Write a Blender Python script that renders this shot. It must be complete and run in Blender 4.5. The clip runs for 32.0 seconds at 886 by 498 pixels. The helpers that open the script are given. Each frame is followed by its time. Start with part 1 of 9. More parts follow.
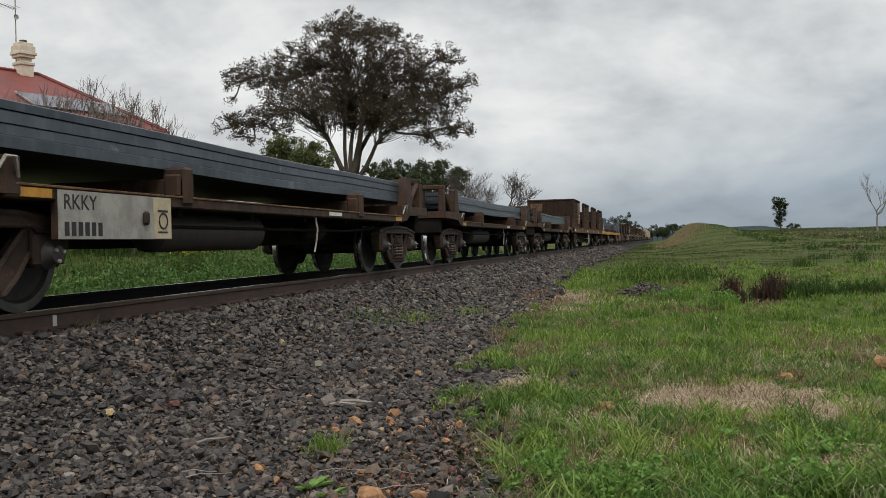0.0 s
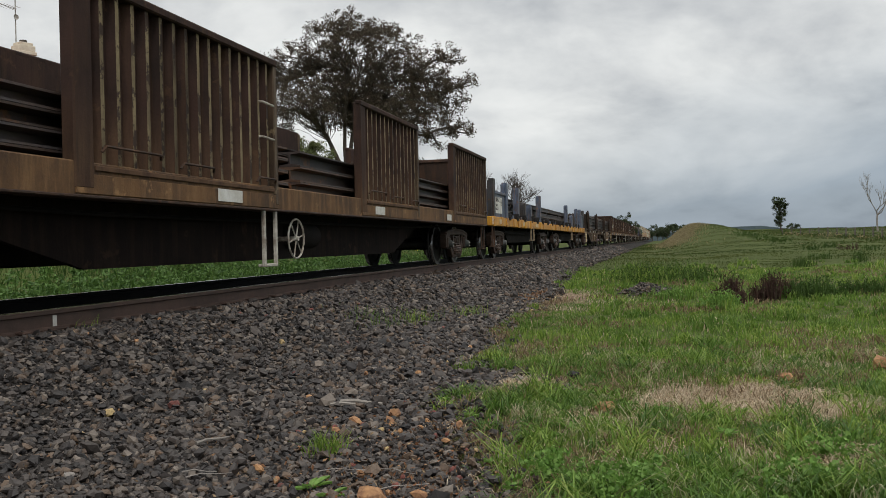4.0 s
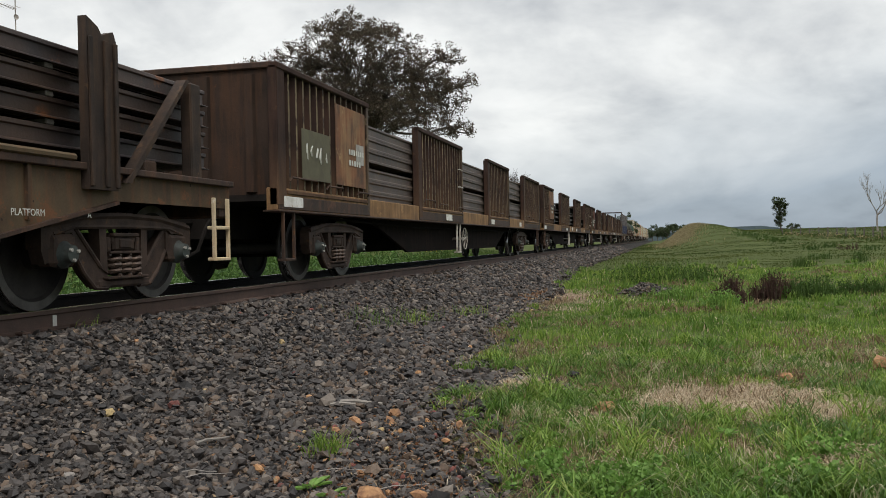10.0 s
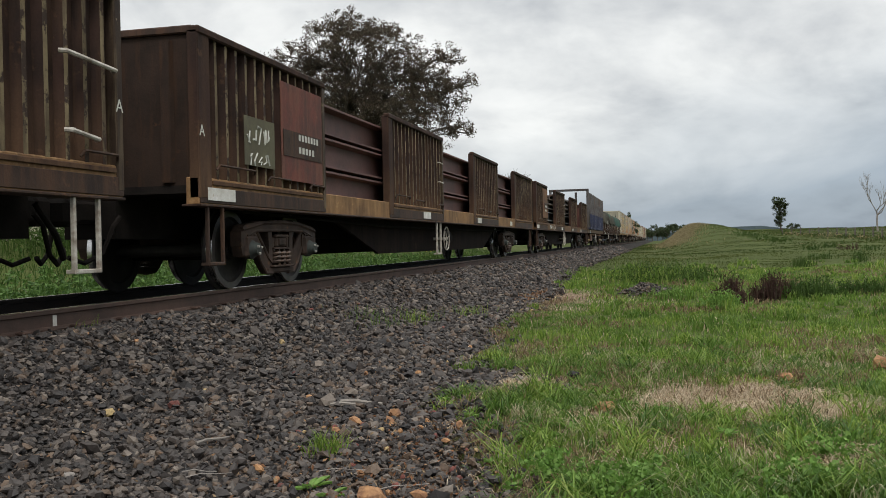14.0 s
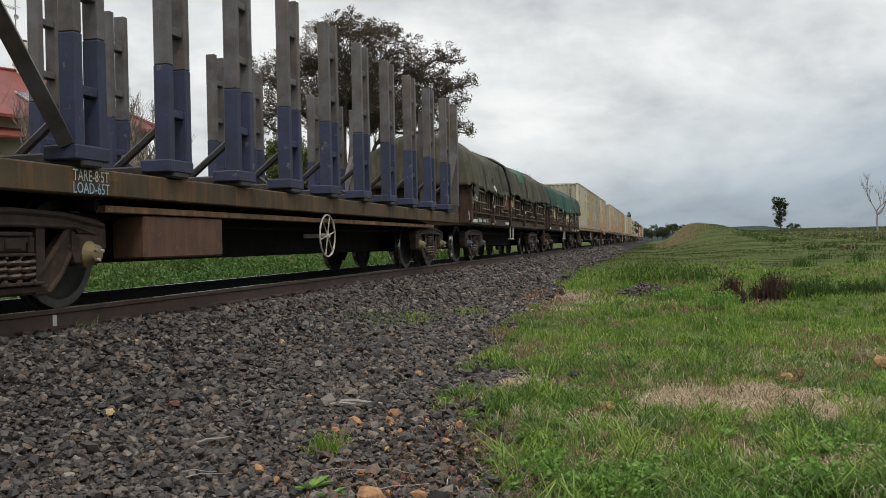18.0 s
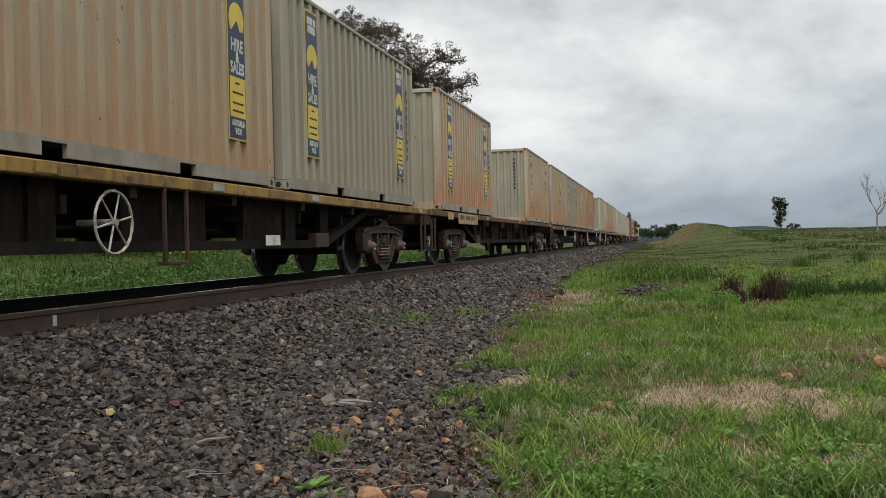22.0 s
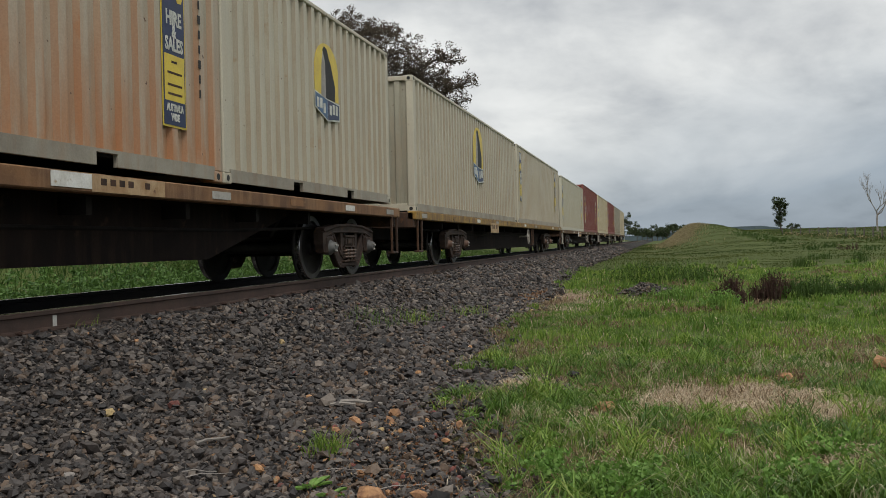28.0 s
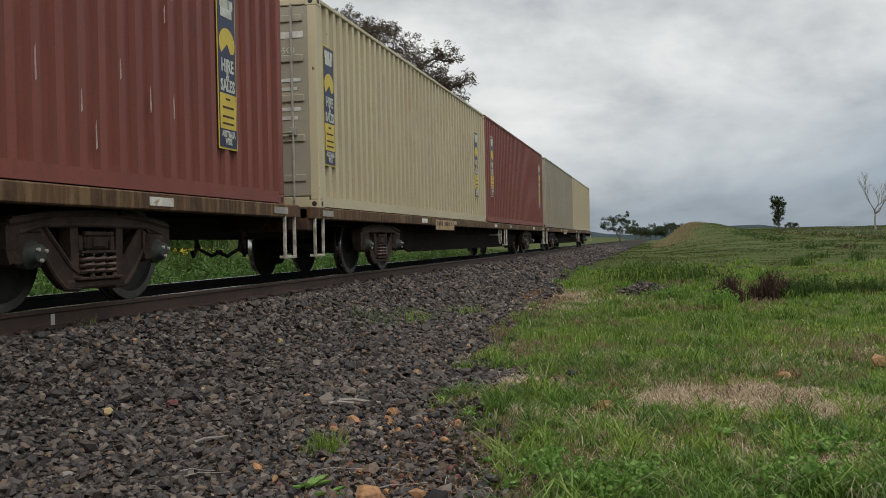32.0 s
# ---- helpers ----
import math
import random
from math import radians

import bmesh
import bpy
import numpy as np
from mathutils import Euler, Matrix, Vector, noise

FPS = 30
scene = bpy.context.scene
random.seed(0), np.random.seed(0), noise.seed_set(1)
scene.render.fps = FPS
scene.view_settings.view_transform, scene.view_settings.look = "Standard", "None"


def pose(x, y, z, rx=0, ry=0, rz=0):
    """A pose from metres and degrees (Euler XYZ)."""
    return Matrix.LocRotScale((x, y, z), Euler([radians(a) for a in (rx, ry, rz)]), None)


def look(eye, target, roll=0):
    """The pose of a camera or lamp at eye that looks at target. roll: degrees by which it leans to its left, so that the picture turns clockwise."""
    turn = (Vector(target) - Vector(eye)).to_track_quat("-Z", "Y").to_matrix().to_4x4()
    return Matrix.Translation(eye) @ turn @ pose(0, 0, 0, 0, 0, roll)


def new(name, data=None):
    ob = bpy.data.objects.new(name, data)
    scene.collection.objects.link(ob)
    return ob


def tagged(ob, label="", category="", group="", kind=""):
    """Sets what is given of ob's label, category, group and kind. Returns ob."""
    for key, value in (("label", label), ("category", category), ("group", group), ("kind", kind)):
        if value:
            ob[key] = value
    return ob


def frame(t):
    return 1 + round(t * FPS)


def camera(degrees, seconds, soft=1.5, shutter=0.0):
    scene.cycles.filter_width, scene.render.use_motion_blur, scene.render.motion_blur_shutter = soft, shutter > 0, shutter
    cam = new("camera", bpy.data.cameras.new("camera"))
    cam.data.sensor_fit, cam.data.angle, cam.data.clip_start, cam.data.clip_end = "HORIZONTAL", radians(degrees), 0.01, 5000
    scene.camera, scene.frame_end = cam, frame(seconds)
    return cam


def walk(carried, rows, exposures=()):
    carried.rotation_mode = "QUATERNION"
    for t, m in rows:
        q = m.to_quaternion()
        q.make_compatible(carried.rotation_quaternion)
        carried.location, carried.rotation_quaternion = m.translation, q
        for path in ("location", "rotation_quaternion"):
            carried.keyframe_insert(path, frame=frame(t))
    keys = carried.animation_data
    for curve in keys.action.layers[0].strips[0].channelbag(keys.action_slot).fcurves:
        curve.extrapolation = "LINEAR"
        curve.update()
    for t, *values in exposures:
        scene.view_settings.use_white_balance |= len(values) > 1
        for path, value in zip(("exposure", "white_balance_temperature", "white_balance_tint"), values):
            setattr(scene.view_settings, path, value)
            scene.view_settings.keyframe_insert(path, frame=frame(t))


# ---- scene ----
cam = camera(52.52, 32.0, soft=0.7)
EYE = Vector((5.709, 0.0, 0.484))


def aim(yaw, pitch, roll):
    a, b = radians(yaw), radians(pitch)
    way = Vector((-math.sin(a) * math.cos(b), math.cos(a) * math.cos(b), math.sin(b)))
    return look(EYE, EYE + way, roll)


# the camera stands still, and is nudged a little at the very end
walk(cam, [(0, aim(13.603, -0.38, -1.213)), (31.1, aim(13.603, -0.38, -1.213)),
           (31.6, aim(13.51, -0.42, -1.213)), (32, aim(13.50, -0.45, -1.213))],
     exposures=[(0, -0.1), (6, -0.1), (7.2, 0.0), (9, 0.08), (13, 0.09), (18, 0.07), (21, 0.06), (23, -0.01), (27, -0.1), (32, -0.12)])

# ---- world and light: a bright overcast sky ----
world = bpy.data.worlds.new("overcast_sky")
scene.world = world
world.use_nodes = True
wt = world.node_tree
wt.nodes.clear()


def wnode(kind, **kw):
    n = wt.nodes.new(kind)
    for k, v in kw.items():
        n.inputs[k].default_value = v
    return n


w_out, w_bg = wnode("ShaderNodeOutputWorld"), wnode("ShaderNodeBackground", Strength=1.0)
w_sky = wnode("ShaderNodeTexSky")
w_sky.sky_type, w_sky.sun_disc = "NISHITA", False
w_sky.sun_elevation, w_sky.sun_rotation = radians(53), radians(208)
w_dim = wnode("ShaderNodeMix", Factor=1.0)
w_dim.data_type, w_dim.blend_type = "RGBA", "MULTIPLY"
w_dim.inputs[7].default_value = (0.1, 0.1, 0.1, 1)
w_co = wnode("ShaderNodeTexCoord")
w_map = wnode("ShaderNodeMapping")
w_map.inputs["Scale"].default_value = (1.0, 1.0, 0.0)
w_map.inputs["Location"].default_value = (2.3, 5.1, 0.0)
w_n1 = wnode("ShaderNodeTexNoise", Scale=1.5, Detail=6.0, Roughness=0.5, Distortion=0.3)
w_n2 = wnode("ShaderNodeTexNoise", Scale=4.4, Detail=6.0, Roughness=0.55, Distortion=0.2)
w_sum = wnode("ShaderNodeMix", Factor=0.35)
w_sum.data_type = "FLOAT"
w_ramp = wnode("ShaderNodeValToRGB")
els = w_ramp.color_ramp.elements
els[0].position, els[0].color = 0.37, (0.545, 0.565, 0.582, 1)
els[1].position, els[1].color = 0.61, (1.03, 1.035, 1.01, 1)
mid = els.new(0.5)
mid.color = (0.868, 0.88, 0.866, 1)
# the cloud base is darker and bluer low down, brighter overhead
w_sep = wnode("ShaderNodeSeparateXYZ")
w_low = wnode("ShaderNodeMapRange")
w_low.inputs["From Min"].default_value, w_low.inputs["From Max"].default_value = 0.0, 0.115
w_tint = wnode("ShaderNodeMix")
w_tint.data_type, w_tint.blend_type = "RGBA", "MIX"
w_tint.inputs[6].default_value, w_tint.inputs[7].default_value = (0.37, 0.43, 0.51, 1), (1, 1, 1, 1)
w_mul = wnode("ShaderNodeMix", Factor=1.0)
w_mul.data_type, w_mul.blend_type = "RGBA", "MULTIPLY"
w_mix = wnode("ShaderNodeMix", Factor=0.93)
w_mix.data_type = "RGBA"
L = wt.links.new
# the cloud sheet lies flat overhead, so it draws together towards the horizon
w_sep0 = wnode("ShaderNodeSeparateXYZ")
w_lift = wnode("ShaderNodeMath")
w_lift.operation = "ADD"
w_lift.inputs[1].default_value = 0.4
w_floor = wnode("ShaderNodeMath")
w_floor.operation = "MAXIMUM"
w_floor.inputs[1].default_value = 0.1
w_div = wnode("ShaderNodeVectorMath")
w_div.operation = "DIVIDE"
w_flat = wnode("ShaderNodeCombineXYZ")
L(w_co.outputs["Generated"], w_sep0.inputs[0])
L(w_sep0.outputs["Z"], w_lift.inputs[0])
L(w_lift.outputs[0], w_floor.inputs[0])
L(w_co.outputs["Generated"], w_div.inputs[0])
for k_ in range(3):
    L(w_floor.outputs[0], w_flat.inputs[k_])
L(w_flat.outputs[0], w_div.inputs[1])
L(w_div.outputs[0], w_map.inputs["Vector"])
L(w_map.outputs[0], w_n1.inputs["Vector"])
L(w_map.outputs[0], w_n2.inputs["Vector"])
L(w_n1.outputs[0], w_sum.inputs[2])
L(w_n2.outputs[0], w_sum.inputs[3])
L(w_sum.outputs[0], w_ramp.inputs[0])
L(w_co.outputs["Generated"], w_sep.inputs[0])
# the dark bank of cloud is ragged and lies lower towards the west
w_bank = wnode("ShaderNodeMath")
w_bank.operation = "MULTIPLY_ADD"
w_bank.inputs[1].default_value = -0.21
w_rag = wnode("ShaderNodeMath")
w_rag.operation = "MULTIPLY_ADD"
w_rag.inputs[1].default_value = 0.16
w_off = wnode("ShaderNodeMath")
w_off.operation = "SUBTRACT"
w_off.inputs[1].default_value = 0.122
# an overcast sky is brightest overhead
w_top = wnode("ShaderNodeMapRange")
for k_, v_ in (("From Min", 0.28), ("From Max", 0.95), ("To Min", 1.0), ("To Max", 1.42)):
    w_top.inputs[k_].default_value = v_
w_up = wnode("ShaderNodeMix", Factor=1.0)
w_up.data_type, w_up.blend_type = "RGBA", "MULTIPLY"
L(w_sep.outputs["X"], w_bank.inputs[0])
L(w_sep.outputs["Z"], w_bank.inputs[2])
L(w_n1.outputs[0], w_rag.inputs[0])
L(w_bank.outputs[0], w_rag.inputs[2])
L(w_rag.outputs[0], w_off.inputs[0])
L(w_off.outputs[0], w_low.inputs["Value"])
L(w_sep.outputs["Z"], w_top.inputs["Value"])
L(w_low.outputs[0], w_tint.inputs["Factor"])
L(w_ramp.outputs[0], w_mul.inputs[6])
L(w_tint.outputs[2], w_mul.inputs[7])
L(w_sky.outputs[0], w_dim.inputs[6])
L(w_dim.outputs[2], w_mix.inputs[6])
L(w_mul.outputs[2], w_mix.inputs[7])
L(w_mix.outputs[2], w_up.inputs[6])
L(w_top.outputs[0], w_up.inputs[7])
L(w_up.outputs[2], w_bg.inputs["Color"])
L(w_bg.outputs[0], w_out.inputs[0])

sun = new("sun", bpy.data.lights.new("sun", "SUN"))
sun.data.energy, sun.data.angle, sun.data.color = 1.5, radians(18), (1.0, 0.97, 0.92)
sun.matrix_world = look((0, 0, 60), (-18, 34, 8))


# ---- materials ----
def stuff_mat(name, col, col2=None, rough=0.7, metal=0.0, scale=6.0, streak=0.0, fine=60.0, bump=0.15,
              wear=None, wear_at=0.62, island=0.0, vary=0.08, coords="Object", low=None, low_span=(1.1, 1.9), spec=0.4, flecks=None):
    """A worn surface: two colours in broad stains, a fine grain, optional streaks that run down, wear that shows
    in spots, and dust or rust that gathers low on the thing."""
    m = bpy.data.materials.new(name)
    m.use_nodes = True
    t = m.node_tree
    bs = t.nodes["Principled BSDF"]
    bs.inputs["Roughness"].default_value, bs.inputs["Metallic"].default_value = rough, metal
    bs.inputs["Specular IOR Level"].default_value = spec
    co = t.nodes.new("ShaderNodeTexCoord")
    src = co.outputs[coords]
    # every object has its own stains
    who = t.nodes.new("ShaderNodeObjectInfo")
    shift = t.nodes.new("ShaderNodeVectorMath")
    shift.operation = "SCALE"
    shift.inputs[0].default_value = (31, 17, 23)
    t.links.new(who.outputs["Random"], shift.inputs["Scale"])

    def noise_node(s, stretch=1.0, detail=5.0, rgh=0.6):
        mp = t.nodes.new("ShaderNodeMapping")
        mp.inputs["Scale"].default_value = (1, 1, stretch)
        t.links.new(shift.outputs[0], mp.inputs["Location"])
        n = t.nodes.new("ShaderNodeTexNoise")
        n.inputs["Scale"].default_value, n.inputs["Detail"].default_value = s, detail
        n.inputs["Roughness"].default_value = rgh
        t.links.new(src, mp.inputs[0])
        t.links.new(mp.outputs[0], n.inputs["Vector"])
        return n.outputs[0]

    def ranged(v, a, b, c=0.0, d=1.0):
        r = t.nodes.new("ShaderNodeMapRange")
        for k, x in zip(("From Min", "From Max", "To Min", "To Max"), (a, b, c, d)):
            r.inputs[k].default_value = x
        t.links.new(v, r.inputs[0])
        return r.outputs[0]

    def mixed(f, a, b, blend="MIX"):
        x = t.nodes.new("ShaderNodeMix")
        x.data_type, x.blend_type = "RGBA", blend
        for sock, v in ((0, f), (6, a), (7, b)):
            if hasattr(v, "links"):
                t.links.new(v, x.inputs[sock])
            else:
                x.inputs[sock].default_value = v if sock == 0 else (*v, 1)
        return x.outputs[2]

    col2 = col2 or tuple(c * 0.7 for c in col)
    c = mixed(ranged(noise_node(scale), 0.38, 0.64), col, col2)
    if streak:
        c = mixed(ranged(noise_node(9.0, 0.12), 0.48, 0.64, 0, streak), c, wear or col2)
    if wear:
        c = mixed(ranged(noise_node(scale * 1.7, 1.0, 8.0, 0.7), wear_at, wear_at + 0.05), c, wear)
    if low:
        sp = t.nodes.new("ShaderNodeSeparateXYZ")
        t.links.new(src, sp.inputs[0])
        add = t.nodes.new("ShaderNodeMath")
        add.operation = "MULTIPLY"
        t.links.new(ranged(sp.outputs["Z"], low_span[0], low_span[1], 1, 0), add.inputs[0])
        t.links.new(ranged(noise_node(7.0, 0.18), 0.3, 0.62, 0.15, 1.0), add.inputs[1])
        c = mixed(add.outputs[0], c, low)
    if flecks:
        c = mixed(ranged(noise_node(13.0, 0.8, 2.0), 0.72, 0.74), c, flecks)
    g = ranged(noise_node(fine, 1.0, 3.0), 0.3, 0.7, 0.9, 1.07)
    c = mixed(1.0, c, g, "MULTIPLY")
    if vary:
        oi = t.nodes.new("ShaderNodeObjectInfo")
        c = mixed(1.0, c, ranged(oi.outputs["Random"], 0, 1, 1 - vary, 1 + vary), "MULTIPLY")
    if island:
        gi = t.nodes.new("ShaderNodeNewGeometry")
        c = mixed(1.0, c, ranged(gi.outputs["Random Per Island"], 0, 1, 1 - island, 1 + island), "MULTIPLY")
    t.links.new(c, bs.inputs["Base Color"])
    if bump:
        bp = t.nodes.new("ShaderNodeBump")
        bp.inputs["Strength"].default_value, bp.inputs["Distance"].default_value = bump, 0.02
        t.links.new(noise_node(fine * 0.5, 1.0, 5.0), bp.inputs["Height"])
        t.links.new(bp.outputs[0], bs.inputs["Normal"])
    return m


def island_mat(name, cols, rough=0.85, spec=0.25, through_light=0.0, patch=0.0):
    """Many small loose pieces, each of its own shade out of cols."""
    m = bpy.data.materials.new(name)
    m.use_nodes = True
    t = m.node_tree
    bs = t.nodes["Principled BSDF"]
    bs.inputs["Roughness"].default_value, bs.inputs["Specular IOR Level"].default_value = rough, spec
    gi = t.nodes.new("ShaderNodeNewGeometry")
    rp = t.nodes.new("ShaderNodeValToRGB")
    e = rp.color_ramp.elements
    e[0].color, e[1].color = (*cols[0], 1), (*cols[-1], 1)
    for i, c in enumerate(cols[1:-1]):
        e.new((i + 1) / (len(cols) - 1)).color = (*c, 1)
    n = t.nodes.new("ShaderNodeTexNoise")
    n.inputs["Scale"].default_value, n.inputs["Detail"].default_value = 45.0, 4.0
    co = t.nodes.new("ShaderNodeTexCoord")
    t.links.new(co.outputs["Object"], n.inputs["Vector"])
    r = t.nodes.new("ShaderNodeMapRange")
    for k, x in zip(("From Min", "From Max", "To Min", "To Max"), (0.3, 0.7, 0.75, 1.2)):
        r.inputs[k].default_value = x
    t.links.new(n.outputs[0], r.inputs[0])
    x = t.nodes.new("ShaderNodeMix")
    x.data_type, x.blend_type = "RGBA", "MULTIPLY"
    x.inputs[0].default_value = 1.0
    t.links.new(gi.outputs["Random Per Island"], rp.inputs[0])
    t.links.new(rp.outputs[0], x.inputs[6])
    t.links.new(r.outputs[0], x.inputs[7])
    if patch:
        # broad drifts of lusher and thinner growth
        n2 = t.nodes.new("ShaderNodeTexNoise")
        n2.inputs["Scale"].default_value, n2.inputs["Detail"].default_value = patch, 4.0
        t.links.new(co.outputs["Object"], n2.inputs["Vector"])
        r2 = t.nodes.new("ShaderNodeMapRange")
        r2.inputs["From Min"].default_value, r2.inputs["From Max"].default_value = 0.36, 0.64
        t.links.new(n2.outputs[0], r2.inputs[0])
        y = t.nodes.new("ShaderNodeMix")
        y.data_type, y.blend_type = "RGBA", "MULTIPLY"
        y.inputs[0].default_value = 1.0
        y2 = t.nodes.new("ShaderNodeMix")
        y2.data_type = "RGBA"
        y2.inputs[6].default_value, y2.inputs[7].default_value = (0.62, 0.76, 0.68, 1), (1.16, 1.16, 1.02, 1)
        t.links.new(r2.outputs[0], y2.inputs[0])
        t.links.new(x.outputs[2], y.inputs[6])
        t.links.new(y2.outputs[2], y.inputs[7])
        x = y
    t.links.new(x.outputs[2], bs.inputs["Base Color"])
    if through_light:
        tr = t.nodes.new("ShaderNodeBsdfTranslucent")
        ms = t.nodes.new("ShaderNodeMixShader")
        ms.inputs[0].default_value = through_light
        t.links.new(x.outputs[2], tr.inputs["Color"])
        t.links.new(bs.outputs[0], ms.inputs[1])
        t.links.new(tr.outputs[0], ms.inputs[2])
        t.links.new(ms.outputs[0], t.nodes["Material Output"].inputs[0])
    return m


GRIME = stuff_mat("grimy_steel", (0.072, 0.044, 0.032), (0.037, 0.025, 0.02), 0.65, 0.1, 3.0, streak=0.4, wear=(0.13, 0.062, 0.03), wear_at=0.6, spec=0.18)
# UNDER and BELLY carry the shade below the wagons in their base colour
UNDER = stuff_mat("shade_dark_underframe", (0.021, 0.017, 0.015), (0.012, 0.0105, 0.0095), 0.85, 0.0, 3.0, spec=0.08)
BELLY = stuff_mat("shade_dark_brown_belly", (0.016, 0.011, 0.0095), (0.01, 0.0075, 0.007), 0.85, 0.0, 2.0, streak=0.4, wear=(0.034, 0.021, 0.015), wear_at=0.6, spec=0.08)
BOGIE = stuff_mat("cast_steel_dust", (0.072, 0.047, 0.036), (0.036, 0.025, 0.02), 0.7, 0.1, 5.0, wear=(0.11, 0.058, 0.032), wear_at=0.6, spec=0.2)
WHEEL = stuff_mat("wheel_steel", (0.036, 0.031, 0.028), (0.018, 0.016, 0.015), 0.65, 0.3, 5.0)
RIM = stuff_mat("worn_rim_face", (0.11, 0.10, 0.095), (0.06, 0.055, 0.05), 0.45, 0.6, 6.0, bump=0.05)
TREAD = stuff_mat("polished_tread", (0.55, 0.55, 0.55), (0.4, 0.4, 0.4), 0.25, 1.0, 8.0, bump=0)
SPRING = stuff_mat("spring_steel", (0.15, 0.10, 0.075), (0.07, 0.05, 0.04), 0.45, 0.4, 9.0)
CAP = stuff_mat("axle_cap_green", (0.055, 0.066, 0.06), (0.035, 0.034, 0.03), 0.7, 0.2, 8.0)
RAILTOP = stuff_mat("rail_steel", (0.115, 0.072, 0.056), (0.075, 0.05, 0.041), 0.7, 0.3, 3.0, fine=90, streak=0.3)
# far rail: the train's shade on it is painted as near-black steel
RAILSHADE = stuff_mat("shaded_rail_steel", (0.02, 0.016, 0.014), (0.013, 0.011, 0.01), 0.6, 0.2, 3.0, fine=90, spec=0.2)
SHINE = stuff_mat("polished_rail_head", (0.6, 0.59, 0.57), (0.45, 0.44, 0.42), 0.24, 1.0, 12.0, bump=0)
BROWN = stuff_mat("brown_wagon_paint", (0.06, 0.037, 0.027), (0.032, 0.021, 0.017), 0.62, 0.1, 2.0, streak=0.6, wear=(0.105, 0.053, 0.032), wear_at=0.6, spec=0.2)
SHEET = stuff_mat("rusty_dark_sheet", (0.044, 0.028, 0.021), (0.026, 0.018, 0.014), 0.75, 0.1, 2.0, streak=0.6, wear=(0.07, 0.035, 0.02), wear_at=0.62, spec=0.14)
GATESHEET = stuff_mat("maroon_gate_sheet", (0.05, 0.028, 0.022), (0.028, 0.018, 0.015), 0.75, 0.1, 2.0, streak=0.5, wear=(0.075, 0.042, 0.026), wear_at=0.6, spec=0.14, low=(0.12, 0.07, 0.042), low_span=(1.15, 1.8))
CREAMRUST = stuff_mat("pale_rust_paint", (0.4, 0.23, 0.11), (0.3, 0.16, 0.07), 0.75, 0.0, 9.0, wear=(0.55, 0.4, 0.24), wear_at=0.55)
CREST = stuff_mat("flaking_khaki_crest", (0.21, 0.165, 0.095), (0.12, 0.09, 0.055), 0.75, 0.0, 3.0, streak=0.6, wear=(0.045, 0.03, 0.023), wear_at=0.51, vary=0.25, spec=0.15)
BROWN2 = stuff_mat("weathered_brown_ribs", (0.074, 0.05, 0.033), (0.036, 0.023, 0.017), 0.62, 0.1, 1.6, streak=0.7, wear=(0.17, 0.125, 0.075), wear_at=0.6, vary=0.28, flecks=(0.22, 0.17, 0.12), spec=0.2)
TANBRIGHT = stuff_mat("orange_tan_sill", (0.25, 0.14, 0.062), (0.13, 0.074, 0.038), 0.7, 0.0, 2.2, streak=0.45, wear=(0.38, 0.23, 0.11), wear_at=0.61, spec=0.2)
DARKSTAKE = stuff_mat("dark_rusted_stake", (0.046, 0.031, 0.024), (0.024, 0.018, 0.015), 0.7, 0.1, 3.0, streak=0.5, wear=(0.085, 0.05, 0.03), wear_at=0.6, spec=0.2)
DECKTAN = stuff_mat("dusty_tan_sill", (0.165, 0.088, 0.04), (0.072, 0.043, 0.027), 0.7, 0.0, 2.2, streak=0.45, wear=(0.28, 0.16, 0.075), wear_at=0.6, spec=0.2)
SLAB = stuff_mat("mill_scale_plate", (0.105, 0.12, 0.14), (0.065, 0.078, 0.095), 0.42, 0.5, 1.1, fine=30, bump=0.1, vary=0.15, streak=0.3, wear=(0.2, 0.215, 0.23), wear_at=0.63)
RAILBROWN = stuff_mat("rusty_rails", (0.092, 0.053, 0.035), (0.045, 0.04, 0.042), 0.5, 0.3, 0.5, fine=40, vary=0.4, wear=(0.2, 0.08, 0.032), wear_at=0.6)
BEAM = stuff_mat("mill_scale_beam", (0.13, 0.10, 0.085), (0.08, 0.064, 0.057), 0.55, 0.35, 1.4, fine=30, vary=0.15, streak=0.3, wear=(0.2, 0.12, 0.07), wear_at=0.66)
MILLGREY = stuff_mat("dull_grey_mill_scale", (0.072, 0.064, 0.062), (0.045, 0.041, 0.041), 0.6, 0.1, 1.4, fine=30, vary=0.15, streak=0.3, wear=(0.12, 0.085, 0.058), wear_at=0.64)
WEBGREY = stuff_mat("smooth_grey_web", (0.135, 0.128, 0.132), (0.085, 0.08, 0.085), 0.55, 0.15, 1.0, fine=30, vary=0.1, streak=0.3, wear=(0.18, 0.165, 0.16), wear_at=0.66)
BEAMRED = stuff_mat("red_oxide_beam", (0.155, 0.075, 0.066), (0.10, 0.055, 0.05), 0.6, 0.1, 1.6, fine=30, vary=0.15)
YELLOW = stuff_mat("yellow_sill_paint", (0.62, 0.31, 0.035), (0.48, 0.21, 0.03), 0.5, 0.0, 2.2, streak=0.45, wear=(0.22, 0.085, 0.035), wear_at=0.57, flecks=(0.1, 0.05, 0.03))
BLUEGREY = stuff_mat("blue_grey_paint", (0.092, 0.12, 0.178), (0.05, 0.06, 0.085), 0.5, 0.0, 3.5, streak=0.5, wear=(0.15, 0.085, 0.055), wear_at=0.6, flecks=(0.2, 0.13, 0.09))
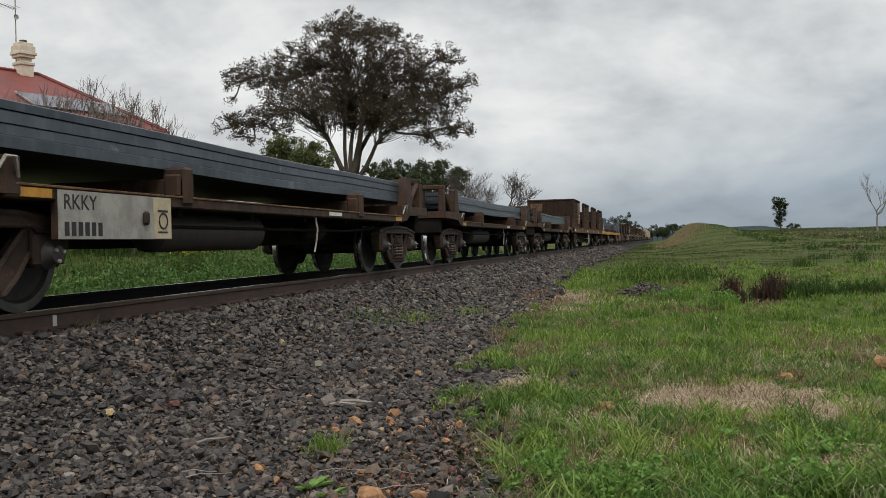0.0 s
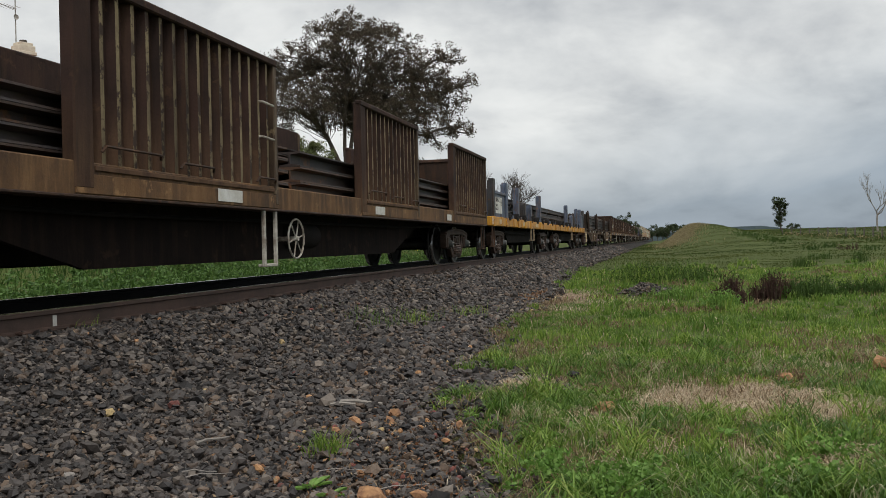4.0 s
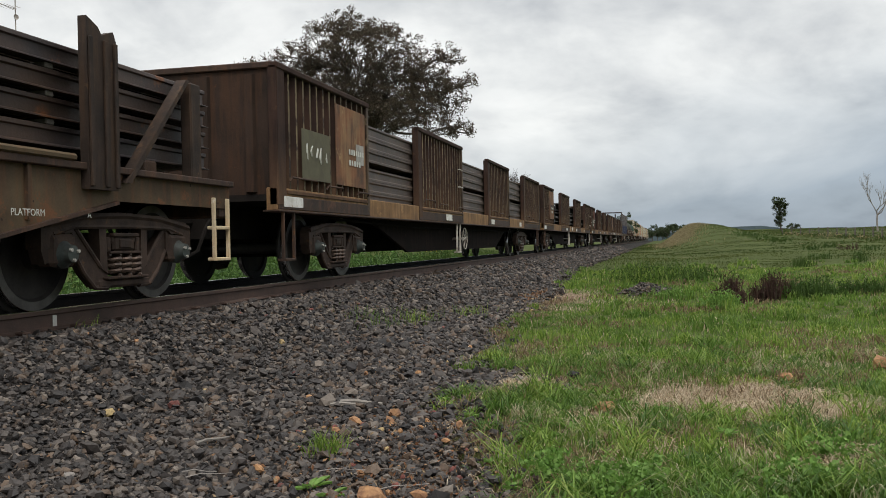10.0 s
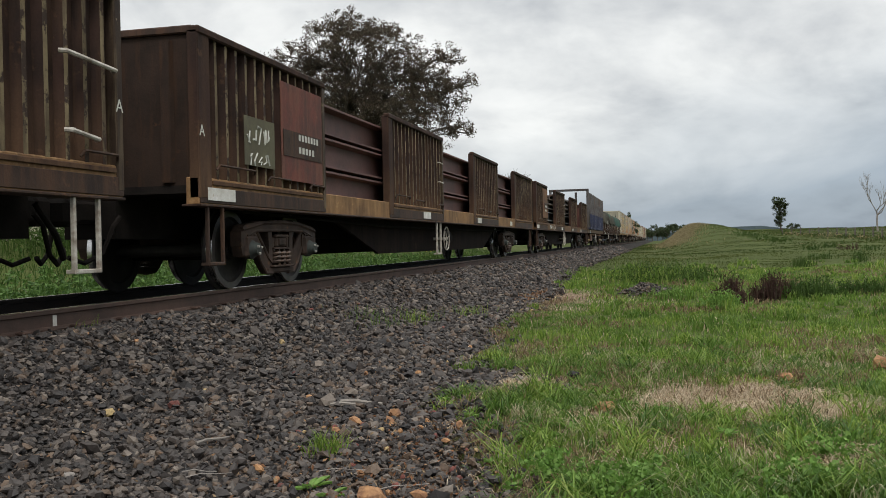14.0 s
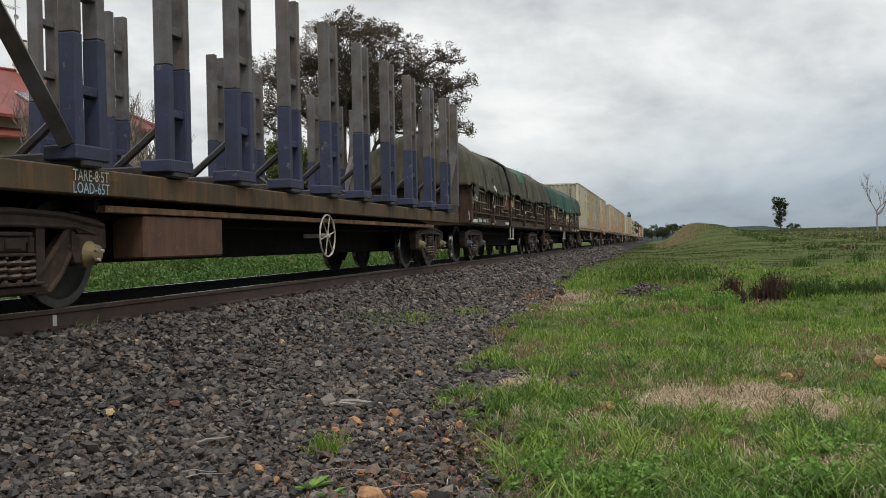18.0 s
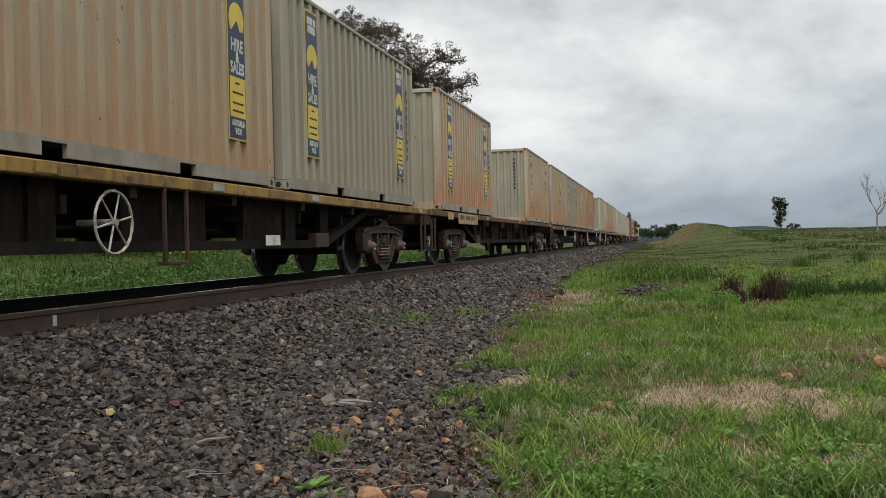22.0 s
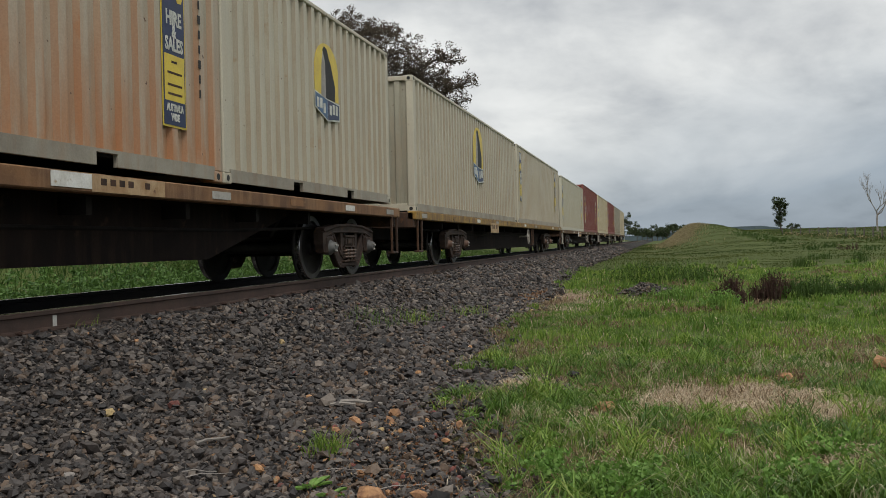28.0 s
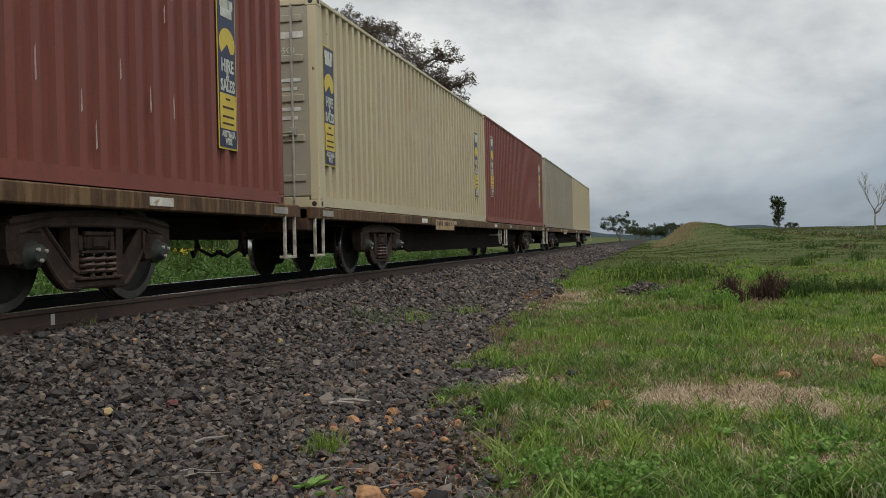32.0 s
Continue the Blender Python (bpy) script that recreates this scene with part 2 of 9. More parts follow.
DARKBLUE = stuff_mat("navy_paint", (0.03, 0.036, 0.078), (0.024, 0.027, 0.048), 0.6, 0.0, 4.0, wear=(0.11, 0.10, 0.095), wear_at=0.62)
STAKEGREY = stuff_mat("grey_stake", (0.064, 0.062, 0.066), (0.036, 0.033, 0.033), 0.6, 0.2, 3.0, streak=0.5, wear=(0.10, 0.06, 0.036), wear_at=0.61)
FISH = stuff_mat("faded_olive_brown_girder", (0.108, 0.078, 0.046), (0.062, 0.04, 0.026), 0.75, 0.0, 1.6, streak=0.45, wear=(0.15, 0.07, 0.035), wear_at=0.57, flecks=(0.03, 0.02, 0.015), spec=0.2)
WHITE = stuff_mat("white_board", (0.72, 0.71, 0.67), (0.55, 0.52, 0.46), 0.6, 0.0, 5.0, wear=(0.4, 0.3, 0.19), wear_at=0.6)
PLATE = stuff_mat("dull_data_plate", (0.42, 0.40, 0.36), (0.28, 0.26, 0.23), 0.6, 0.1, 5.0)
HANDRAIL = stuff_mat("worn_white_bar", (0.52, 0.49, 0.43), (0.24, 0.2, 0.16), 0.55, 0.0, 9.0)
LETTER = stuff_mat("stencil_black", (0.03, 0.03, 0.03), None, 0.7, bump=0, vary=0)
LETTERW = stuff_mat("stencil_white", (0.65, 0.65, 0.6), (0.45, 0.45, 0.4), 0.7, bump=0, vary=0)
CHALK = stuff_mat("white_chalk", (0.5, 0.42, 0.38), (0.36, 0.25, 0.22), 0.9, scale=20, bump=0, vary=0)
LIME = stuff_mat("chalk_lime", (0.6, 0.72, 0.3), (0.4, 0.5, 0.2), 0.8, scale=20, bump=0, vary=0)
RUSTPANEL = stuff_mat("orange_rust_panel", (0.20, 0.085, 0.038), (0.075, 0.042, 0.027), 0.8, 0.0, 2.2, streak=0.5, wear=(0.30, 0.19, 0.09), wear_at=0.6)
REDPANEL = stuff_mat("faded_red_panel", (0.15, 0.042, 0.03), (0.075, 0.032, 0.026), 0.75, 0.0, 2.4, streak=0.4, wear=(0.2, 0.09, 0.05), wear_at=0.66)
OLIVEPANEL = stuff_mat("olive_sheet", (0.13, 0.12, 0.07), (0.09, 0.08, 0.05), 0.75, 0.0, 3.0)
TARP = stuff_mat("olive_canvas", (0.072, 0.064, 0.042), (0.038, 0.036, 0.026), 0.9, 0.0, 1.5, streak=0.35, wear=(0.15, 0.14, 0.10), wear_at=0.7, fine=25, bump=0.3)
TARPGREEN = stuff_mat("green_canvas", (0.018, 0.082, 0.052), (0.013, 0.036, 0.028), 0.8, 0.0, 1.1, streak=0.35, wear=(0.05, 0.15, 0.10), wear_at=0.7, fine=25, bump=0.3)
CBEIGE = stuff_mat("beige_container", (0.52, 0.475, 0.37), (0.46, 0.42, 0.33), 0.55, 0.0, 0.8, streak=0.25, wear=(0.42, 0.33, 0.22), wear_at=0.75, vary=0.04, flecks=(0.13, 0.075, 0.05), bump=0.04)
CDUST = stuff_mat("beige_container_red_dust", (0.45, 0.40, 0.315), (0.39, 0.35, 0.27), 0.6, 0.0, 0.8, streak=0.3, wear=(0.42, 0.25, 0.14), wear_at=0.74, low=(0.42, 0.185, 0.075), low_span=(0.0, 1.7), vary=0.05, flecks=(0.13, 0.075, 0.05), bump=0.04)
CTAN = stuff_mat("tan_container", (0.47, 0.345, 0.225), (0.41, 0.295, 0.19), 0.6, 0.0, 0.8, streak=0.3, wear=(0.45, 0.3, 0.16), wear_at=0.74, low=(0.45, 0.26, 0.13), low_span=(0.0, 1.6), vary=0.05, flecks=(0.13, 0.075, 0.05), bump=0.04)
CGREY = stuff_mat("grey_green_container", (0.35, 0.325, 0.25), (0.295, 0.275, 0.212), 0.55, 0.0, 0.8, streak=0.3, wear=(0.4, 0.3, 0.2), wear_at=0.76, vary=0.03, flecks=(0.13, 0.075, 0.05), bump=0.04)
CCREAM = stuff_mat("cream_container", (0.53, 0.505, 0.40), (0.48, 0.45, 0.355), 0.5, 0.0, 0.7, streak=0.2, wear=(0.47, 0.38, 0.25), wear_at=0.78, vary=0.03, flecks=(0.13, 0.075, 0.05), bump=0.04)
CYELLOW = stuff_mat("yellowed_cream_container", (0.54, 0.47, 0.31), (0.49, 0.42, 0.28), 0.5, 0.0, 0.7, streak=0.2, wear=(0.47, 0.38, 0.25), wear_at=0.78, vary=0.03, flecks=(0.13, 0.075, 0.05), bump=0.04)
CRED = stuff_mat("red_oxide_container", (0.235, 0.062, 0.045), (0.19, 0.05, 0.038), 0.55, 0.0, 0.8, streak=0.3, wear=(0.15, 0.05, 0.035), wear_at=0.74, vary=0.05, flecks=(0.13, 0.075, 0.05), bump=0.04)
CSTONE = stuff_mat("stone_tan_container", (0.43, 0.345, 0.235), (0.37, 0.295, 0.20), 0.6, 0.0, 0.8, streak=0.3, wear=(0.4, 0.24, 0.13), wear_at=0.74, low=(0.4, 0.22, 0.11), low_span=(0.0, 1.2), vary=0.04, flecks=(0.13, 0.075, 0.05), bump=0.04)
RAILGREY = stuff_mat("grey_beige_rail", (0.33, 0.30, 0.24), (0.24, 0.21, 0.165), 0.6, 0.0, 2.0, streak=0.3, wear=(0.26, 0.15, 0.08), wear_at=0.66)
CORANGE = stuff_mat("orange_dusted_container", (0.44, 0.28, 0.17), (0.38, 0.235, 0.14), 0.6, 0.0, 0.8, streak=0.3, wear=(0.4, 0.2, 0.1), wear_at=0.72, low=(0.38, 0.17, 0.08), low_span=(0.0, 1.8), vary=0.04, flecks=(0.13, 0.075, 0.05), bump=0.04)
# darker copies of the wall paints: fold shade as colour, with dust streaks
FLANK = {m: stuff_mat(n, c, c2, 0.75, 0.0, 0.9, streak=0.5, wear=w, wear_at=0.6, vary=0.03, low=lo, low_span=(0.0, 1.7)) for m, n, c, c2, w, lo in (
    (CDUST, "red_dust_shade_on_folds", (0.38, 0.27, 0.18), (0.33, 0.225, 0.15), (0.36, 0.2, 0.11), (0.36, 0.15, 0.06)),
    (CTAN, "tan_dust_shade_on_folds", (0.37, 0.24, 0.14), (0.32, 0.20, 0.115), (0.36, 0.2, 0.1), (0.34, 0.17, 0.08)),
    (CORANGE, "orange_dust_shade_on_folds", (0.34, 0.19, 0.105), (0.3, 0.16, 0.09), (0.3, 0.13, 0.06), (0.3, 0.12, 0.05)),
    (CSTONE, "brown_dust_shade_on_folds", (0.33, 0.25, 0.16), (0.28, 0.21, 0.135), (0.34, 0.21, 0.12), (0.33, 0.19, 0.1)),
    (CBEIGE, "shade_on_pale_folds", (0.40, 0.36, 0.275), (0.34, 0.3, 0.23), (0.33, 0.25, 0.165), (0.36, 0.29, 0.2)),
    (CGREY, "shade_on_grey_folds", (0.255, 0.235, 0.175), (0.21, 0.19, 0.145), (0.26, 0.19, 0.125), (0.25, 0.2, 0.14)),
    (CCREAM, "shade_on_cream_folds", (0.41, 0.385, 0.29), (0.36, 0.335, 0.25), (0.36, 0.29, 0.19), (0.38, 0.33, 0.23)),
    (CYELLOW, "shade_on_yellowed_folds", (0.40, 0.34, 0.22), (0.35, 0.295, 0.19), (0.35, 0.26, 0.15), (0.36, 0.29, 0.18)),
    (CRED, "shade_on_red_folds", (0.17, 0.045, 0.034), (0.135, 0.037, 0.029), (0.12, 0.045, 0.035), (0.15, 0.05, 0.035)))}
# end walls: less dust, and the gap's shade put into a darker paint
END_SHADE = {CDUST: CGREY, CTAN: CSTONE, CBEIGE: CGREY, CCREAM: CGREY}
NAVY = stuff_mat("navy_sticker", (0.014, 0.027, 0.085), (0.012, 0.02, 0.06), 0.45, bump=0, vary=0)
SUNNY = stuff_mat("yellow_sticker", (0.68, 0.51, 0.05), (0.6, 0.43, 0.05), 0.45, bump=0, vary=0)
SKYBLUE = stuff_mat("light_blue_sticker", (0.07, 0.14, 0.26), None, 0.5, bump=0, vary=0)
ROOFRED = stuff_mat("red_roof_iron", (0.2, 0.042, 0.034), (0.14, 0.035, 0.03), 0.6, 0.0, 1.5, streak=0.3)
CREAMWALL = stuff_mat("cream_render", (0.62, 0.56, 0.43), (0.56, 0.50, 0.38), 0.85, 0.0, 1.2)
CHIMNEY = stuff_mat("painted_chimney", (0.72, 0.64, 0.52), (0.58, 0.48, 0.37), 0.85, 0.0, 2.5)
GLASS = stuff_mat("dark_window_glass", (0.03, 0.035, 0.04), None, 0.08, 0.0, 2.0, bump=0, spec=0.6)
SOLAR = stuff_mat("solar_panel", (0.12, 0.12, 0.16), (0.09, 0.09, 0.12), 0.25, 0.2, 3.0, bump=0)
BARKDARK = stuff_mat("dark_bark", (0.10, 0.08, 0.065), (0.055, 0.045, 0.038), 0.9, 0.0, 2.0)
DEADWOOD = stuff_mat("bleached_dead_wood", (0.30, 0.27, 0.24), (0.2, 0.18, 0.16), 0.9, 0.0, 2.0)
INNERRED = stuff_mat("rusty_red_lining", (0.085, 0.026, 0.02), (0.05, 0.02, 0.017), 0.75, 0.0, 2.4, streak=0.5, wear=(0.14, 0.06, 0.035), wear_at=0.64)
POSTWOOD = stuff_mat("grey_fence_post", (0.13, 0.115, 0.10), None, 0.9, 0.0, 5.0)


# ---- mesh building ----
class Form:
    """Collects vertices and faces of one mesh."""

    def __init__(self):
        self.v, self.f = [], []

    def add(self, v, f):
        n = len(self.v)
        self.v += [tuple(p) for p in v]
        self.f += [tuple(i + n for i in q) for q in f]
        return self

    def box(self, x0, x1, y0, y1, z0, z1, bev=0.0):
        x0, x1, y0, y1, z0, z1 = min(x0, x1), max(x0, x1), min(y0, y1), max(y0, y1), min(z0, z1), max(z0, z1)
        if bev <= 0:
            v = [(x, y, z) for x in (x0, x1) for y in (y0, y1) for z in (z0, z1)]
            return self.add(v, [(0, 1, 3, 2), (4, 6, 7, 5), (0, 4, 5, 1), (2, 3, 7, 6), (0, 2, 6, 4), (1, 5, 7, 3)])
        b = min(bev, (x1 - x0) / 2.2, (y1 - y0) / 2.2, (z1 - z0) / 2.2)
        v, at = [], {}
        for i, x in enumerate((x0, x1)):
            for j, y in enumerate((y0, y1)):
                for k, z in enumerate((z0, z1)):
                    sx, sy, sz = b * (1 - 2 * i), b * (1 - 2 * j), b * (1 - 2 * k)
                    for a, p in enumerate(((x, y + sy, z + sz), (x + sx, y, z + sz), (x + sx, y + sy, z))):
                        at[i, j, k, a] = len(v)
                        v.append(p)
        q = [(0, 0), (0, 1), (1, 1), (1, 0)]
        f = [[at[i, j, k, 0] for j, k in q] for i in (0, 1)] + [[at[i, j, k, 1] for i, k in q] for j in (0, 1)]
        f += [[at[i, j, k, 2] for i, j in q] for k in (0, 1)]
        for a in (0, 1):
            for c in (0, 1):
                f.append([at[0, a, c, 1], at[1, a, c, 1], at[1, a, c, 2], at[0, a, c, 2]])
                f.append([at[a, 0, c, 0], at[a, 1, c, 0], at[a, 1, c, 2], at[a, 0, c, 2]])
                f.append([at[a, c, 0, 0], at[a, c, 1, 0], at[a, c, 1, 1], at[a, c, 0, 1]])
        f += [[at[i, j, k, a] for a in range(3)] for i in (0, 1) for j in (0, 1) for k in (0, 1)]
        return self.add(v, f)

    def prism(self, poly, axis, a, b):
        """A polygon (y, z) for axis x, (x, z) for y, (x, y) for z, drawn from a to b along that axis."""
        n = len(poly)
        put = {"x": lambda s, p: (s, p[0], p[1]), "y": lambda s, p: (p[0], s, p[1]), "z": lambda s, p: (p[0], p[1], s)}[axis]
        v = [put(s, p) for s in (a, b) for p in poly]
        f = [tuple(range(n)), tuple(range(2 * n - 1, n - 1, -1))]
        f += [(i, n + i, n + (i + 1) % n, (i + 1) % n) for i in range(n)]
        return self.add(v, f)

    def tube(self, pts, r, n=8, r2=None):
        """A round bar along points, from radius r to r2, closed at both ends."""
        pts = [Vector(p) for p in pts]
        r2 = r if r2 is None else r2
        v, f = [], []
        up = Vector((0.13, 0.21, 0.97))
        for i, p in enumerate(pts):
            d = (pts[min(i + 1, len(pts) - 1)] - pts[max(i - 1, 0)]).normalized()
            a = d.cross(up)
            if a.length < 0.15:
                a = d.cross(Vector((1, 0.1, 0)))
            a.normalize()
            c = d.cross(a)
            rr = r + (r2 - r) * i / max(len(pts) - 1, 1)
            v += [p + rr * (math.cos(2 * math.pi * k / n) * a + math.sin(2 * math.pi * k / n) * c) for k in range(n)]
        for i in range(len(pts) - 1):
            f += [(i * n + k, i * n + (k + 1) % n, (i + 1) * n + (k + 1) % n, (i + 1) * n + k) for k in range(n)]
        f += [tuple(range(n - 1, -1, -1)), tuple(range((len(pts) - 1) * n, len(pts) * n))]
        return self.add(v, f)

    def lathe(self, prof, c, n=28, axis="x"):
        """A profile of (radius, place along the axis) turned round the axis through c."""
        v, f = [], []
        for k in range(n):
            a = 2 * math.pi * k / n
            for r, h in prof:
                y, z = r * math.cos(a), r * math.sin(a)
                v.append((c[0] + h, c[1] + y, c[2] + z) if axis == "x" else
                         (c[0] + y, c[1] + h, c[2] + z) if axis == "y" else (c[0] + y, c[1] + z, c[2] + h))
        m = len(prof)
        for k in range(n):
            for i in range(m - 1):
                f.append((k * m + i, ((k + 1) % n) * m + i, ((k + 1) % n) * m + i + 1, k * m + i + 1))
        return self.add(v, f)

    def mesh(self, name, mat, smooth=False):
        me = bpy.data.meshes.new(name)
        me.from_pydata(self.v, [], self.f)
        b = bmesh.new()
        b.from_mesh(me)
        bmesh.ops.recalc_face_normals(b, faces=b.faces)
        b.to_mesh(me)
        b.free()
        if mat:
            me.materials.append(mat)
        if smooth:
            me.polygons.foreach_set("use_smooth", [True] * len(me.polygons))
            me.set_sharp_from_angle(angle=radians(40))
        return me


def part(name, form, mat, parent, label="", at=None, smooth=False):
    """One mesh object under a thing or a part. form: a Form, or a mesh to share."""
    me = form.mesh(name, mat, smooth) if isinstance(form, Form) else form
    ob = new(name, me)
    ob.parent = parent
    if at is not None:
        ob.matrix_basis = at
    if label:
        tagged(ob, label)
    return ob


def thing(name, label, category, group="", at=None, form=None, mat=None, kind="", smooth=False):
    """A top-level thing: an Empty at its base, or one mesh."""
    ob = new(name, form.mesh(name, mat, smooth) if form else None)
    if at is not None:
        ob.matrix_basis = at
    return tagged(ob, label, category, group, kind)


SIDE = Matrix(((0, 0, 1, 0), (1, 0, 0, 0), (0, 1, 0, 0), (0, 0, 0, 1)))  # writing that faces +x
FRONT = Matrix(((1, 0, 0, 0), (0, 0, -1, 0), (0, 1, 0, 0), (0, 0, 0, 1)))  # writing that faces -y


def words(text, size, mat, parent, at, name="lettering", squeeze=1.0, bold=0.0):
    cu = bpy.data.curves.new("writing", "FONT")
    cu.body, cu.size, cu.extrude, cu.align_x, cu.align_y = text, size, 0.001, "CENTER", "CENTER"
    cu.resolution_u, cu.offset = 2, bold
    tmp = bpy.data.objects.new("writing", cu)
    me = bpy.data.meshes.new_from_object(tmp)
    bpy.data.objects.remove(tmp)
    me.transform(Matrix.Diagonal((squeeze, 1, 1, 1)))
    me.materials.clear()
    me.materials.append(mat)
    return part(name, me, None, parent, at=at)


def smooth01(a, b, x):
    t = np.clip((x - a) / (b - a), 0, 1)
    return t * t * (3 - 2 * t)


def cloud_mesh(name, v, f, mat):
    """A big mesh of loose triangles or quads from arrays."""
    me = bpy.data.meshes.new(name)
    me.vertices.add(len(v))
    me.vertices.foreach_set("co", v.astype(np.float32).ravel())
    k = f.shape[1]
    me.loops.add(f.size)
    me.loops.foreach_set("vertex_index", f.astype(np.int32).ravel())
    me.polygons.add(len(f))
    me.polygons.foreach_set("loop_start", np.arange(0, f.size, k, dtype=np.int32))
    me.polygons.foreach_set("use_smooth", np.zeros(len(f), bool))
    me.update()
    me.validate()
    me.materials.append(mat)
    return me


# ---- the ground: one sheet, with the cutting and the bank ----
def wave(x, y):
    return (np.sin(x * 0.9 + 1.3 * np.sin(y * 0.37)) + np.sin(y * 0.63 + 2.1 * np.sin(x * 0.29 + 1))
            + 0.6 * np.sin(x * 2.3 + y * 1.7)) / 2.6


def bed_edge(y):
    """How far the stones reach towards the grass: wide near the camera, narrow further on."""
    base = np.interp(y, [-40, 0, 3.7, 4.5, 5.2, 5.7, 6.2, 6.6, 7.1, 7.6, 8.6, 10, 12, 14.5, 17.5, 22, 33, 43, 60], [5.0, 5.0, 4.95, 4.74, 4.55, 4.3, 4.2, 4.7, 4.75, 4.2, 3.95, 3.75, 3.6, 3.55, 3.5, 3.1, 2.6, 2.6, 2.7])
    return base + 0.1 * wave(np.asarray(y, float) * 2.3, 3.0) * smooth01(34, 6, y)


def land(x, y):
    x, y = np.asarray(x, float), np.asarray(y, float)
    d = np.hypot(x - 5.7, y)
    right = -0.60 + 2.7 * np.clip((d - 14) / 210, 0, 1) ** 1.15 * smooth01(4.5, 15, x)
    bank = 2.2 * np.exp(-((y - 150) / 48.0) ** 2) * smooth01(5.2, 10.5, x) * (1 - 0.85 * smooth01(10, 20, x))
    left = -0.55 + 1.5 * smooth01(5.5, 16, -x) + 1.2 * smooth01(18, 60, -x)
    z = np.where(x > 0, right + bank, left)
    z = z + 0.05 * wave(x, y) * smooth01(3.2, 6, np.abs(x)) + 0.14 * wave(x / 9, y / 9) * smooth01(12, 60, np.abs(x))
    z = z - 0.35 * smooth01(0.15, -0.45, x - bed_edge(y)) * (x > -2.3)
    return z - 9.0 * smooth01(420, 900, y) * (1 - 0.5 * smooth01(60, 400, np.abs(x)))


def axis_steps(lo, hi, near, far_step):
    out, s = [0.0], near
    while out[-1] < hi:
        s = min(s * 1.09, far_step)
        out.append(out[-1] + s)
    neg, s = [0.0], near
    while neg[-1] > lo:
        s = min(s * 1.09, far_step)
        neg.append(neg[-1] - s)
    return np.array(sorted(set(neg + out)))


gx, gy = axis_steps(-2500, 2500, 0.35, 160) + 5.7, axis_steps(-600, 4000, 0.35, 160) + 4.0
GX, GY = np.meshgrid(gx, gy)
gv = np.stack([GX, GY, land(GX, GY)], -1).reshape(-1, 3)
nx = len(gx)
ii = (np.arange(len(gy) - 1)[:, None] * nx + np.arange(nx - 1)[None]).ravel()
gf = np.stack([ii, ii + 1, ii + nx + 1, ii + nx], 1)

TURF = stuff_mat("pasture_turf", (0.054, 0.07, 0.018), (0.066, 0.085, 0.023), 0.95, 0.0, 0.25, fine=7.0, bump=0.6, wear=(0.15, 0.125, 0.07), wear_at=0.60, vary=0, spec=0.1)
ground_me = cloud_mesh("ground", gv, gf, TURF)
ground_me.polygons.foreach_set("use_smooth", [True] * len(ground_me.polygons))
tagged(new("ground", ground_me), "uneven green pasture with patches of dry grass", "ground", kind="structure")

# ---- ballast bed and track ----
GRAVEL = stuff_mat("dark_ballast_bed", (0.02, 0.018, 0.017), (0.032, 0.028, 0.026), 0.95, 0.0, 14.0, fine=28.0, bump=1.0, vary=0, spec=0.15)


def bed_z(x, y):
    """Height of the ballast, from the rails down to the toe."""
    a = np.abs(x)
    toe = np.where(x > 0, 2.9, 2.6)
    z = -0.19 - 0.37 * smooth01(1.35, toe, a) - 0.05 * smooth01(toe, 4.6, a)
    z = z - 0.025 * smooth01(0.5, 0.0, np.abs(a - 0.75)) + 0.02 * wave(x * 2.1, y * 1.3)
    return np.where(a < 0.7, z - 0.03, z)


by = np.concatenate([np.arange(-40, 40, 0.25), np.arange(40, 120, 1.0), np.arange(120, 700, 6.0)])
bs_ = np.linspace(0, 1, 44)
BXr = np.stack([-2.9 + (bed_edge(y) + 2.9) * bs_ for y in by])
BY = np.repeat(by[:, None], len(bs_), 1)
BZ = np.where(bs_[None] > 0.985, -0.70, bed_z(BXr, BY))
BZ = BZ + (land(0.01, BY) + 0.60) * (BY > 200)
bv = np.stack([BXr, BY, BZ], -1).reshape(-1, 3)
nb = len(bs_)
ii = (np.arange(len(by) - 1)[:, None] * nb + np.arange(nb - 1)[None]).ravel()
bed_me = cloud_mesh("ballast_bed", bv, np.stack([ii, ii + 1, ii + nb + 1, ii + nb], 1), GRAVEL)
bed_me.polygons.foreach_set("use_smooth", [True] * len(bed_me.polygons))
tagged(new("ballast_bed", bed_me), "bank of dark crushed stone under the track", "ballast", kind="structure")

track = thing("railway_track", "rust-brown steel rails on sleepers sunk in ballast", "railway track", kind="structure")
HEAD = [(-0.035, -0.006), (-0.03, 0.0), (0.03, 0.0), (0.035, -0.006), (0.035, -0.035), (0.01, -0.045), (0.009, -0.14),
        (0.03, -0.155), (0.07, -0.163), (0.07, -0.172), (-0.07, -0.172), (-0.07, -0.163), (-0.03, -0.155), (-0.009, -0.14), (-0.01, -0.045), (-0.035, -0.035)]
for s in (0.7525, -0.7525):
    fm = Form()
    ys = [-60, 0, 60, 200, 420, 560, 700]
    for a, b in zip(ys[:-1], ys[1:]):
        fm.prism([(s + x, z) for x, z in HEAD], "y", a, b)
    # the far rail gets the copy with shade in its colour
    part("rail", fm, RAILTOP if s > 0 else RAILSHADE, track)
    part("running_surface", Form().box(s - 0.029, s + 0.029, -60, 560, 0.0005, 0.003), SHINE, track, "strip of rail head polished by wheels")
part("paint_mark", Form().box(0.7615, 0.766, 6.52, 6.57, -0.15, -0.05), WHITE, track, "white paint mark on the web of the rail")
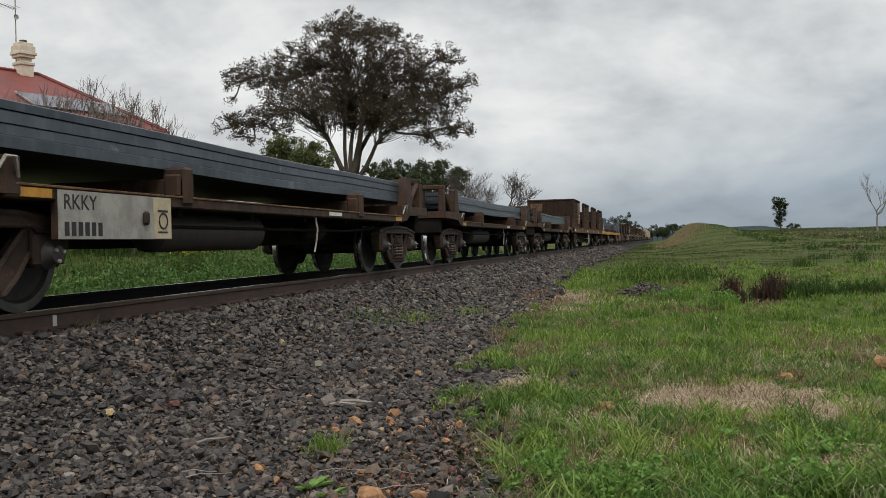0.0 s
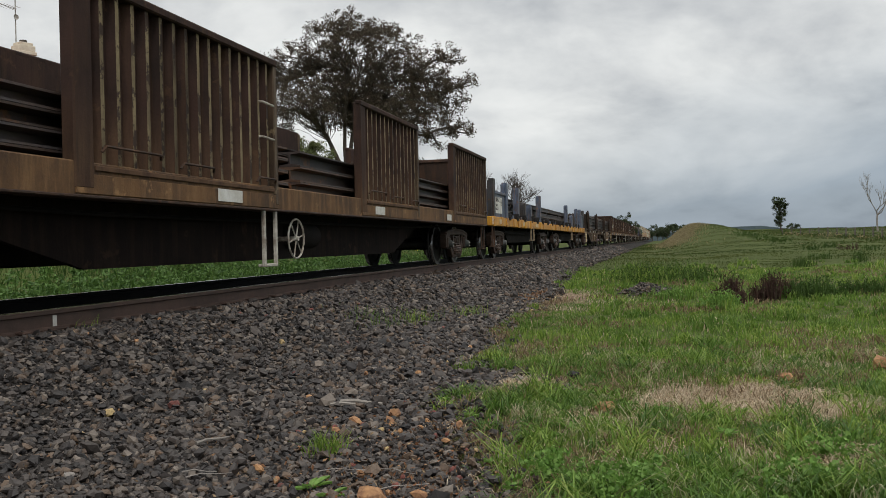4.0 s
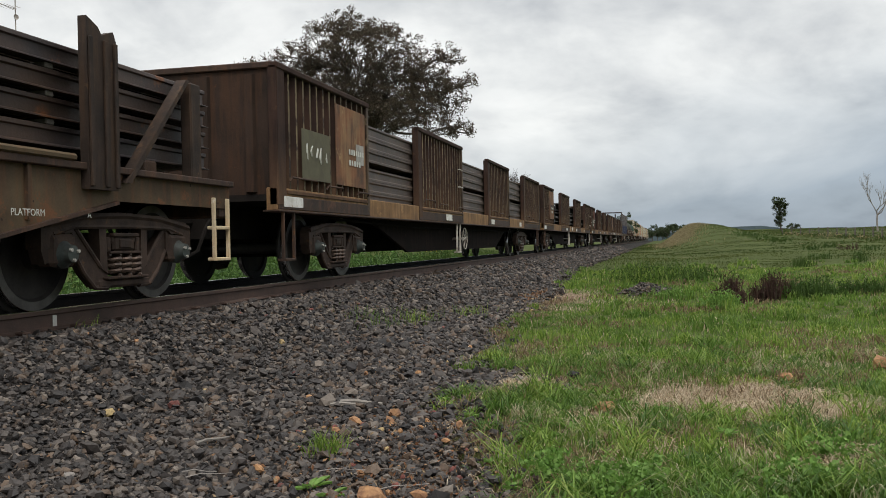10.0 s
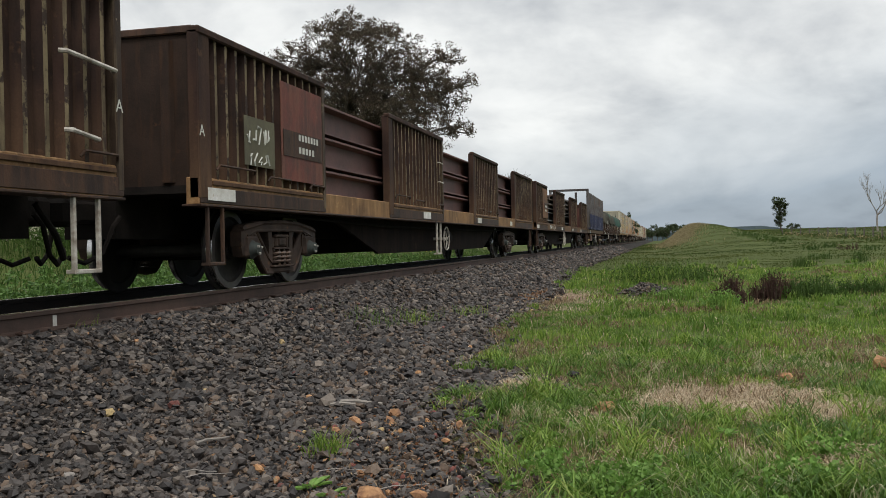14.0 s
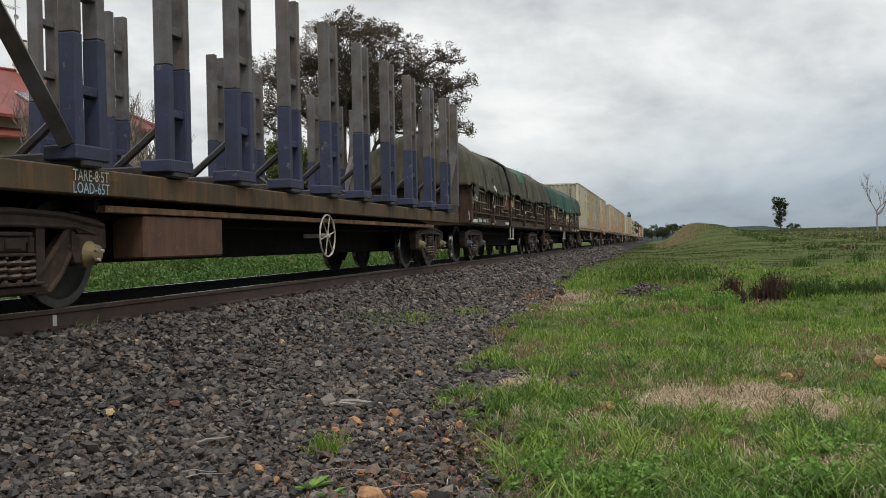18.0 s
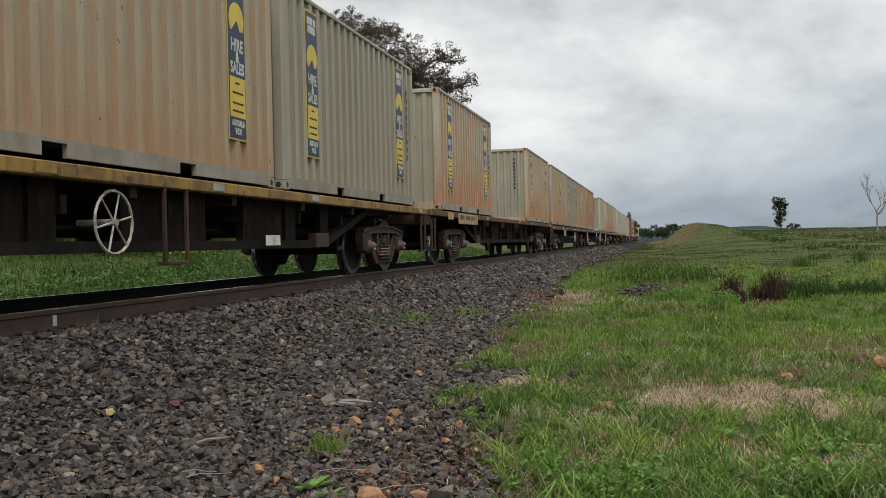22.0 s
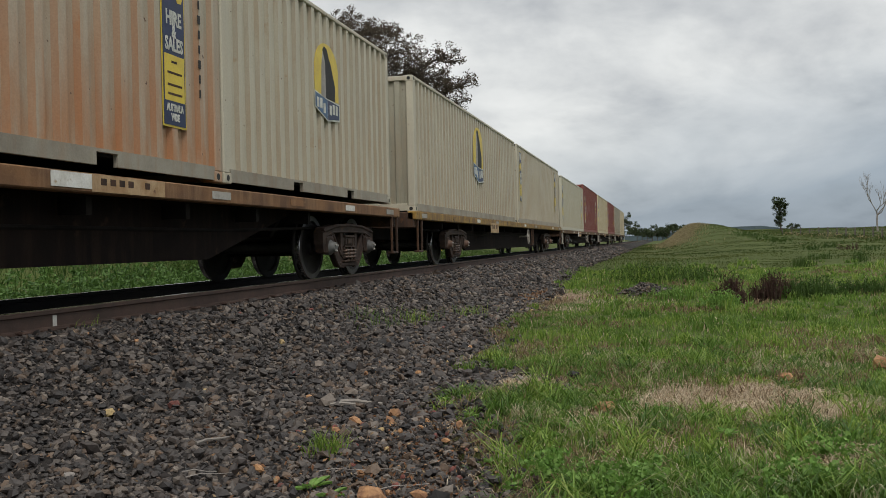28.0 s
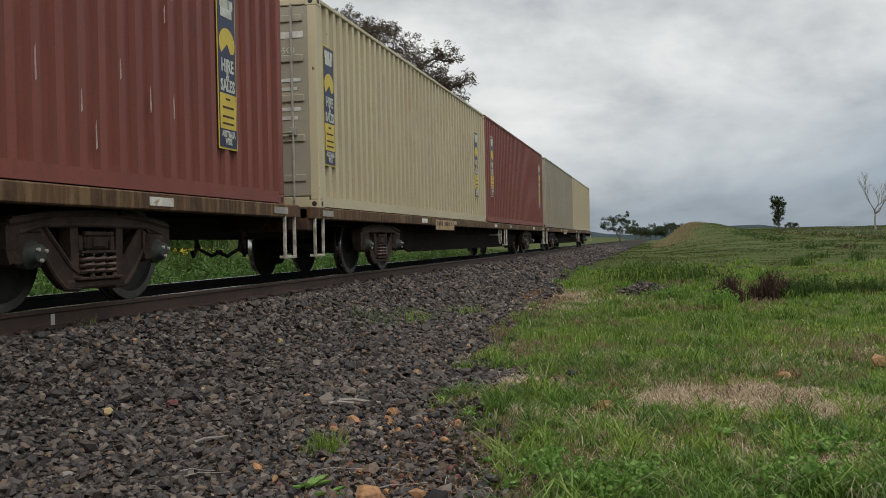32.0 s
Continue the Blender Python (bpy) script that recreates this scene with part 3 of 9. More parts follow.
slp = Form().box(-1.25, 1.25, -0.115, 0.115, -0.34, -0.172, 0.012).mesh("sleeper", stuff_mat("weathered_sleeper", (0.11, 0.10, 0.09), (0.07, 0.06, 0.055), 0.9))
clip = Form().box(-0.05, 0.05, -0.04, 0.04, -0.172, -0.14, 0.012).mesh("rail_clip", RAILTOP)
for i in range(110):
    so = part("sleeper", slp, None, track, at=pose(0, -6 + 0.67 * i, 0))
    if i < 36:
        for s in (0.84, 0.665, -0.84, -0.665):
            part("rail_clip", clip, None, so, at=pose(s, 0, 0))

# ---- how the train runs ----
TIMES = [0.5 * i for i in range(65)]


def run(t):
    """Metres that the train has gone after t seconds."""
    gain = 0.2125 * (max(0.0, t - 25.3) ** 2 - max(0.0, t - 27.3) ** 2)
    return 11.902 * t + 0.07193 * t * t - 0.0010447 * t ** 3 + gain


movers, axles = [], []


def rolling(ob, u):
    """Sets a thing of the train at its place along the train (metres) and has it run with the train."""
    ob.matrix_basis = pose(0, u, 0)
    movers.append((ob, u))
    return ob


# ---- bogies ----
def build_bogie_meshes():
    d = {}
    # cast side frame: top chord, pedestals, two slanting struts round the spring nest
    prof_top = [(-1.13, 0.50), (-1.13, 0.66), (-1.05, 0.74), (-0.55, 0.80), (0.55, 0.80), (1.05, 0.74), (1.13, 0.66), (1.13, 0.50),
                (1.02, 0.50), (1.0, 0.60), (0.92, 0.63), (0.76, 0.63), (0.70, 0.69), (-0.70, 0.69), (-0.76, 0.63), (-0.92, 0.63), (-1.0, 0.60), (-1.02, 0.50)]
    fm = Form().prism(prof_top, "x", 0.93, 1.07)
    for s in (-1, 1):
        # broad slanting strut, column beside the bolster, pedestal jaws
        q = [(s * 0.86, 0.68), (s * 0.70, 0.70), (s * 0.34, 0.34), (s * 0.24, 0.30), (s * 0.24, 0.16), (s * 0.42, 0.17), (s * 0.56, 0.29)]
        fm.prism(q, "x", 0.955, 1.04)
        for i, j in ((1, 2), (6, 0), (4, 5), (5, 6)):
            (a0, c0), (a1, c1) = q[i], q[j]
            fm.tube([(1.035, a0, c0), (1.035, a1, c1)], 0.024, 8)
        fm.prism([(s * 0.37, 0.72), (s * 0.27, 0.72), (s * 0.255, 0.28), (s * 0.36, 0.34)], "x", 0.95, 1.055)
        fm.prism([(s * 0.735, 0.64), (s * 0.69, 0.64), (s * 0.685, 0.47), (s * 0.715, 0.42)], "x", 0.94, 1.06)
        fm.prism([(s * 1.13, 0.52), (s * 1.02, 0.52), (s * 1.03, 0.40), (s * 1.08, 0.38)], "x", 0.94, 1.06)
        fm.tube([(1.06, s * 1.1, 0.69), (1.06, s * 0.55, 0.77), (1.06, 0.0, 0.79)], 0.03, 6)
        fm.tube([(1.06, s * 0.98, 0.62), (1.06, s * 0.72, 0.68), (1.06, 0.0, 0.69)], 0.02, 6)
    fm.box(0.94, 1.06, -0.40, 0.40, 0.155, 0.235, 0.02)
    fm.box(0.9, 1.10, -0.31, 0.31, 0.23, 0.255, 0.006)
    d["side_frame"] = fm.mesh("side_frame", BOGIE)
    fm = Form().tube([(1.03 + 0.07 * math.cos(k * 0.8), 0.07 * math.sin(k * 0.8), 0.258 + 0.19 * k / 30) for k in range(31)], 0.018, 6)
    d["spring"] = fm.mesh("spring", SPRING, True)
    # the bolster's end shows over the springs, with wedges beside it
    fm = Form().box(0.9, 1.075, -0.235, 0.235, 0.45, 0.475, 0.006).box(0.9, 1.06, -0.16, 0.16, 0.475, 0.61, 0.02).box(1.04, 1.08, -0.20, 0.20, 0.60, 0.635, 0.008)
    fm.box(1.05, 1.075, -0.09, 0.09, 0.5, 0.58, 0.01).box(0.92, 1.05, -0.255, -0.19, 0.47, 0.6, 0.01).box(0.92, 1.05, 0.19, 0.255, 0.47, 0.6, 0.01)
    d["bolster_end"] = fm.mesh("bolster_end", BOGIE)
    d["bolster"] = Form().box(-0.9, 0.9, -0.22, 0.22, 0.5, 0.64, 0.03).box(-1.05, 1.05, -0.2, 0.2, 0.54, 0.62, 0.02).box(-0.4, 0.4, -0.3, 0.3, 0.6, 0.82, 0.03).mesh("bolster", BOGIE)
    d["cap"] = Form().lathe([(0.0, 0.0), (0.11, 0.0), (0.118, 0.03), (0.118, 0.08), (0.085, 0.11), (0.07, 0.17), (0.0, 0.18)], (1.0, 0, 0), 16).mesh("axle_cap", CAP, True)
    fm = Form()
    d["bolt"] = fm.lathe([(0.0, 0.0), (0.016, 0.0), (0.016, 0.02), (0.0, 0.022)], (1.17, 0, 0), 6).mesh("bolt", PLATE)
    d["box"] = Form().box(0.93, 1.09, -0.16, 0.16, 0.36, 0.62, 0.03).mesh("axle_box", BOGIE)
    # two wheels on an axle, with flange, tread, dished web and hub
    fm = Form().tube([(-1.02, 0, 0), (1.02, 0, 0)], 0.075, 14)
    for s in (1, -1):
        fm.lathe([(0.0, s * 0.83), (0.12, s * 0.83), (0.13, s * 0.78), (0.2, s * 0.755), (0.36, s * 0.77), (0.385, s * 0.80), (0.455, s * 0.80),
                  (0.46, s * 0.79), (0.46, s * 0.72), (0.488, s * 0.712), (0.488, s * 0.685), (0.39, s * 0.68), (0.37, s * 0.71), (0.2, s * 0.70), (0.13, s * 0.66), (0.0, s * 0.66)], (0, 0, 0), 36)
    ws = fm.mesh("wheelset", WHEEL, True)
    ws.materials.append(TREAD)
    ws.materials.append(RIM)
    for pl in ws.polygons:
        if all(0.38 < math.hypot(ws.vertices[i].co.y, ws.vertices[i].co.z) < 0.458 for i in pl.vertices):
            pl.material_index = 2
    for pl in ws.polygons:
        if all(0.45 < math.hypot(ws.vertices[i].co.y, ws.vertices[i].co.z) < 0.47 for i in pl.vertices):
            pl.material_index = 1
    d["wheelset"] = ws
    d["tread"] = Form().lathe([(0.452, 0.803), (0.462, 0.793), (0.462, 0.722)], (0, 0, 0), 36).lathe([(0.4625, -0.79), (0.4625, -0.722)], (0, 0, 0), 36).mesh("wheel_tread", TREAD, True)
    fm = Form().box(-0.72, 0.72, -0.55, -0.45, 0.34, 0.46, 0.02).box(-0.72, 0.72, 0.45, 0.55, 0.34, 0.46, 0.02)
    fm.tube([(0.3, -0.5, 0.36), (0.3, 0.5, 0.36)], 0.03, 6)
    d["brake"] = fm.mesh("brake_beam", UNDER)
    return d


BG = build_bogie_meshes()
CAPS = {}


def cap_mesh(mat):
    if mat not in CAPS:
        me = BG["cap"].copy()
        me.materials.clear()
        me.materials.append(mat)
        CAPS[mat] = me
    return CAPS[mat]


def bogie(wagon, y, cap=CAP):
    bo = new("bogie")
    bo.parent, bo.matrix_basis = wagon, pose(0, y, 0)
    part("bolster", BG["bolster"], None, bo)
    part("brake_beam", BG["brake"], None, bo)
    for flip in (0, 180):
        part("side_frame", BG["side_frame"], None, bo, at=pose(0, 0, 0, 0, 0, flip))
        part("bolster_end", BG["bolster_end"], None, bo, at=pose(0, 0, 0, 0, 0, flip))
        for a in (-0.155, 0.0, 0.155):
            part("spring", BG["spring"], None, bo, at=pose(0, 0, 0, 0, 0, flip) @ pose(0, a, 0))
        for a in (-0.875, 0.875):
            part("axle_box", BG["box"], None, bo, at=pose(0, 0, 0, 0, 0, flip) @ pose(0, a, 0))
            part("axle_cap", cap_mesh(cap), None, bo, at=pose(0, 0, 0, 0, 0, flip) @ pose(0, a, 0.46))
            if not flip:
                for k in range(3):
                    part("bolt", BG["bolt"], None, bo, at=pose(0, a + 0.052 * math.cos(k * 2.094 + 0.4), 0.46 + 0.052 * math.sin(k * 2.094 + 0.4)))
    for a in (-0.875, 0.875):
        ws = part("wheelset", BG["wheelset"], None, bo, "pair of dark steel wheels on an axle", at=pose(0, a, 0.463))
        axles.append((ws, a))
    return bo


def coupler(wagon, y0, way):
    """Draw gear and hoses at a wagon's end; way is the outward direction along the track."""
    fm = Form().box(-0.12, 0.12, y0 - 0.4 * way, y0 + 0.35 * way, 0.76, 0.98, 0.03)
    fm.box(-0.18, 0.14, y0 + 0.3 * way, y0 + 0.55 * way, 0.72, 1.0, 0.05)
    part("coupler", fm, UNDER, wagon)
    fm = Form()
    for x in (0.35, -0.35):
        fm.tube([(x, y0, 0.82), (x, y0 + 0.12 * way, 0.72), (x * 0.9, y0 + 0.25 * way, 0.45), (x * 0.7, y0 + 0.45 * way, 0.36), (x * 0.5, y0 + 0.6 * way, 0.42)], 0.025, 6)
    part("brake_hose", fm, UNDER, wagon)


def ring(form, c, r, tube_r, n=22):
    form.tube([(c[0], c[1] + r * math.cos(2 * math.pi * k / n), c[2] + r * math.sin(2 * math.pi * k / n)) for k in range(n + 1)], tube_r, 5)


def brake_wheel(wagon, y, z, x=1.2, mat=None, spokes=6, r=0.25, star=False):
    hub = Form().tube([(x - 0.35, y, z), (x + 0.03, y, z)], 0.03, 8)
    if not star:
        ring(hub, (x, y, z), r, 0.0135)
    wheel = part("handbrake_wheel", hub, mat or HANDRAIL, wagon, "worn white spoked handbrake wheel")
    for k in range(spokes):
        a = 2 * math.pi * k / spokes + 0.2
        part("spoke", Form().tube([(x, y, z), (x, y + r * math.cos(a), z + r * math.sin(a))], 0.0095 if not star else 0.022, 5), mat or HANDRAIL, wheel)


def steps(wagon, y, top=0.95, low=0.28, x=1.24, w=0.32, mat=None, rungs=1, bar=0.034):
    """A stirrup step of flat bar that hangs from the sill."""
    fm = Form()
    for s in (-w / 2, w / 2):
        fm.box(x - 0.03, x + 0.01, y + s - bar / 2, y + s + bar / 2, low, top, 0.006)
    for k in range(rungs):
        z = low + k * (top - low) / max(rungs, 1)
        fm.box(x - 0.09, x + 0.02, y - w / 2, y + w / 2, z, z + 0.035, 0.006)
    part("step", fm, mat or HANDRAIL, wagon, "" if mat else "worn white stirrup step")


def reservoir(wagon, y0, y1, x=0.75, z=0.62, r=0.2, mat=None):
    n = 18
    fm = Form().lathe([(0.0, y0), (r * 0.7, y0 + 0.02), (r, y0 + 0.08), (r, y1 - 0.08), (r * 0.7, y1 - 0.02), (0.0, y1)], (x, 0, z), n, "y")
    part("air_reservoir", fm, mat or UNDER, wagon, smooth=True)


def plate(wagon, y0, y1, z0, z1, x, mat, label="", name="plate"):
    return part(name, Form().box(x, x + 0.006, y0, y1, z0, z1), mat, wagon, label)


def pipes(wagon, L, x=0.95, z=0.72):
    fm = Form()
    fm.tube([(x, -L / 2 + 1.5, z + 0.1), (x, -L / 5, z), (x, L / 5, z), (x, L / 2 - 1.5, z + 0.1)], 0.022, 6)
    part("brake_pipe", fm, UNDER, wagon)
    for k in range(int(L / 1.6)):
        y = -L / 2 + 2.6 + 1.6 * k
        if y < L / 2 - 2.4:
            part("outrigger", Form().box(0.25, 1.12, y - 0.04, y + 0.04, z + 0.1, 0.93), UNDER, wagon)


# ---- containers ----
def corrugated(form, y0, y1, z0, z1, x, deep=0.042, pitch=0.278, sign=1, thick=0.004):
    """A pressed steel wall in the plane x, its folds upright; sign: the side that faces out."""
    n = max(1, round((y1 - y0) / pitch))
    p = (y1 - y0) / n
    pts = []
    for i in range(n):
        a = y0 + i * p
        pts += [(a, 0.0), (a + 0.36 * p, 0.0), (a + 0.5 * p, 1.0), (a + 0.86 * p, 1.0)]
    pts.append((y1, 0.0))
    v, f = [], []
    for lay in (0.0, thick):
        for yy, k in pts:
            for z in (z0, z1):
                v.append((x - sign * (deep * k + lay), yy, z))
    m = len(pts)
    for lay in (0, 1):
        o = lay * 2 * m
        f += [(o + 2 * i, o + 2 * i + 2, o + 2 * i + 3, o + 2 * i + 1) for i in range(m - 1)]
    return form.add(v, f)


def turned(form, k):
    """Turns the points of a form a quarter turn k times about z."""
    for _ in range(k):
        form.v = [(-y, x, z) for x, y, z in form.v]
    return form


BOXES = {}


def container_meshes(length, height, mat):
    key = (length, height, mat.name)
    if key in BOXES:
        return BOXES[key]
    W, Lh, H = 1.219, length / 2, height
    d = {}
    d["side"] = corrugated(Form(), -Lh + 0.14, Lh - 0.14, 0.16, H - 0.06, W - 0.012).mesh("side_wall", mat)
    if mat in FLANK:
        # dust streaks and painted shade darken the flanks of the folds that face ahead
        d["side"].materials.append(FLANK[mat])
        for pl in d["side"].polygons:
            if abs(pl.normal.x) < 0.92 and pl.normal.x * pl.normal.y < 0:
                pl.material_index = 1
    d["far"] = corrugated(Form(), -Lh + 0.14, Lh - 0.14, 0.16, H - 0.06, -W + 0.012, sign=-1).mesh("side_wall", mat)
    d["end"] = turned(corrugated(Form(), -W + 0.12, W - 0.12, 0.16, H - 0.1, Lh - 0.02, 0.045, 0.25), 3).mesh("end_wall", END_SHADE.get(mat, mat))
    d["top_rail"] = Form().box(W - 0.06, W, -Lh + 0.16, Lh - 0.16, H - 0.06, H, 0.01).mesh("top_rail", mat)
    d["top_header"] = Form().box(-W + 0.16, W - 0.16, Lh - 0.08, Lh, H - 0.1, H - 0.01, 0.01).mesh("top_header", mat)
    pocket = [(-1.0, 0.30), (1.0, 0.30)] if length < 7 else []
    prof = [(-Lh + 0.16, 0.02)]
    for c, wd in pocket:
        prof += [(c - wd / 2, 0.02), (c - wd / 2, 0.13), (c + wd / 2, 0.13), (c + wd / 2, 0.02)]
    prof += [(Lh - 0.16, 0.02), (Lh - 0.16, 0.16), (-Lh + 0.16, 0.16)]
    d["bottom_rail"] = Form().prism(prof, "x", W - 0.05, W - 0.002).mesh("bottom_rail", mat if mat in (CRED, CCREAM, CYELLOW) else RAILGREY)
    d["bottom_sill"] = Form().box(-W + 0.16, W - 0.16, Lh - 0.06, Lh, 0.02, 0.16, 0.006).mesh("bottom_sill", mat)
    d["post"] = Form().box(-0.07, 0.07, -0.07, 0.07, 0.11, H - 0.11, 0.015).mesh("corner_post", mat)
    fm = Form().box(-0.081, 0.081, -0.089, 0.089, 0, 0.118, 0.01)
    d["casting"] = fm.mesh("corner_casting", mat)
    d["hole"] = Form().lathe([(0.0, 0.0), (0.036, 0.0)], (0.083, 0, 0.06), 10).lathe([(0.0, 0.0), (0.036, 0.0)], (0, -0.091, 0.06), 10, "y").mesh("casting_hole", LETTER)
    d["roof"] = Form().box(-W + 0.05, W - 0.05, -Lh + 0.08, Lh - 0.08, H - 0.05, H - 0.015).mesh("roof_panel", mat)
    d["floor"] = Form().box(-W + 0.05, W - 0.05, -Lh + 0.06, Lh - 0.06, 0.10, 0.15).mesh("floor_panel", UNDER)
    # a pair of doors with locking bars
    fm = Form().box(-W + 0.12, -0.006, -Lh + 0.01, -Lh + 0.05, 0.17, H - 0.11, 0.01).box(0.006, W - 0.12, -Lh + 0.01, -Lh + 0.05, 0.17, H - 0.11, 0.01)
    for i in range(5):
        z = 0.42 + i * (H - 0.7) / 4
        for s in (-1, 1):
            fm.box(s * 0.08, s * (W - 0.2), -Lh - 0.012, -Lh + 0.02, z - 0.05, z + 0.05, 0.01)
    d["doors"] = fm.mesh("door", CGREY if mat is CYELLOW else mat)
    fm = Form()
    for x in (-0.86, -0.36, 0.36, 0.86):
        fm.tube([(x, -Lh - 0.035, 0.1), (x, -Lh - 0.035, H - 0.08)], 0.018, 7)
        fm.box(x - 0.05, x + 0.05, -Lh - 0.05, -Lh, 1.0, 1.12, 0.01)
        fm.tube([(x, -Lh - 0.05, 1.05), (x + 0.38 * (1 if x < 0 else -1), -Lh - 0.05, 1.02)], 0.014, 6)
    d["bars"] = fm.mesh("locking_bar", PLATE)
    BOXES[key] = d
    return d


def banner(parent, y, z, x, h, w=0.39):
    """An upright sticker in navy, yellow and navy with a crescent and small writing."""
    b = part("banner_sticker", Form().box(x, x + 0.006, y - w / 2, y + w / 2, z - h / 2, z + h / 2), NAVY, parent, "upright navy and yellow hire sticker")
    part("yellow_border", Form().box(x - 0.003, x + 0.002, y - w / 2 - 0.018, y + w / 2 + 0.018, z - h / 2 - 0.02, z + h / 2 + 0.02), SUNNY, b)
    for k, (p0, p1) in enumerate(((-0.38, 0.1), (0.16, 0.38), (-0.34, 0.32))):
        zz = z + h * (0.44 if k < 2 else 0.38)
        part("name_mark", Form().box(x + 0.006, x + 0.008, y + w * p0, y + w * p1, zz - 0.05, zz + 0.05), LETTERW, b)
    part("yellow_band", Form().box(x + 0.006, x + 0.008, y - w * 0.46, y + w * 0.46, z - h * 0.38, z - h * 0.15), SUNNY, b)
    fm = Form().prism([(y + w * 0.46 * math.cos(a), z + h * 0.18 + 0.10 * h * math.sin(a)) for a in np.linspace(-0.6, 3.9, 15)]
                      + [(y + w * 0.02, z + h * 0.18), (y + w * 0.2, z + h * 0.12)], "x", x + 0.006, x + 0.008)
    part("crescent", fm, SUNNY, b)
    for txt, zz, sz in (("HIRE", 0.03, 0.19), ("&", -0.035, 0.16), ("SALES", -0.1, 0.175)):
        words(txt, sz, LETTERW, b, Matrix.Translation((x + 0.009, y, z + h * zz)) @ SIDE, squeeze=0.72, bold=0.006)
    for txt, zz in (("AUSTRALIA", -0.415), ("WIDE", -0.462)):
        words(txt, 0.095, LETTERW, b, Matrix.Translation((x + 0.009, y, z + h * zz)) @ SIDE, squeeze=0.62, bold=0.004)
    fm = Form()
    for k, zz in enumerate((-0.185, -0.24, -0.30, -0.345)):
        fm.box(x + 0.008, x + 0.0095, y - w * (0.14 if k == 0 else 0.33), y + w * (0.12 if k == 0 else 0.34), z + h * zz - 0.011, z + h * zz + 0.011)
    part("small_print", fm, GRIME, b)


def logo(parent, y, z, x, s=1.0):
    """A yellow round badge with a dark howling shape over a split blue and navy block."""
    fm = Form().prism([(y + 0.6 * s, z - 0.25 * s)] + [(y + 0.6 * s * math.cos(a), z + 0.28 * s + 0.48 * s * math.sin(a)) for a in np.linspace(0, math.pi, 16)] + [(y - 0.6 * s, z - 0.25 * s)], "x", x, x + 0.005)
    b = part("badge_sticker", fm, SUNNY, parent, "yellow round badge with a dark animal shape")
    fm = Form().prism([(y - 0.08 * s, z - 0.25 * s), (y - 0.1 * s, z + 0.4 * s), (y - 0.2 * s, z + 0.62 * s), (y - 0.12 * s, z + 0.70 * s), (y + 0.02 * s, z + 0.66 * s), (y + 0.12 * s, z + 0.5 * s),
                       (y + 0.2 * s, z + 0.42 * s), (y + 0.42 * s, z + 0.02 * s), (y + 0.4 * s, z - 0.25 * s)], "x", x + 0.005, x + 0.008)
    part("dark_shape", fm, LETTER, b)
    part("pale_shape", Form().prism([(y - 0.3 * s, z - 0.25 * s), (y - 0.27 * s, z + 0.3 * s), (y - 0.2 * s, z + 0.6 * s), (y - 0.09 * s, z + 0.4 * s), (y - 0.07 * s, z - 0.25 * s)], "x", x + 0.005, x + 0.009), PLATE, b)
    part("block_edge", Form().prism([(y - 0.63 * s, z - 0.47 * s), (y - 0.63 * s, z - 0.17 * s), (y, z - 0.25 * s), (y + 0.63 * s, z - 0.27 * s), (y + 0.63 * s, z - 0.6 * s), (y, z - 0.66 * s)], "x", x + 0.006, x + 0.0085), LETTERW, b)
    part("name_block", Form().prism([(y - 0.6 * s, z - 0.45 * s), (y - 0.6 * s, z - 0.2 * s), (y - 0.01 * s, z - 0.27 * s), (y - 0.01 * s, z - 0.63 * s)], "x", x + 0.008, x + 0.011), SKYBLUE, b)
    part("name_block", Form().prism([(y + 0.01 * s, z - 0.63 * s), (y + 0.01 * s, z - 0.27 * s), (y + 0.6 * s, z - 0.3 * s), (y + 0.6 * s, z - 0.57 * s)], "x", x + 0.008, x + 0.011), NAVY, b)
    for k in range(7):
        if k != 3:
            mid_z = z - (0.44 if k in (2, 4) else 0.41 if k > 4 else 0.37) * s
            part("block_mark", Form().box(x + 0.011, x + 0.013, y + (-0.54 + k * 0.158) * s, y + (-0.43 + k * 0.158) * s, mid_z - 0.09 * s, mid_z + 0.09 * s), LETTERW, b)


def code_bars(parent, y, z, x, n=8, h=0.1, gap=0.15, mat=None):
    for k in range(n):
        a = 0.55 if k % 3 else 0.9
        part("code_mark", Form().box(x, x + 0.004, y - 0.028 * a, y + 0.028 * a, z - k * gap - h * 0.42, z - k * gap + h * 0.42), mat or LETTER, parent)


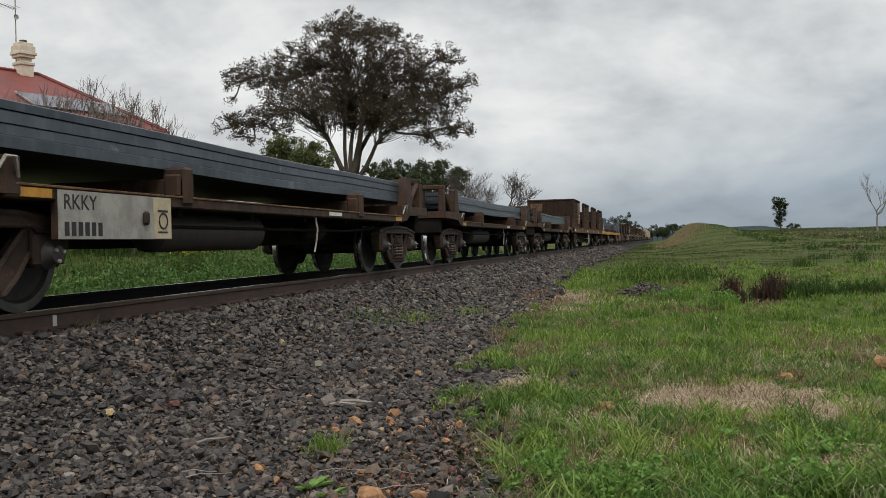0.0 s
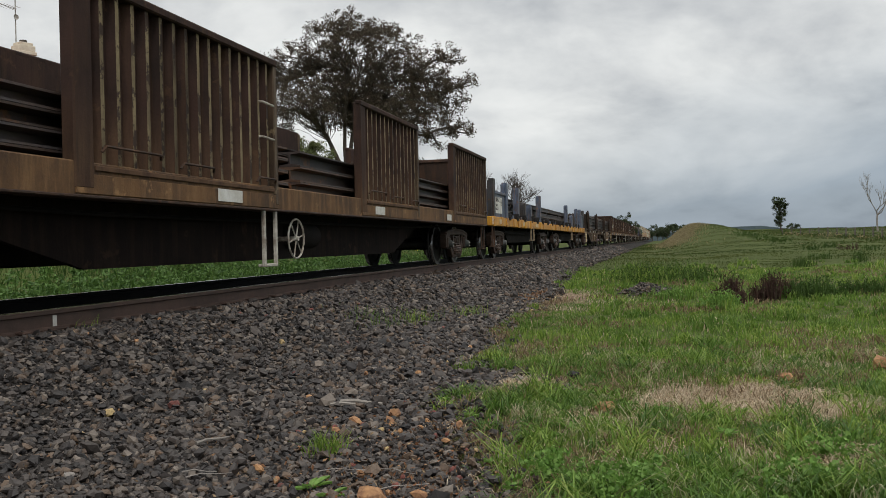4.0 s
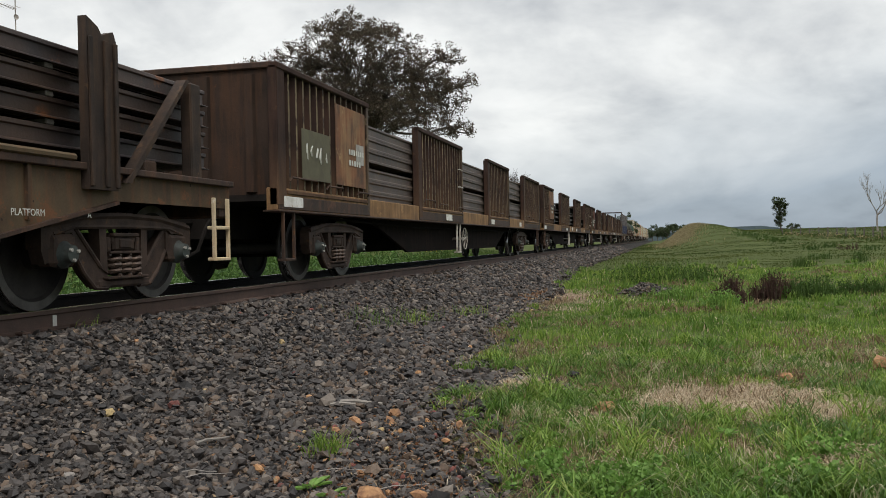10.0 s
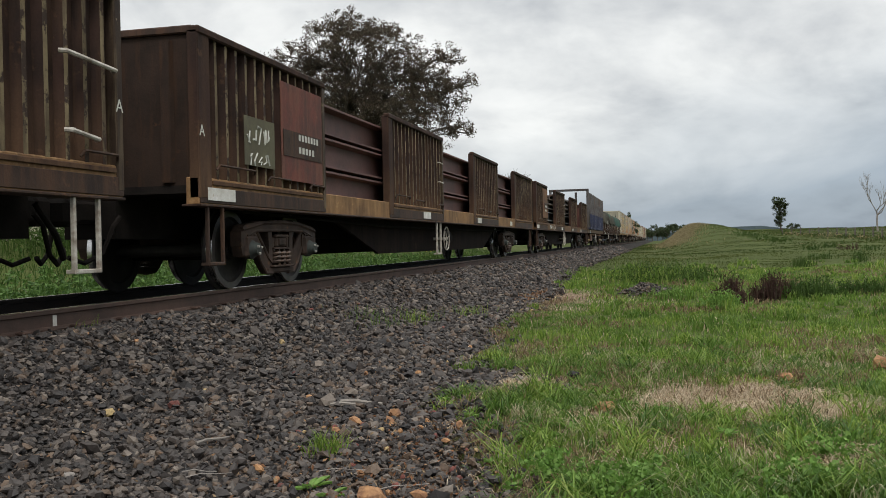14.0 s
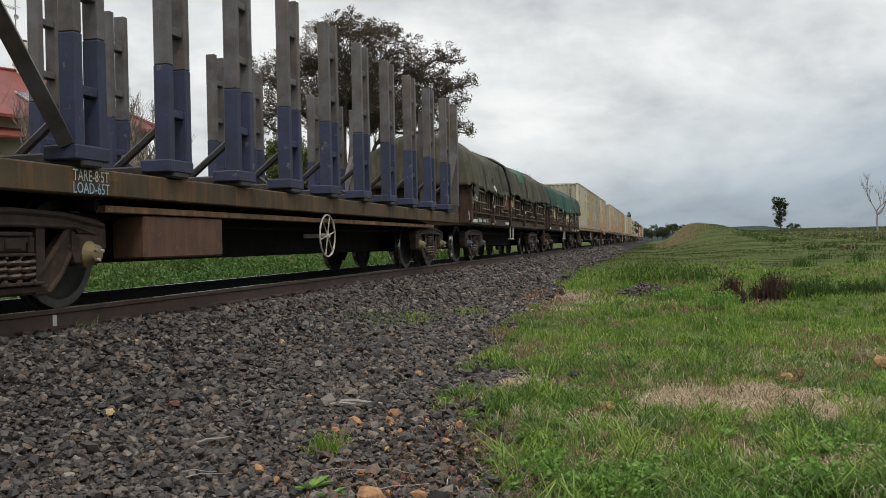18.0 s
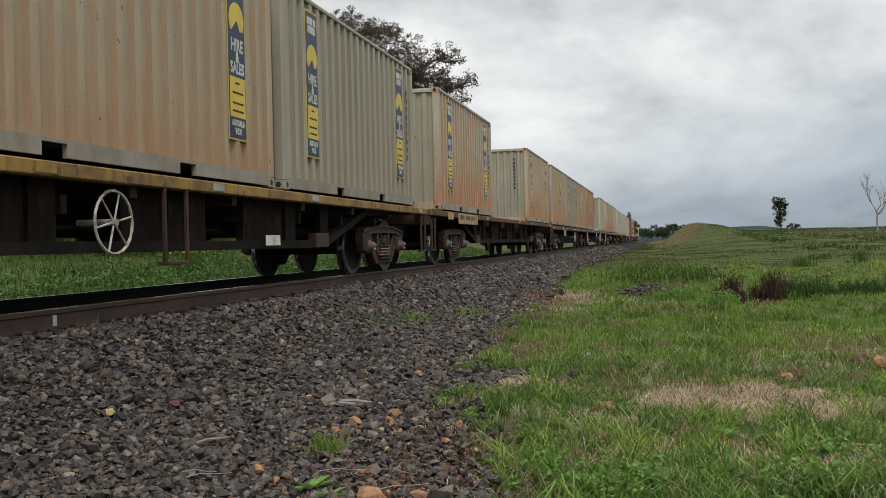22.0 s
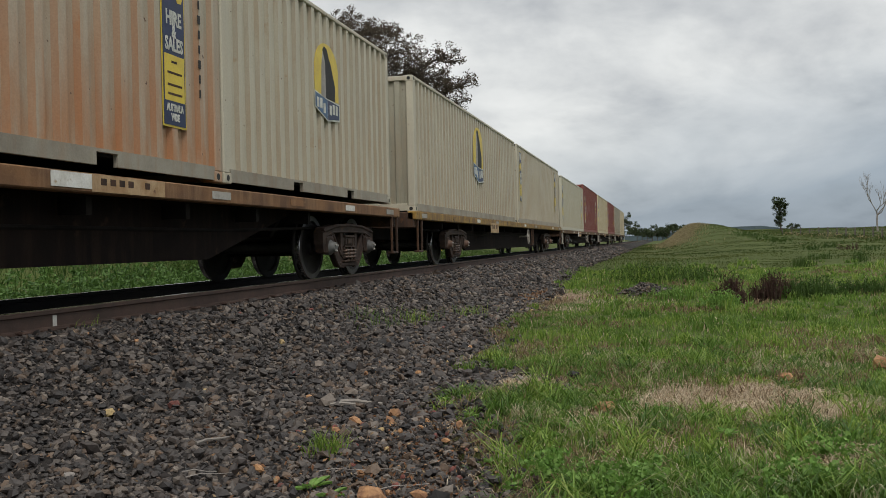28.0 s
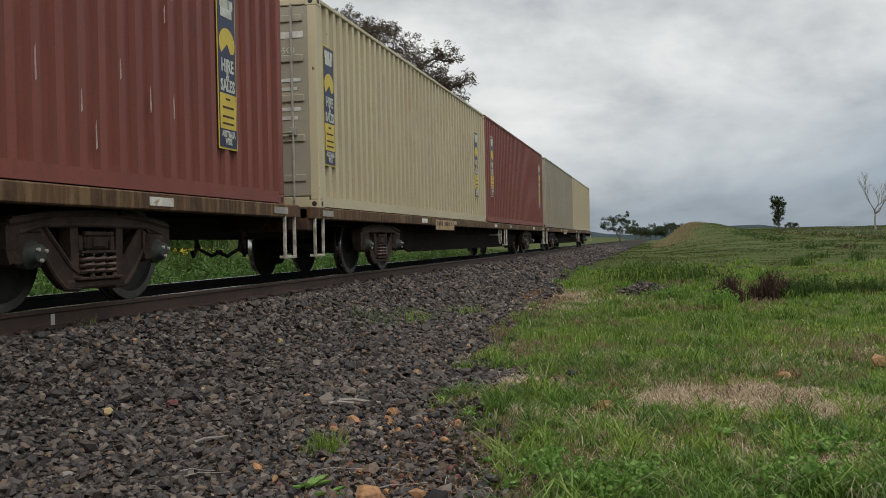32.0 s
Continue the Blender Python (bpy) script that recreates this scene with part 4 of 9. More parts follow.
def container(u, length, height, z0, mat, label, marks="", doors=False, at=(1.0, 0.92, 0.54)):
    c = thing("shipping_container", label, "container", "containers on the train")
    d = container_meshes(length, height, mat)
    Lh = length / 2
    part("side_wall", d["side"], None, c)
    part("side_wall", d["far"], None, c)
    part("end_wall", d["end"], None, c, at=pose(0, 0, 0, 0, 0, 180))
    if doors:
        dr = part("door", d["doors"], None, c)
        part("locking_bar", d["bars"], None, dr, "galvanised locking bars")
    else:
        part("end_wall", d["end"], None, c)
    for k in ("roof_panel", "floor_panel"):
        part(k, d[k.split("_")[0]], None, c)
    for k in ("top_rail", "bottom_rail", "top_header", "bottom_sill"):
        part(k, d[k], None, c)
        part(k, d[k], None, c, at=pose(0, 0, 0, 0, 0, 180))
    for sx in (1, -1):
        for sy in (1, -1):
            part("corner_post", d["post"], None, c, at=pose(sx * (1.219 - 0.07), sy * (Lh - 0.07), 0))
            for z in (0, height - 0.118):
                o = part("corner_casting", d["casting"], None, c, at=pose(sx * (1.219 - 0.081), sy * (Lh - 0.089), z))
                if sx > 0:
                    part("casting_hole", d["hole"], None, o)
    xs = 1.2105
    if "b" in marks:
        banner(c, -Lh + at[0], *((height * 0.56, xs, height * 0.74) if length < 7 else (height * at[2], xs, 1.65)))
    if "e" in marks:
        banner(c, Lh - at[1], *((height * 0.56, xs, height * 0.74) if length < 7 else (height * at[2], xs, 1.65)))
    if "l" in marks:
        logo(c, 0.1, height * 0.60, xs, 0.76)
    if "L" in marks:
        logo(c, 0.14, height * 0.606, xs, 1.0)
    if "c" in marks:
        code_bars(c, Lh - 0.42, height * 0.80, xs, 9)
    if "f" in marks:
        o = part("end_sticker", Form().box(-0.98, -0.6, -Lh - 0.004, -Lh + 0.002, height - 0.72, height - 0.46), NAVY, c, "small navy and yellow sticker")
        part("yellow_band", Form().box(-0.95, -0.63, -Lh - 0.006, -Lh - 0.004, height - 0.70, height - 0.63), SUNNY, o)
        for k in range(9):
            part("code_mark", Form().box(0.72, 0.78, -Lh - 0.002, -Lh + 0.003, height - 0.43 - k * 0.125, height - 0.36 - k * 0.125), LETTER, c)
    c.matrix_basis = pose(0, u + Lh, z0)
    movers.append((c, u + Lh, z0))
    return c


# ---- wagons ----
TRAIN = "wagons of the freight train"


def wagon(name, label, u0, u1, bogies, cap=CAP):
    w = thing(name, label, "freight wagon", TRAIN)
    uc = (u0 + u1) / 2
    for b in bogies:
        bogie(w, b - uc, cap)
    rolling(w, uc)
    for s in (-1, 1):
        coupler(w, s * (u1 - u0) / 2, s)
    return w, uc, (u1 - u0) / 2


def load(name, label, category, form, mat, u, z=0.0, group=""):
    ob = thing(name, label, category, group, form=form, mat=mat)
    movers.append((ob, u, z))
    return ob


def i_beam(y0, y1, x, z, w=0.3, d=0.5, tf=0.03, tw=0.02):
    p = [(x - w / 2, z), (x + w / 2, z), (x + w / 2, z + tf), (x + tw, z + tf + 0.02), (x + tw, z + d - tf - 0.02), (x + w / 2, z + d - tf), (x + w / 2, z + d),
         (x - w / 2, z + d), (x - w / 2, z + d - tf), (x - tw, z + d - tf - 0.02), (x - tw, z + tf + 0.02), (x - w / 2, z + tf)]
    return Form().prism(p, "y", y0, y1)


# three low flats that carry long grey steel plates
def plate_flat(u0, u1, board=False, seed=0):
    rnd = random.Random(seed)
    w, uc, h = wagon("plate_wagon", "dark brown flat wagon with low end bulkheads under steel plates", u0, u1, (u0 + 1.4, u1 - 1.4),
                     cap=stuff_mat("oily_axle_cap", (0.06, 0.05, 0.045), None, 0.6))
    for s in (1, -1):
        part("side_sill", Form().box(s * 1.10, s * 1.25, -h + 1.6, h - 1.6, 0.87, 0.97, 0.012), BROWN, w)
        part("sill_lip", Form().box(s * 1.18, s * 1.262, -h + 1.7, h - 1.7, 0.965, 0.985, 0.004), DECKTAN, w)
    part("centre_sill", Form().box(-0.32, 0.32, -h, h, 0.5, 0.9, 0.02), UNDER, w)
    part("deck", Form().box(-1.1, 1.1, -h + 1.6, h - 1.6, 0.86, 0.93), UNDER, w)
    for e in (-1, 1):
        y = e * h
        part("end_platform", Form().prism([(y, 1.03), (y, 1.17), (y - e * 1.75, 1.17), (y - e * 1.75, 0.9), (y - e * 1.45, 0.9), (y - e * 1.25, 1.0)], "x", -1.26, 1.26), GRIME, w)
        part("headstock", Form().box(-1.1, 1.1, y - e * 0.05, y - e * 0.3, 0.7, 1.03, 0.02), UNDER, w)
        part("top_rail", Form().box(-1.2, 1.2, y - e * 0.12, y - e * 0.28, 1.64, 1.74, 0.02), GRIME, w)
        for k in range(6):
            x = -1.13 + k * 0.452
            part("upright", Form().box(x - 0.06, x + 0.06, y - e * 0.11, y - e * 0.29, 1.17, 1.65, 0.012), GRIME, w)
        for s in (1, -1):
            part("brace", Form().tube([(s * 1.13, y - e * 0.26, 1.62), (s * 1.13, y - e * 0.95, 1.2)], 0.045, 8), GRIME, w)
            part("stake", Form().prism([(y - e * 1.0, 1.17), (y - e * 1.05, 1.66), (y - e * 1.1, 1.70), (y - e * 1.28, 1.70), (y - e * 1.42, 1.17)], "x", s * 1.08, s * 1.24), GRIME, w)
        part("hoop", Form().tube([(1.27, y - e * 1.5, 1.05 + 0.0), (1.30, y - e * 1.56, 1.16), (1.30, y - e * 1.66, 1.16), (1.27, y - e * 1.72, 1.02)], 0.014, 6), HANDRAIL, w)
        part("yellow_mark", Form().box(1.25, 1.256, y - e * 2.1, y - e * 1.75, 0.885, 0.955), YELLOW, w)
    for k, y in enumerate((-h + 4.1, -h + 9.3)):
        part("bolster", Form().box(-1.25, 1.25, y - 0.13, y + 0.13, 0.95, 1.16, 0.02), GRIME, w)
        for s in (1, -1):
            part("stake_pocket", Form().box(s * 1.03, s * 1.28, y - 0.09, y + 0.09, 0.9, 1.27, 0.025).box(s * 1.08, s * 1.25, y - 0.15, y + 0.15, 0.98, 1.2, 0.02), GRIME, w)
    reservoir(w, -2.6, -0.2, 0.8, 0.66, 0.21, stuff_mat("brown_tank", (0.05, 0.04, 0.034), None, 0.7))
    reservoir(w, 1.2, 1.9, 0.85, 0.7, 0.15)
    pipes(w, 2 * h, 1.0, 0.7)
    part("hose_loop", Form().tube([(1.2, 0.9, 0.9), (1.22, 0.93, 0.7), (1.21, 0.9, 0.52), (1.2, 0.86, 0.4)], 0.013, 5), HANDRAIL, w)
    plate(w, 1.3, 1.8, 0.9, 0.95, 1.251, WHITE)
    if board:
        b = plate(w, 5.95 - uc, 7.57 - uc, 0.575, 0.955, 1.262, PLATE, "dull grey steel number board", "number_board")
        part("backing", Form().box(1.2, 1.262, 5.95 - uc, 7.57 - uc, 0.575, 0.955), GRIME, b)
        words("RKKY", 0.17, LETTER, b, Matrix.Translation((1.27, 6.22 - uc, 0.86)) @ SIDE)
        fm = Form()
        for k in range(6):
            fm.box(1.268, 1.27, 6.02 - uc + k * 0.085, 6.075 - uc + k * 0.085, 0.60, 0.71)
        part("number_marks", fm, LETTER, b)
        part("crest_plate", Form().box(1.268, 1.274, 7.27 - uc, 7.56 - uc, 0.58, 0.95), stuff_mat("cream_plate", (0.6, 0.5, 0.34), (0.45, 0.36, 0.24), 0.6), b, "cream plate with a dark outlined mark")
        fm = Form()
        ring(fm, (1.276, 7.42 - uc, 0.74), 0.07, 0.008, 14)
        part("mark", fm.box(1.274, 1.277, 7.33 - uc, 7.5 - uc, 0.82, 0.84).box(1.274, 1.277, 7.33 - uc, 7.5 - uc, 0.63, 0.645), LETTER, b)
        part("latch", Form().box(1.268, 1.31, 7.08 - uc, 7.16 - uc, 0.7, 0.82, 0.02), GRIME, b)
    z = 1.25
    for k, t in enumerate((0.10, 0.085, 0.10, 0.075)):
        a, dx = rnd.uniform(-0.06, 0.06), rnd.uniform(-0.012, 0.012)
        n = 14
        ys = np.linspace(-h + 0.5 + a, h - 0.5 + a, n + 1)
        sag = [-0.02 * math.sin(math.pi * min(max((y + h - 4.1) / 5.2, 0), 1)) for y in ys]
        fm = Form()
        v = []
        for y, s in zip(ys, sag):
            v += [(-1.07 + dx, y, z + s), (1.07 + dx, y, z + s), (1.07 + dx, y, z + s + t - 0.012), (1.058 + dx, y, z + s + t - 0.003), (-1.07 + dx, y, z + s + t - 0.003)]
        f = [(5 * i + j, 5 * i + (j + 1) % 5, 5 * i + 5 + (j + 1) % 5, 5 * i + 5 + j) for i in range(n) for j in range(5)]
        fm.add(v, f + [(0, 1, 2, 3, 4), tuple(5 * n + j for j in (4, 3, 2, 1, 0))])
        load("steel_plate", "long thick blue-grey steel plate in a stack", "steel plate", fm, SLAB, uc, group="plates on the flat wagons")
        z += t
    return w


plate_flat(-11.1, 2.2, seed=5)
plate_flat(3.8, 17.1, True, seed=1)
plate_flat(18.7, 32.0, seed=2)
plate_flat(33.57, 46.9, seed=3)


# long brown wagons with ribbed gates along their sides
def gate(w, y0, y1, s, z0=1.1, z1=2.68, mat=BROWN2, name="side_gate", holes=()):
    """A gate of dark sheet with close ribs, whose crests keep flakes of khaki paint; holes are cut through it."""
    x = s * 1.24
    n = max(4, round((y1 - y0 - 0.42) / 0.235))
    p = (y1 - y0 - 0.42) / n
    fm = Form()
    edge = y0 + 0.05
    for a, b, c, d in sorted(holes):
        fm.box(x - s * 0.085, x - s * 0.07, edge, a, z0 + 0.02, z1 - 0.02)
        fm.box(x - s * 0.085, x - s * 0.07, a, b, z0 + 0.02, c)
        fm.box(x - s * 0.085, x - s * 0.07, a, b, d, z1 - 0.02)
        edge = b
    fm.box(x - s * 0.085, x - s * 0.07, edge, y1 - 0.05, z0 + 0.02, z1 - 0.02)
    g = part(name, fm, GATESHEET, w)

    def rib_mesh(lo, hi):
        rm = Form().prism([(0, -0.06), (0.075, -0.026), (0.075, 0.026), (0, 0.06)], "z", lo, hi).mesh("rib", GATESHEET)
        rm.materials.append(CREST)
        for f in rm.polygons:
            if f.normal.x > 0.9:
                f.material_index = 1
        return rm

    whole = rib_mesh(z0 + 0.06, z1 - 0.05)
    for i in range(n):
        yc = y0 + 0.29 + (i + 0.5) * p
        cut = [hl for hl in holes if hl[0] - 0.05 < yc < hl[1] + 0.05]
        for rm in ([rib_mesh(z0 + 0.06, cut[0][2]), rib_mesh(cut[0][3], z1 - 0.05)] if cut else [whole]):
            part("rib", rm, None, g, at=pose(x - s * 0.071, yc, 0, 0, 0, 0 if s > 0 else 180))
    part("gate_post", Form().box(x - s * 0.1, x + s * 0.025, y0, y0 + 0.25, z0 - 0.12, z1, 0.014), GATESHEET, g)
    part("gate_post", Form().box(x - s * 0.1, x + s * 0.025, y1 - 0.1, y1, z0 - 0.12, z1, 0.012), mat, g)
    part("top_rail", Form().box(x - s * 0.07, x + s * 0.04, y0, y1, z1 - 0.05, z1 + 0.035, 0.016), GATESHEET, g)
    if s > 0:
        part("bottom_angle", Form().box(x - 0.02, x + 0.03, y0 + 0.27, y1 - 0.12, z0 + 0.03, z0 + 0.075, 0.006), GATESHEET, g)
        for a, b, zz in ((y0 + 0.35, y0 + 1.25, z0 + 0.24), (y0 + 1.6, y0 + 2.25, z0 + 0.2), (y1 - 0.6, y1 - 0.1, z0 + 0.18)):
            part("lock_bar", Form().tube([(x + 0.025, a, zz - 0.05), (x + 0.045, a + 0.03, zz), (x + 0.045, b - 0.03, zz), (x + 0.025, b, zz - 0.04)], 0.014, 6), GRIME, g)
    return g


def stake_wagon(u0, u1, label, bogies, sill=DECKTAN, panel="", seed=0):
    w, uc, h = wagon("steel_carrier_wagon", label, u0, u1, bogies)
    k = (u1 - u0) / 24.1
    holes = [(217.97 - uc, 218.31 - uc, 1.12, 1.5), (226.88 - uc, 227.16 - uc, 1.16, 1.51)] if seed == 11 else []
    spans = [(0, 3.5 * k), (6.5 * k, 10.45 * k), (13.62 * k, 17.1 * k), (20.1 * k, 24.1 * k)]
    for s in (1, -1):
        part("side_sill", Form().box(s * 1.10, s * 1.25, -h, h, 0.92, 1.2, 0.012), sill, w)
        part("sill_flange", Form().box(s * 1.05, s * 1.27, -h, h, 0.905, 0.93, 0.006), BROWN, w)
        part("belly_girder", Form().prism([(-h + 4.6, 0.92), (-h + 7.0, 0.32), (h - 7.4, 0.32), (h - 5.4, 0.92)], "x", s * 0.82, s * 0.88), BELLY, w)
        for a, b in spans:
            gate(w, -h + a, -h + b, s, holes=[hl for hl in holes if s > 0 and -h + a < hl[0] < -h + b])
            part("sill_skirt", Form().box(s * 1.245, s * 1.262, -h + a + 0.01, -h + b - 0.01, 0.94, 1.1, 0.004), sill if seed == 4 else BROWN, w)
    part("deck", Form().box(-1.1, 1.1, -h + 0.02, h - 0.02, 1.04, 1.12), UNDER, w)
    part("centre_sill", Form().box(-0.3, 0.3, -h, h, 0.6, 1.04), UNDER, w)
    for e in (-1, 1):
        y = e * (h - 0.06)
        ew = part("end_wall", Form().box(-1.17, 1.17, y - 0.02, y + 0.02, 1.1, 2.66), SHEET, w)
        rm = Form().prism([(-0.07, 0), (-0.05, 0.05), (0.05, 0.05), (0.07, 0)], "z", 1.15, 2.58).mesh("rib", SHEET)
        for i in range(4):
            part("rib", rm, None, ew, at=pose(-0.9 + i * 0.6, y + 0.02 * e, 0, 0, 0, 0 if e > 0 else 180))
        part("top_rail", Form().box(-1.2, 1.2, y - 0.06, y + 0.06, 2.64, 2.72, 0.012), BROWN, ew)
    # strip cross bearers that show under the belly
    for i in range(7):
        y = -h + 7.2 + i * (2 * h - 14.6) / 6
        part("cross_bearer", Form().box(-0.66, 0.61, y - 0.06, y + 0.06, 0.36, 0.9), UNDER, w)
    pipes(w, 2 * h, 0.95, 0.8)
    steps(w, -h + 0.35, 0.92, 0.3, mat=GRIME)
    steps(w, -h + (10.1 if seed == 9 else 10.02), 0.92, 0.25, bar=0.05)
    for s in (1, -1):
        part("corner_angle", Form().box(s * 1.15, s * 1.255, h - 0.05, h + 0.01, 0.95, 2.64, 0.01), BROWN, w)
    brake_wheel(w, -h + 10.93, 0.58, 1.18, spokes=5 if seed == 9 else 6, star=seed == 9)
    reservoir(w, -h + 11.2, -h + 12.3, 0.85, 0.62, 0.17)
    steps(w, h - 0.5, 0.92, 0.3, mat=None if seed == 9 else GRIME)
    part("end_pipe", Form().tube([(0.45, h - 0.1, 0.9), (0.5, h + 0.1, 0.62), (0.42, h + 0.3, 0.42), (0.3, h + 0.45, 0.5)], 0.03, 8), UNDER, w)
    part("brake_cylinder", Form().lathe([(0.0, 0), (0.17, 0), (0.19, 0.05), (0.19, 0.4), (0.08, 0.45), (0.0, 0.6)], (0.6, h - 3.9, 0.72), 16, "y"), UNDER, w, smooth=True)
    # markings on the sill and the first gate
    for a, b in ((0.15, 0.75), (8.7, 9.25), (14.0, 14.5), (19.0, 19.4)):
        plate(w, -h + a, -h + b, 0.97, 1.1, 1.264, WHITE)
    g0 = -h + 1.9
    if panel == "rust":
        plate(w, g0, g0 + 1.5, 1.4, 2.55, 1.262, RUSTPANEL, "rust-orange steel panel", "gate_panel")
        plate(w, g0 + 0.5, g0 + 1.45, 1.78, 2.0, 1.27, GRIME)
    elif panel == "olive":
        plate(w, -h + 0.75, -h + 1.75, 1.35, 2.0, 1.262, OLIVEPANEL, "olive painted panel with scrawled marks", "gate_panel")
        plate(w, g0 + 0.1, g0 + 1.4, 1.35, 2.5, 1.262, RUSTPANEL, "rust-orange steel panel", "gate_panel")
        plate(w, g0 + 0.95, g0 + 1.3, 1.7, 2.0, 1.27, PLATE)
        scrawl(w, -h + 0.85, 1.7, 0.8, 0.25, LETTERW)
    elif panel == "red":
        plate(w, -h + 1.0, -h + 1.8, 1.4, 1.95, 1.262, OLIVEPANEL, "olive painted panel with scrawled marks", "gate_panel")
        scrawl(w, -h + 1.05, 1.75, 0.7, 0.22, LETTERW)
        scrawl(w, -h + 1.1, 1.48, 0.6, 0.16, LETTERW)
        plate(w, g0 + 0.1, g0 + 1.45, 1.3, 2.5, 1.262, REDPANEL, "faded red steel panel", "gate_panel")
        plate(w, g0 + 0.15, g0 + 1.42, 1.6, 1.92, 1.27, GRIME)
    if panel:
        for i in range(7):
            part("stencil_mark", Form().box(1.277, 1.279, g0 + 0.62 + i * 0.1, g0 + 0.68 + i * 0.1, 1.82, 1.9), LETTERW, w)
        for i in range(5):
            part("stencil_mark", Form().box(1.277, 1.279, g0 + 0.62 + i * 0.11, g0 + 0.69 + i * 0.11, 1.66, 1.74), LETTERW, w)
    for y, z in ((-h + 10.0 * k + 0.09, 1.75), (-h + 10.0 * k + 0.09, 2.15)):
        fm = Form().tube([(1.27, y - 0.18, z), (1.31, y - 0.16, z), (1.31, y + 0.14, z - 0.01), (1.27, y + 0.16, z)], 0.013, 6)
        part("grab_iron", fm, HANDRAIL, w, "worn white grab iron")
    if seed == 9:
        for a, b, z in ((h - 0.85, h - 0.15, 2.02), (h - 0.8, h - 0.4, 1.42)):
            part("grab_rail", Form().tube([(1.27, a, z), (1.32, a + 0.03, z), (1.32, b - 0.03, z - 0.04), (1.27, b, z - 0.04)], 0.02, 7), HANDRAIL, w, "white painted grab rail")
    if seed == 8:
        part("corner_grab", Form().tube([(1.15, h + 0.0, 1.45), (1.15, h + 0.24, 1.47), (1.15, h + 0.24, 2.07), (1.15, h + 0.0, 2.1)], 0.018, 7), HANDRAIL, w, "white painted corner grab rail")
    return w, uc, h, k


def scrawl(w, y0, z0, wd, ht, mat):
    """Loose loops of paint, no letters."""
    rnd = random.Random(int(y0 * 100) + int(z0 * 10))
    fm = Form()
    n = 5
    for i in range(n):
        a = y0 + wd * i / n
        pts = [(1.272, a + rnd.uniform(0, 0.8) * wd / n, z0 + rnd.uniform(-0.5, 0.5) * ht) for _ in range(4)]
        fm.tube(pts, 0.011, 4)
    part("scrawl", fm, mat, w, "loose scrawl of pale paint")


def beams(uc, y0, y1, rows, mat, label, w=0.3, base=1.13, d=0.52, gapz=0.07, cols=None, web=0.02):
    z = base
    for r in range(rows):
        for x in (cols or (0.97, 0.62, 0.2, -0.2, -0.62, -0.97)):
            ob = load("steel_beam", label, "steel beam", i_beam(y0, y1, 0, 0, w, d, tw=web), mat, uc, group="beams on the steel wagons")
            ob.data.transform(Matrix.Translation((x, 0, z)))
        z += d
        if r < rows - 1:
            for y in np.linspace(y0 + 1.5, y1 - 1.5, 4):
                load("timber_packer", "grey timber packer between tiers of steel", "packer", Form().box(-1.15, 1.15, y - 0.05, y + 0.05, z, z + gapz, 0.006), POSTWOOD, uc)
            z += gapz
    return z


W4 = stake_wagon(48.5, 72.1, "brown steel wagon with ribbed gates, tan sill and rusted panel", (51.1, 69.3), DECKTAN, "rust", seed=4)
uc, h = W4[1], W4[2]
for y0, y1, n, d in ((-h + 4.2, -h + 10.9, 4, 0.15), (-h + 11.3, -h + 16.5, 3, 0.2), (-h + 17.2, h - 0.8, 4, 0.16)):
    for x in (0.95, 0.6, 0.2, -0.25, -0.7):
        z = 1.13
        for r in range(n if x > 0.3 else n + 1):
            ob = load("steel_channel", "short rusty-brown steel section in a bundle", "steel section", i_beam(y0 + (0.4 if x < 0.8 and n == 4 else 0), y1, 0, 0, 0.3, d, 0.02, 0.012), RAILBROWN, uc, group="beams on the steel wagons")
            ob.data.transform(Matrix.Translation((x, 0, z)))
            z += d + 0.004
part("end_mark", Form().box(-1.1, -0.45, -h - 0.055, -h - 0.05, 2.1, 2.5), DECKTAN, W4[0], "tan square with a black cross")
words("X", 0.42, LETTER, W4[0], Matrix.Translation((-0.78, -h - 0.06, 2.3)) @ FRONT)

W8 = stake_wagon(135.2, 159.3, "brown steel wagon with ribbed gates carrying deep grey beams", (137.75, 155.9), TANBRIGHT, "olive", seed=8)
for b0 in (1.13, 1.83):
    beams(W8[1], -W8[2] + 0.5, W8[2] - 0.5, 3, BEAM, "grey-brown rolled steel section in a tier", 0.36, b0, 0.195, 0.004, (0.94, 0.47, 0.0, -0.47, -0.94), 0.155)
for y in (-9.0, -3.0, 3.0, 9.0):
    load("timber_packer", "grey timber packer between tiers of steel", "packer", Form().box(-1.12, 1.12, y - 0.06, y + 0.06, 1.723, 1.828, 0.006), POSTWOOD, W8[1])
W9 = stake_wagon(160.6, 184.7, "brown steel wagon with ribbed gates carrying low stacks of beams", (163.0, 180.7), TANBRIGHT, "rust", seed=9)
for y in (-11.0, -7.5, -3.5, -1.0, 2.5, 4.6):
    load("timber_packer", "grey timber packer under tiers of steel", "packer", Form().box(-1.1, 1.1, y - 0.05, y + 0.05, 1.122, 1.348, 0.006), POSTWOOD, W9[1])
beams(W9[1], -W9[2] + 0.5, W9[2] - 7.0, 2, MILLGREY, "dark grey rolled steel beam", 0.3, 1.35, 0.21, 0.012)
for y in (-4.6, -1.5, 1.5, 3.8):
    load("timber_packer", "grey timber packer between tiers of steel", "packer", Form().box(-1.1, 1.1, y - 0.05, y + 0.05, 1.784, 1.898, 0.006), POSTWOOD, W9[1])
beams(W9[1], 167.4 - W9[1], 176.8 - W9[1], 1, MILLGREY, "deep dark steel beam on top of a stack", 0.3, 1.9, 0.34, 0.0, (0.95, 0.45, -0.05))
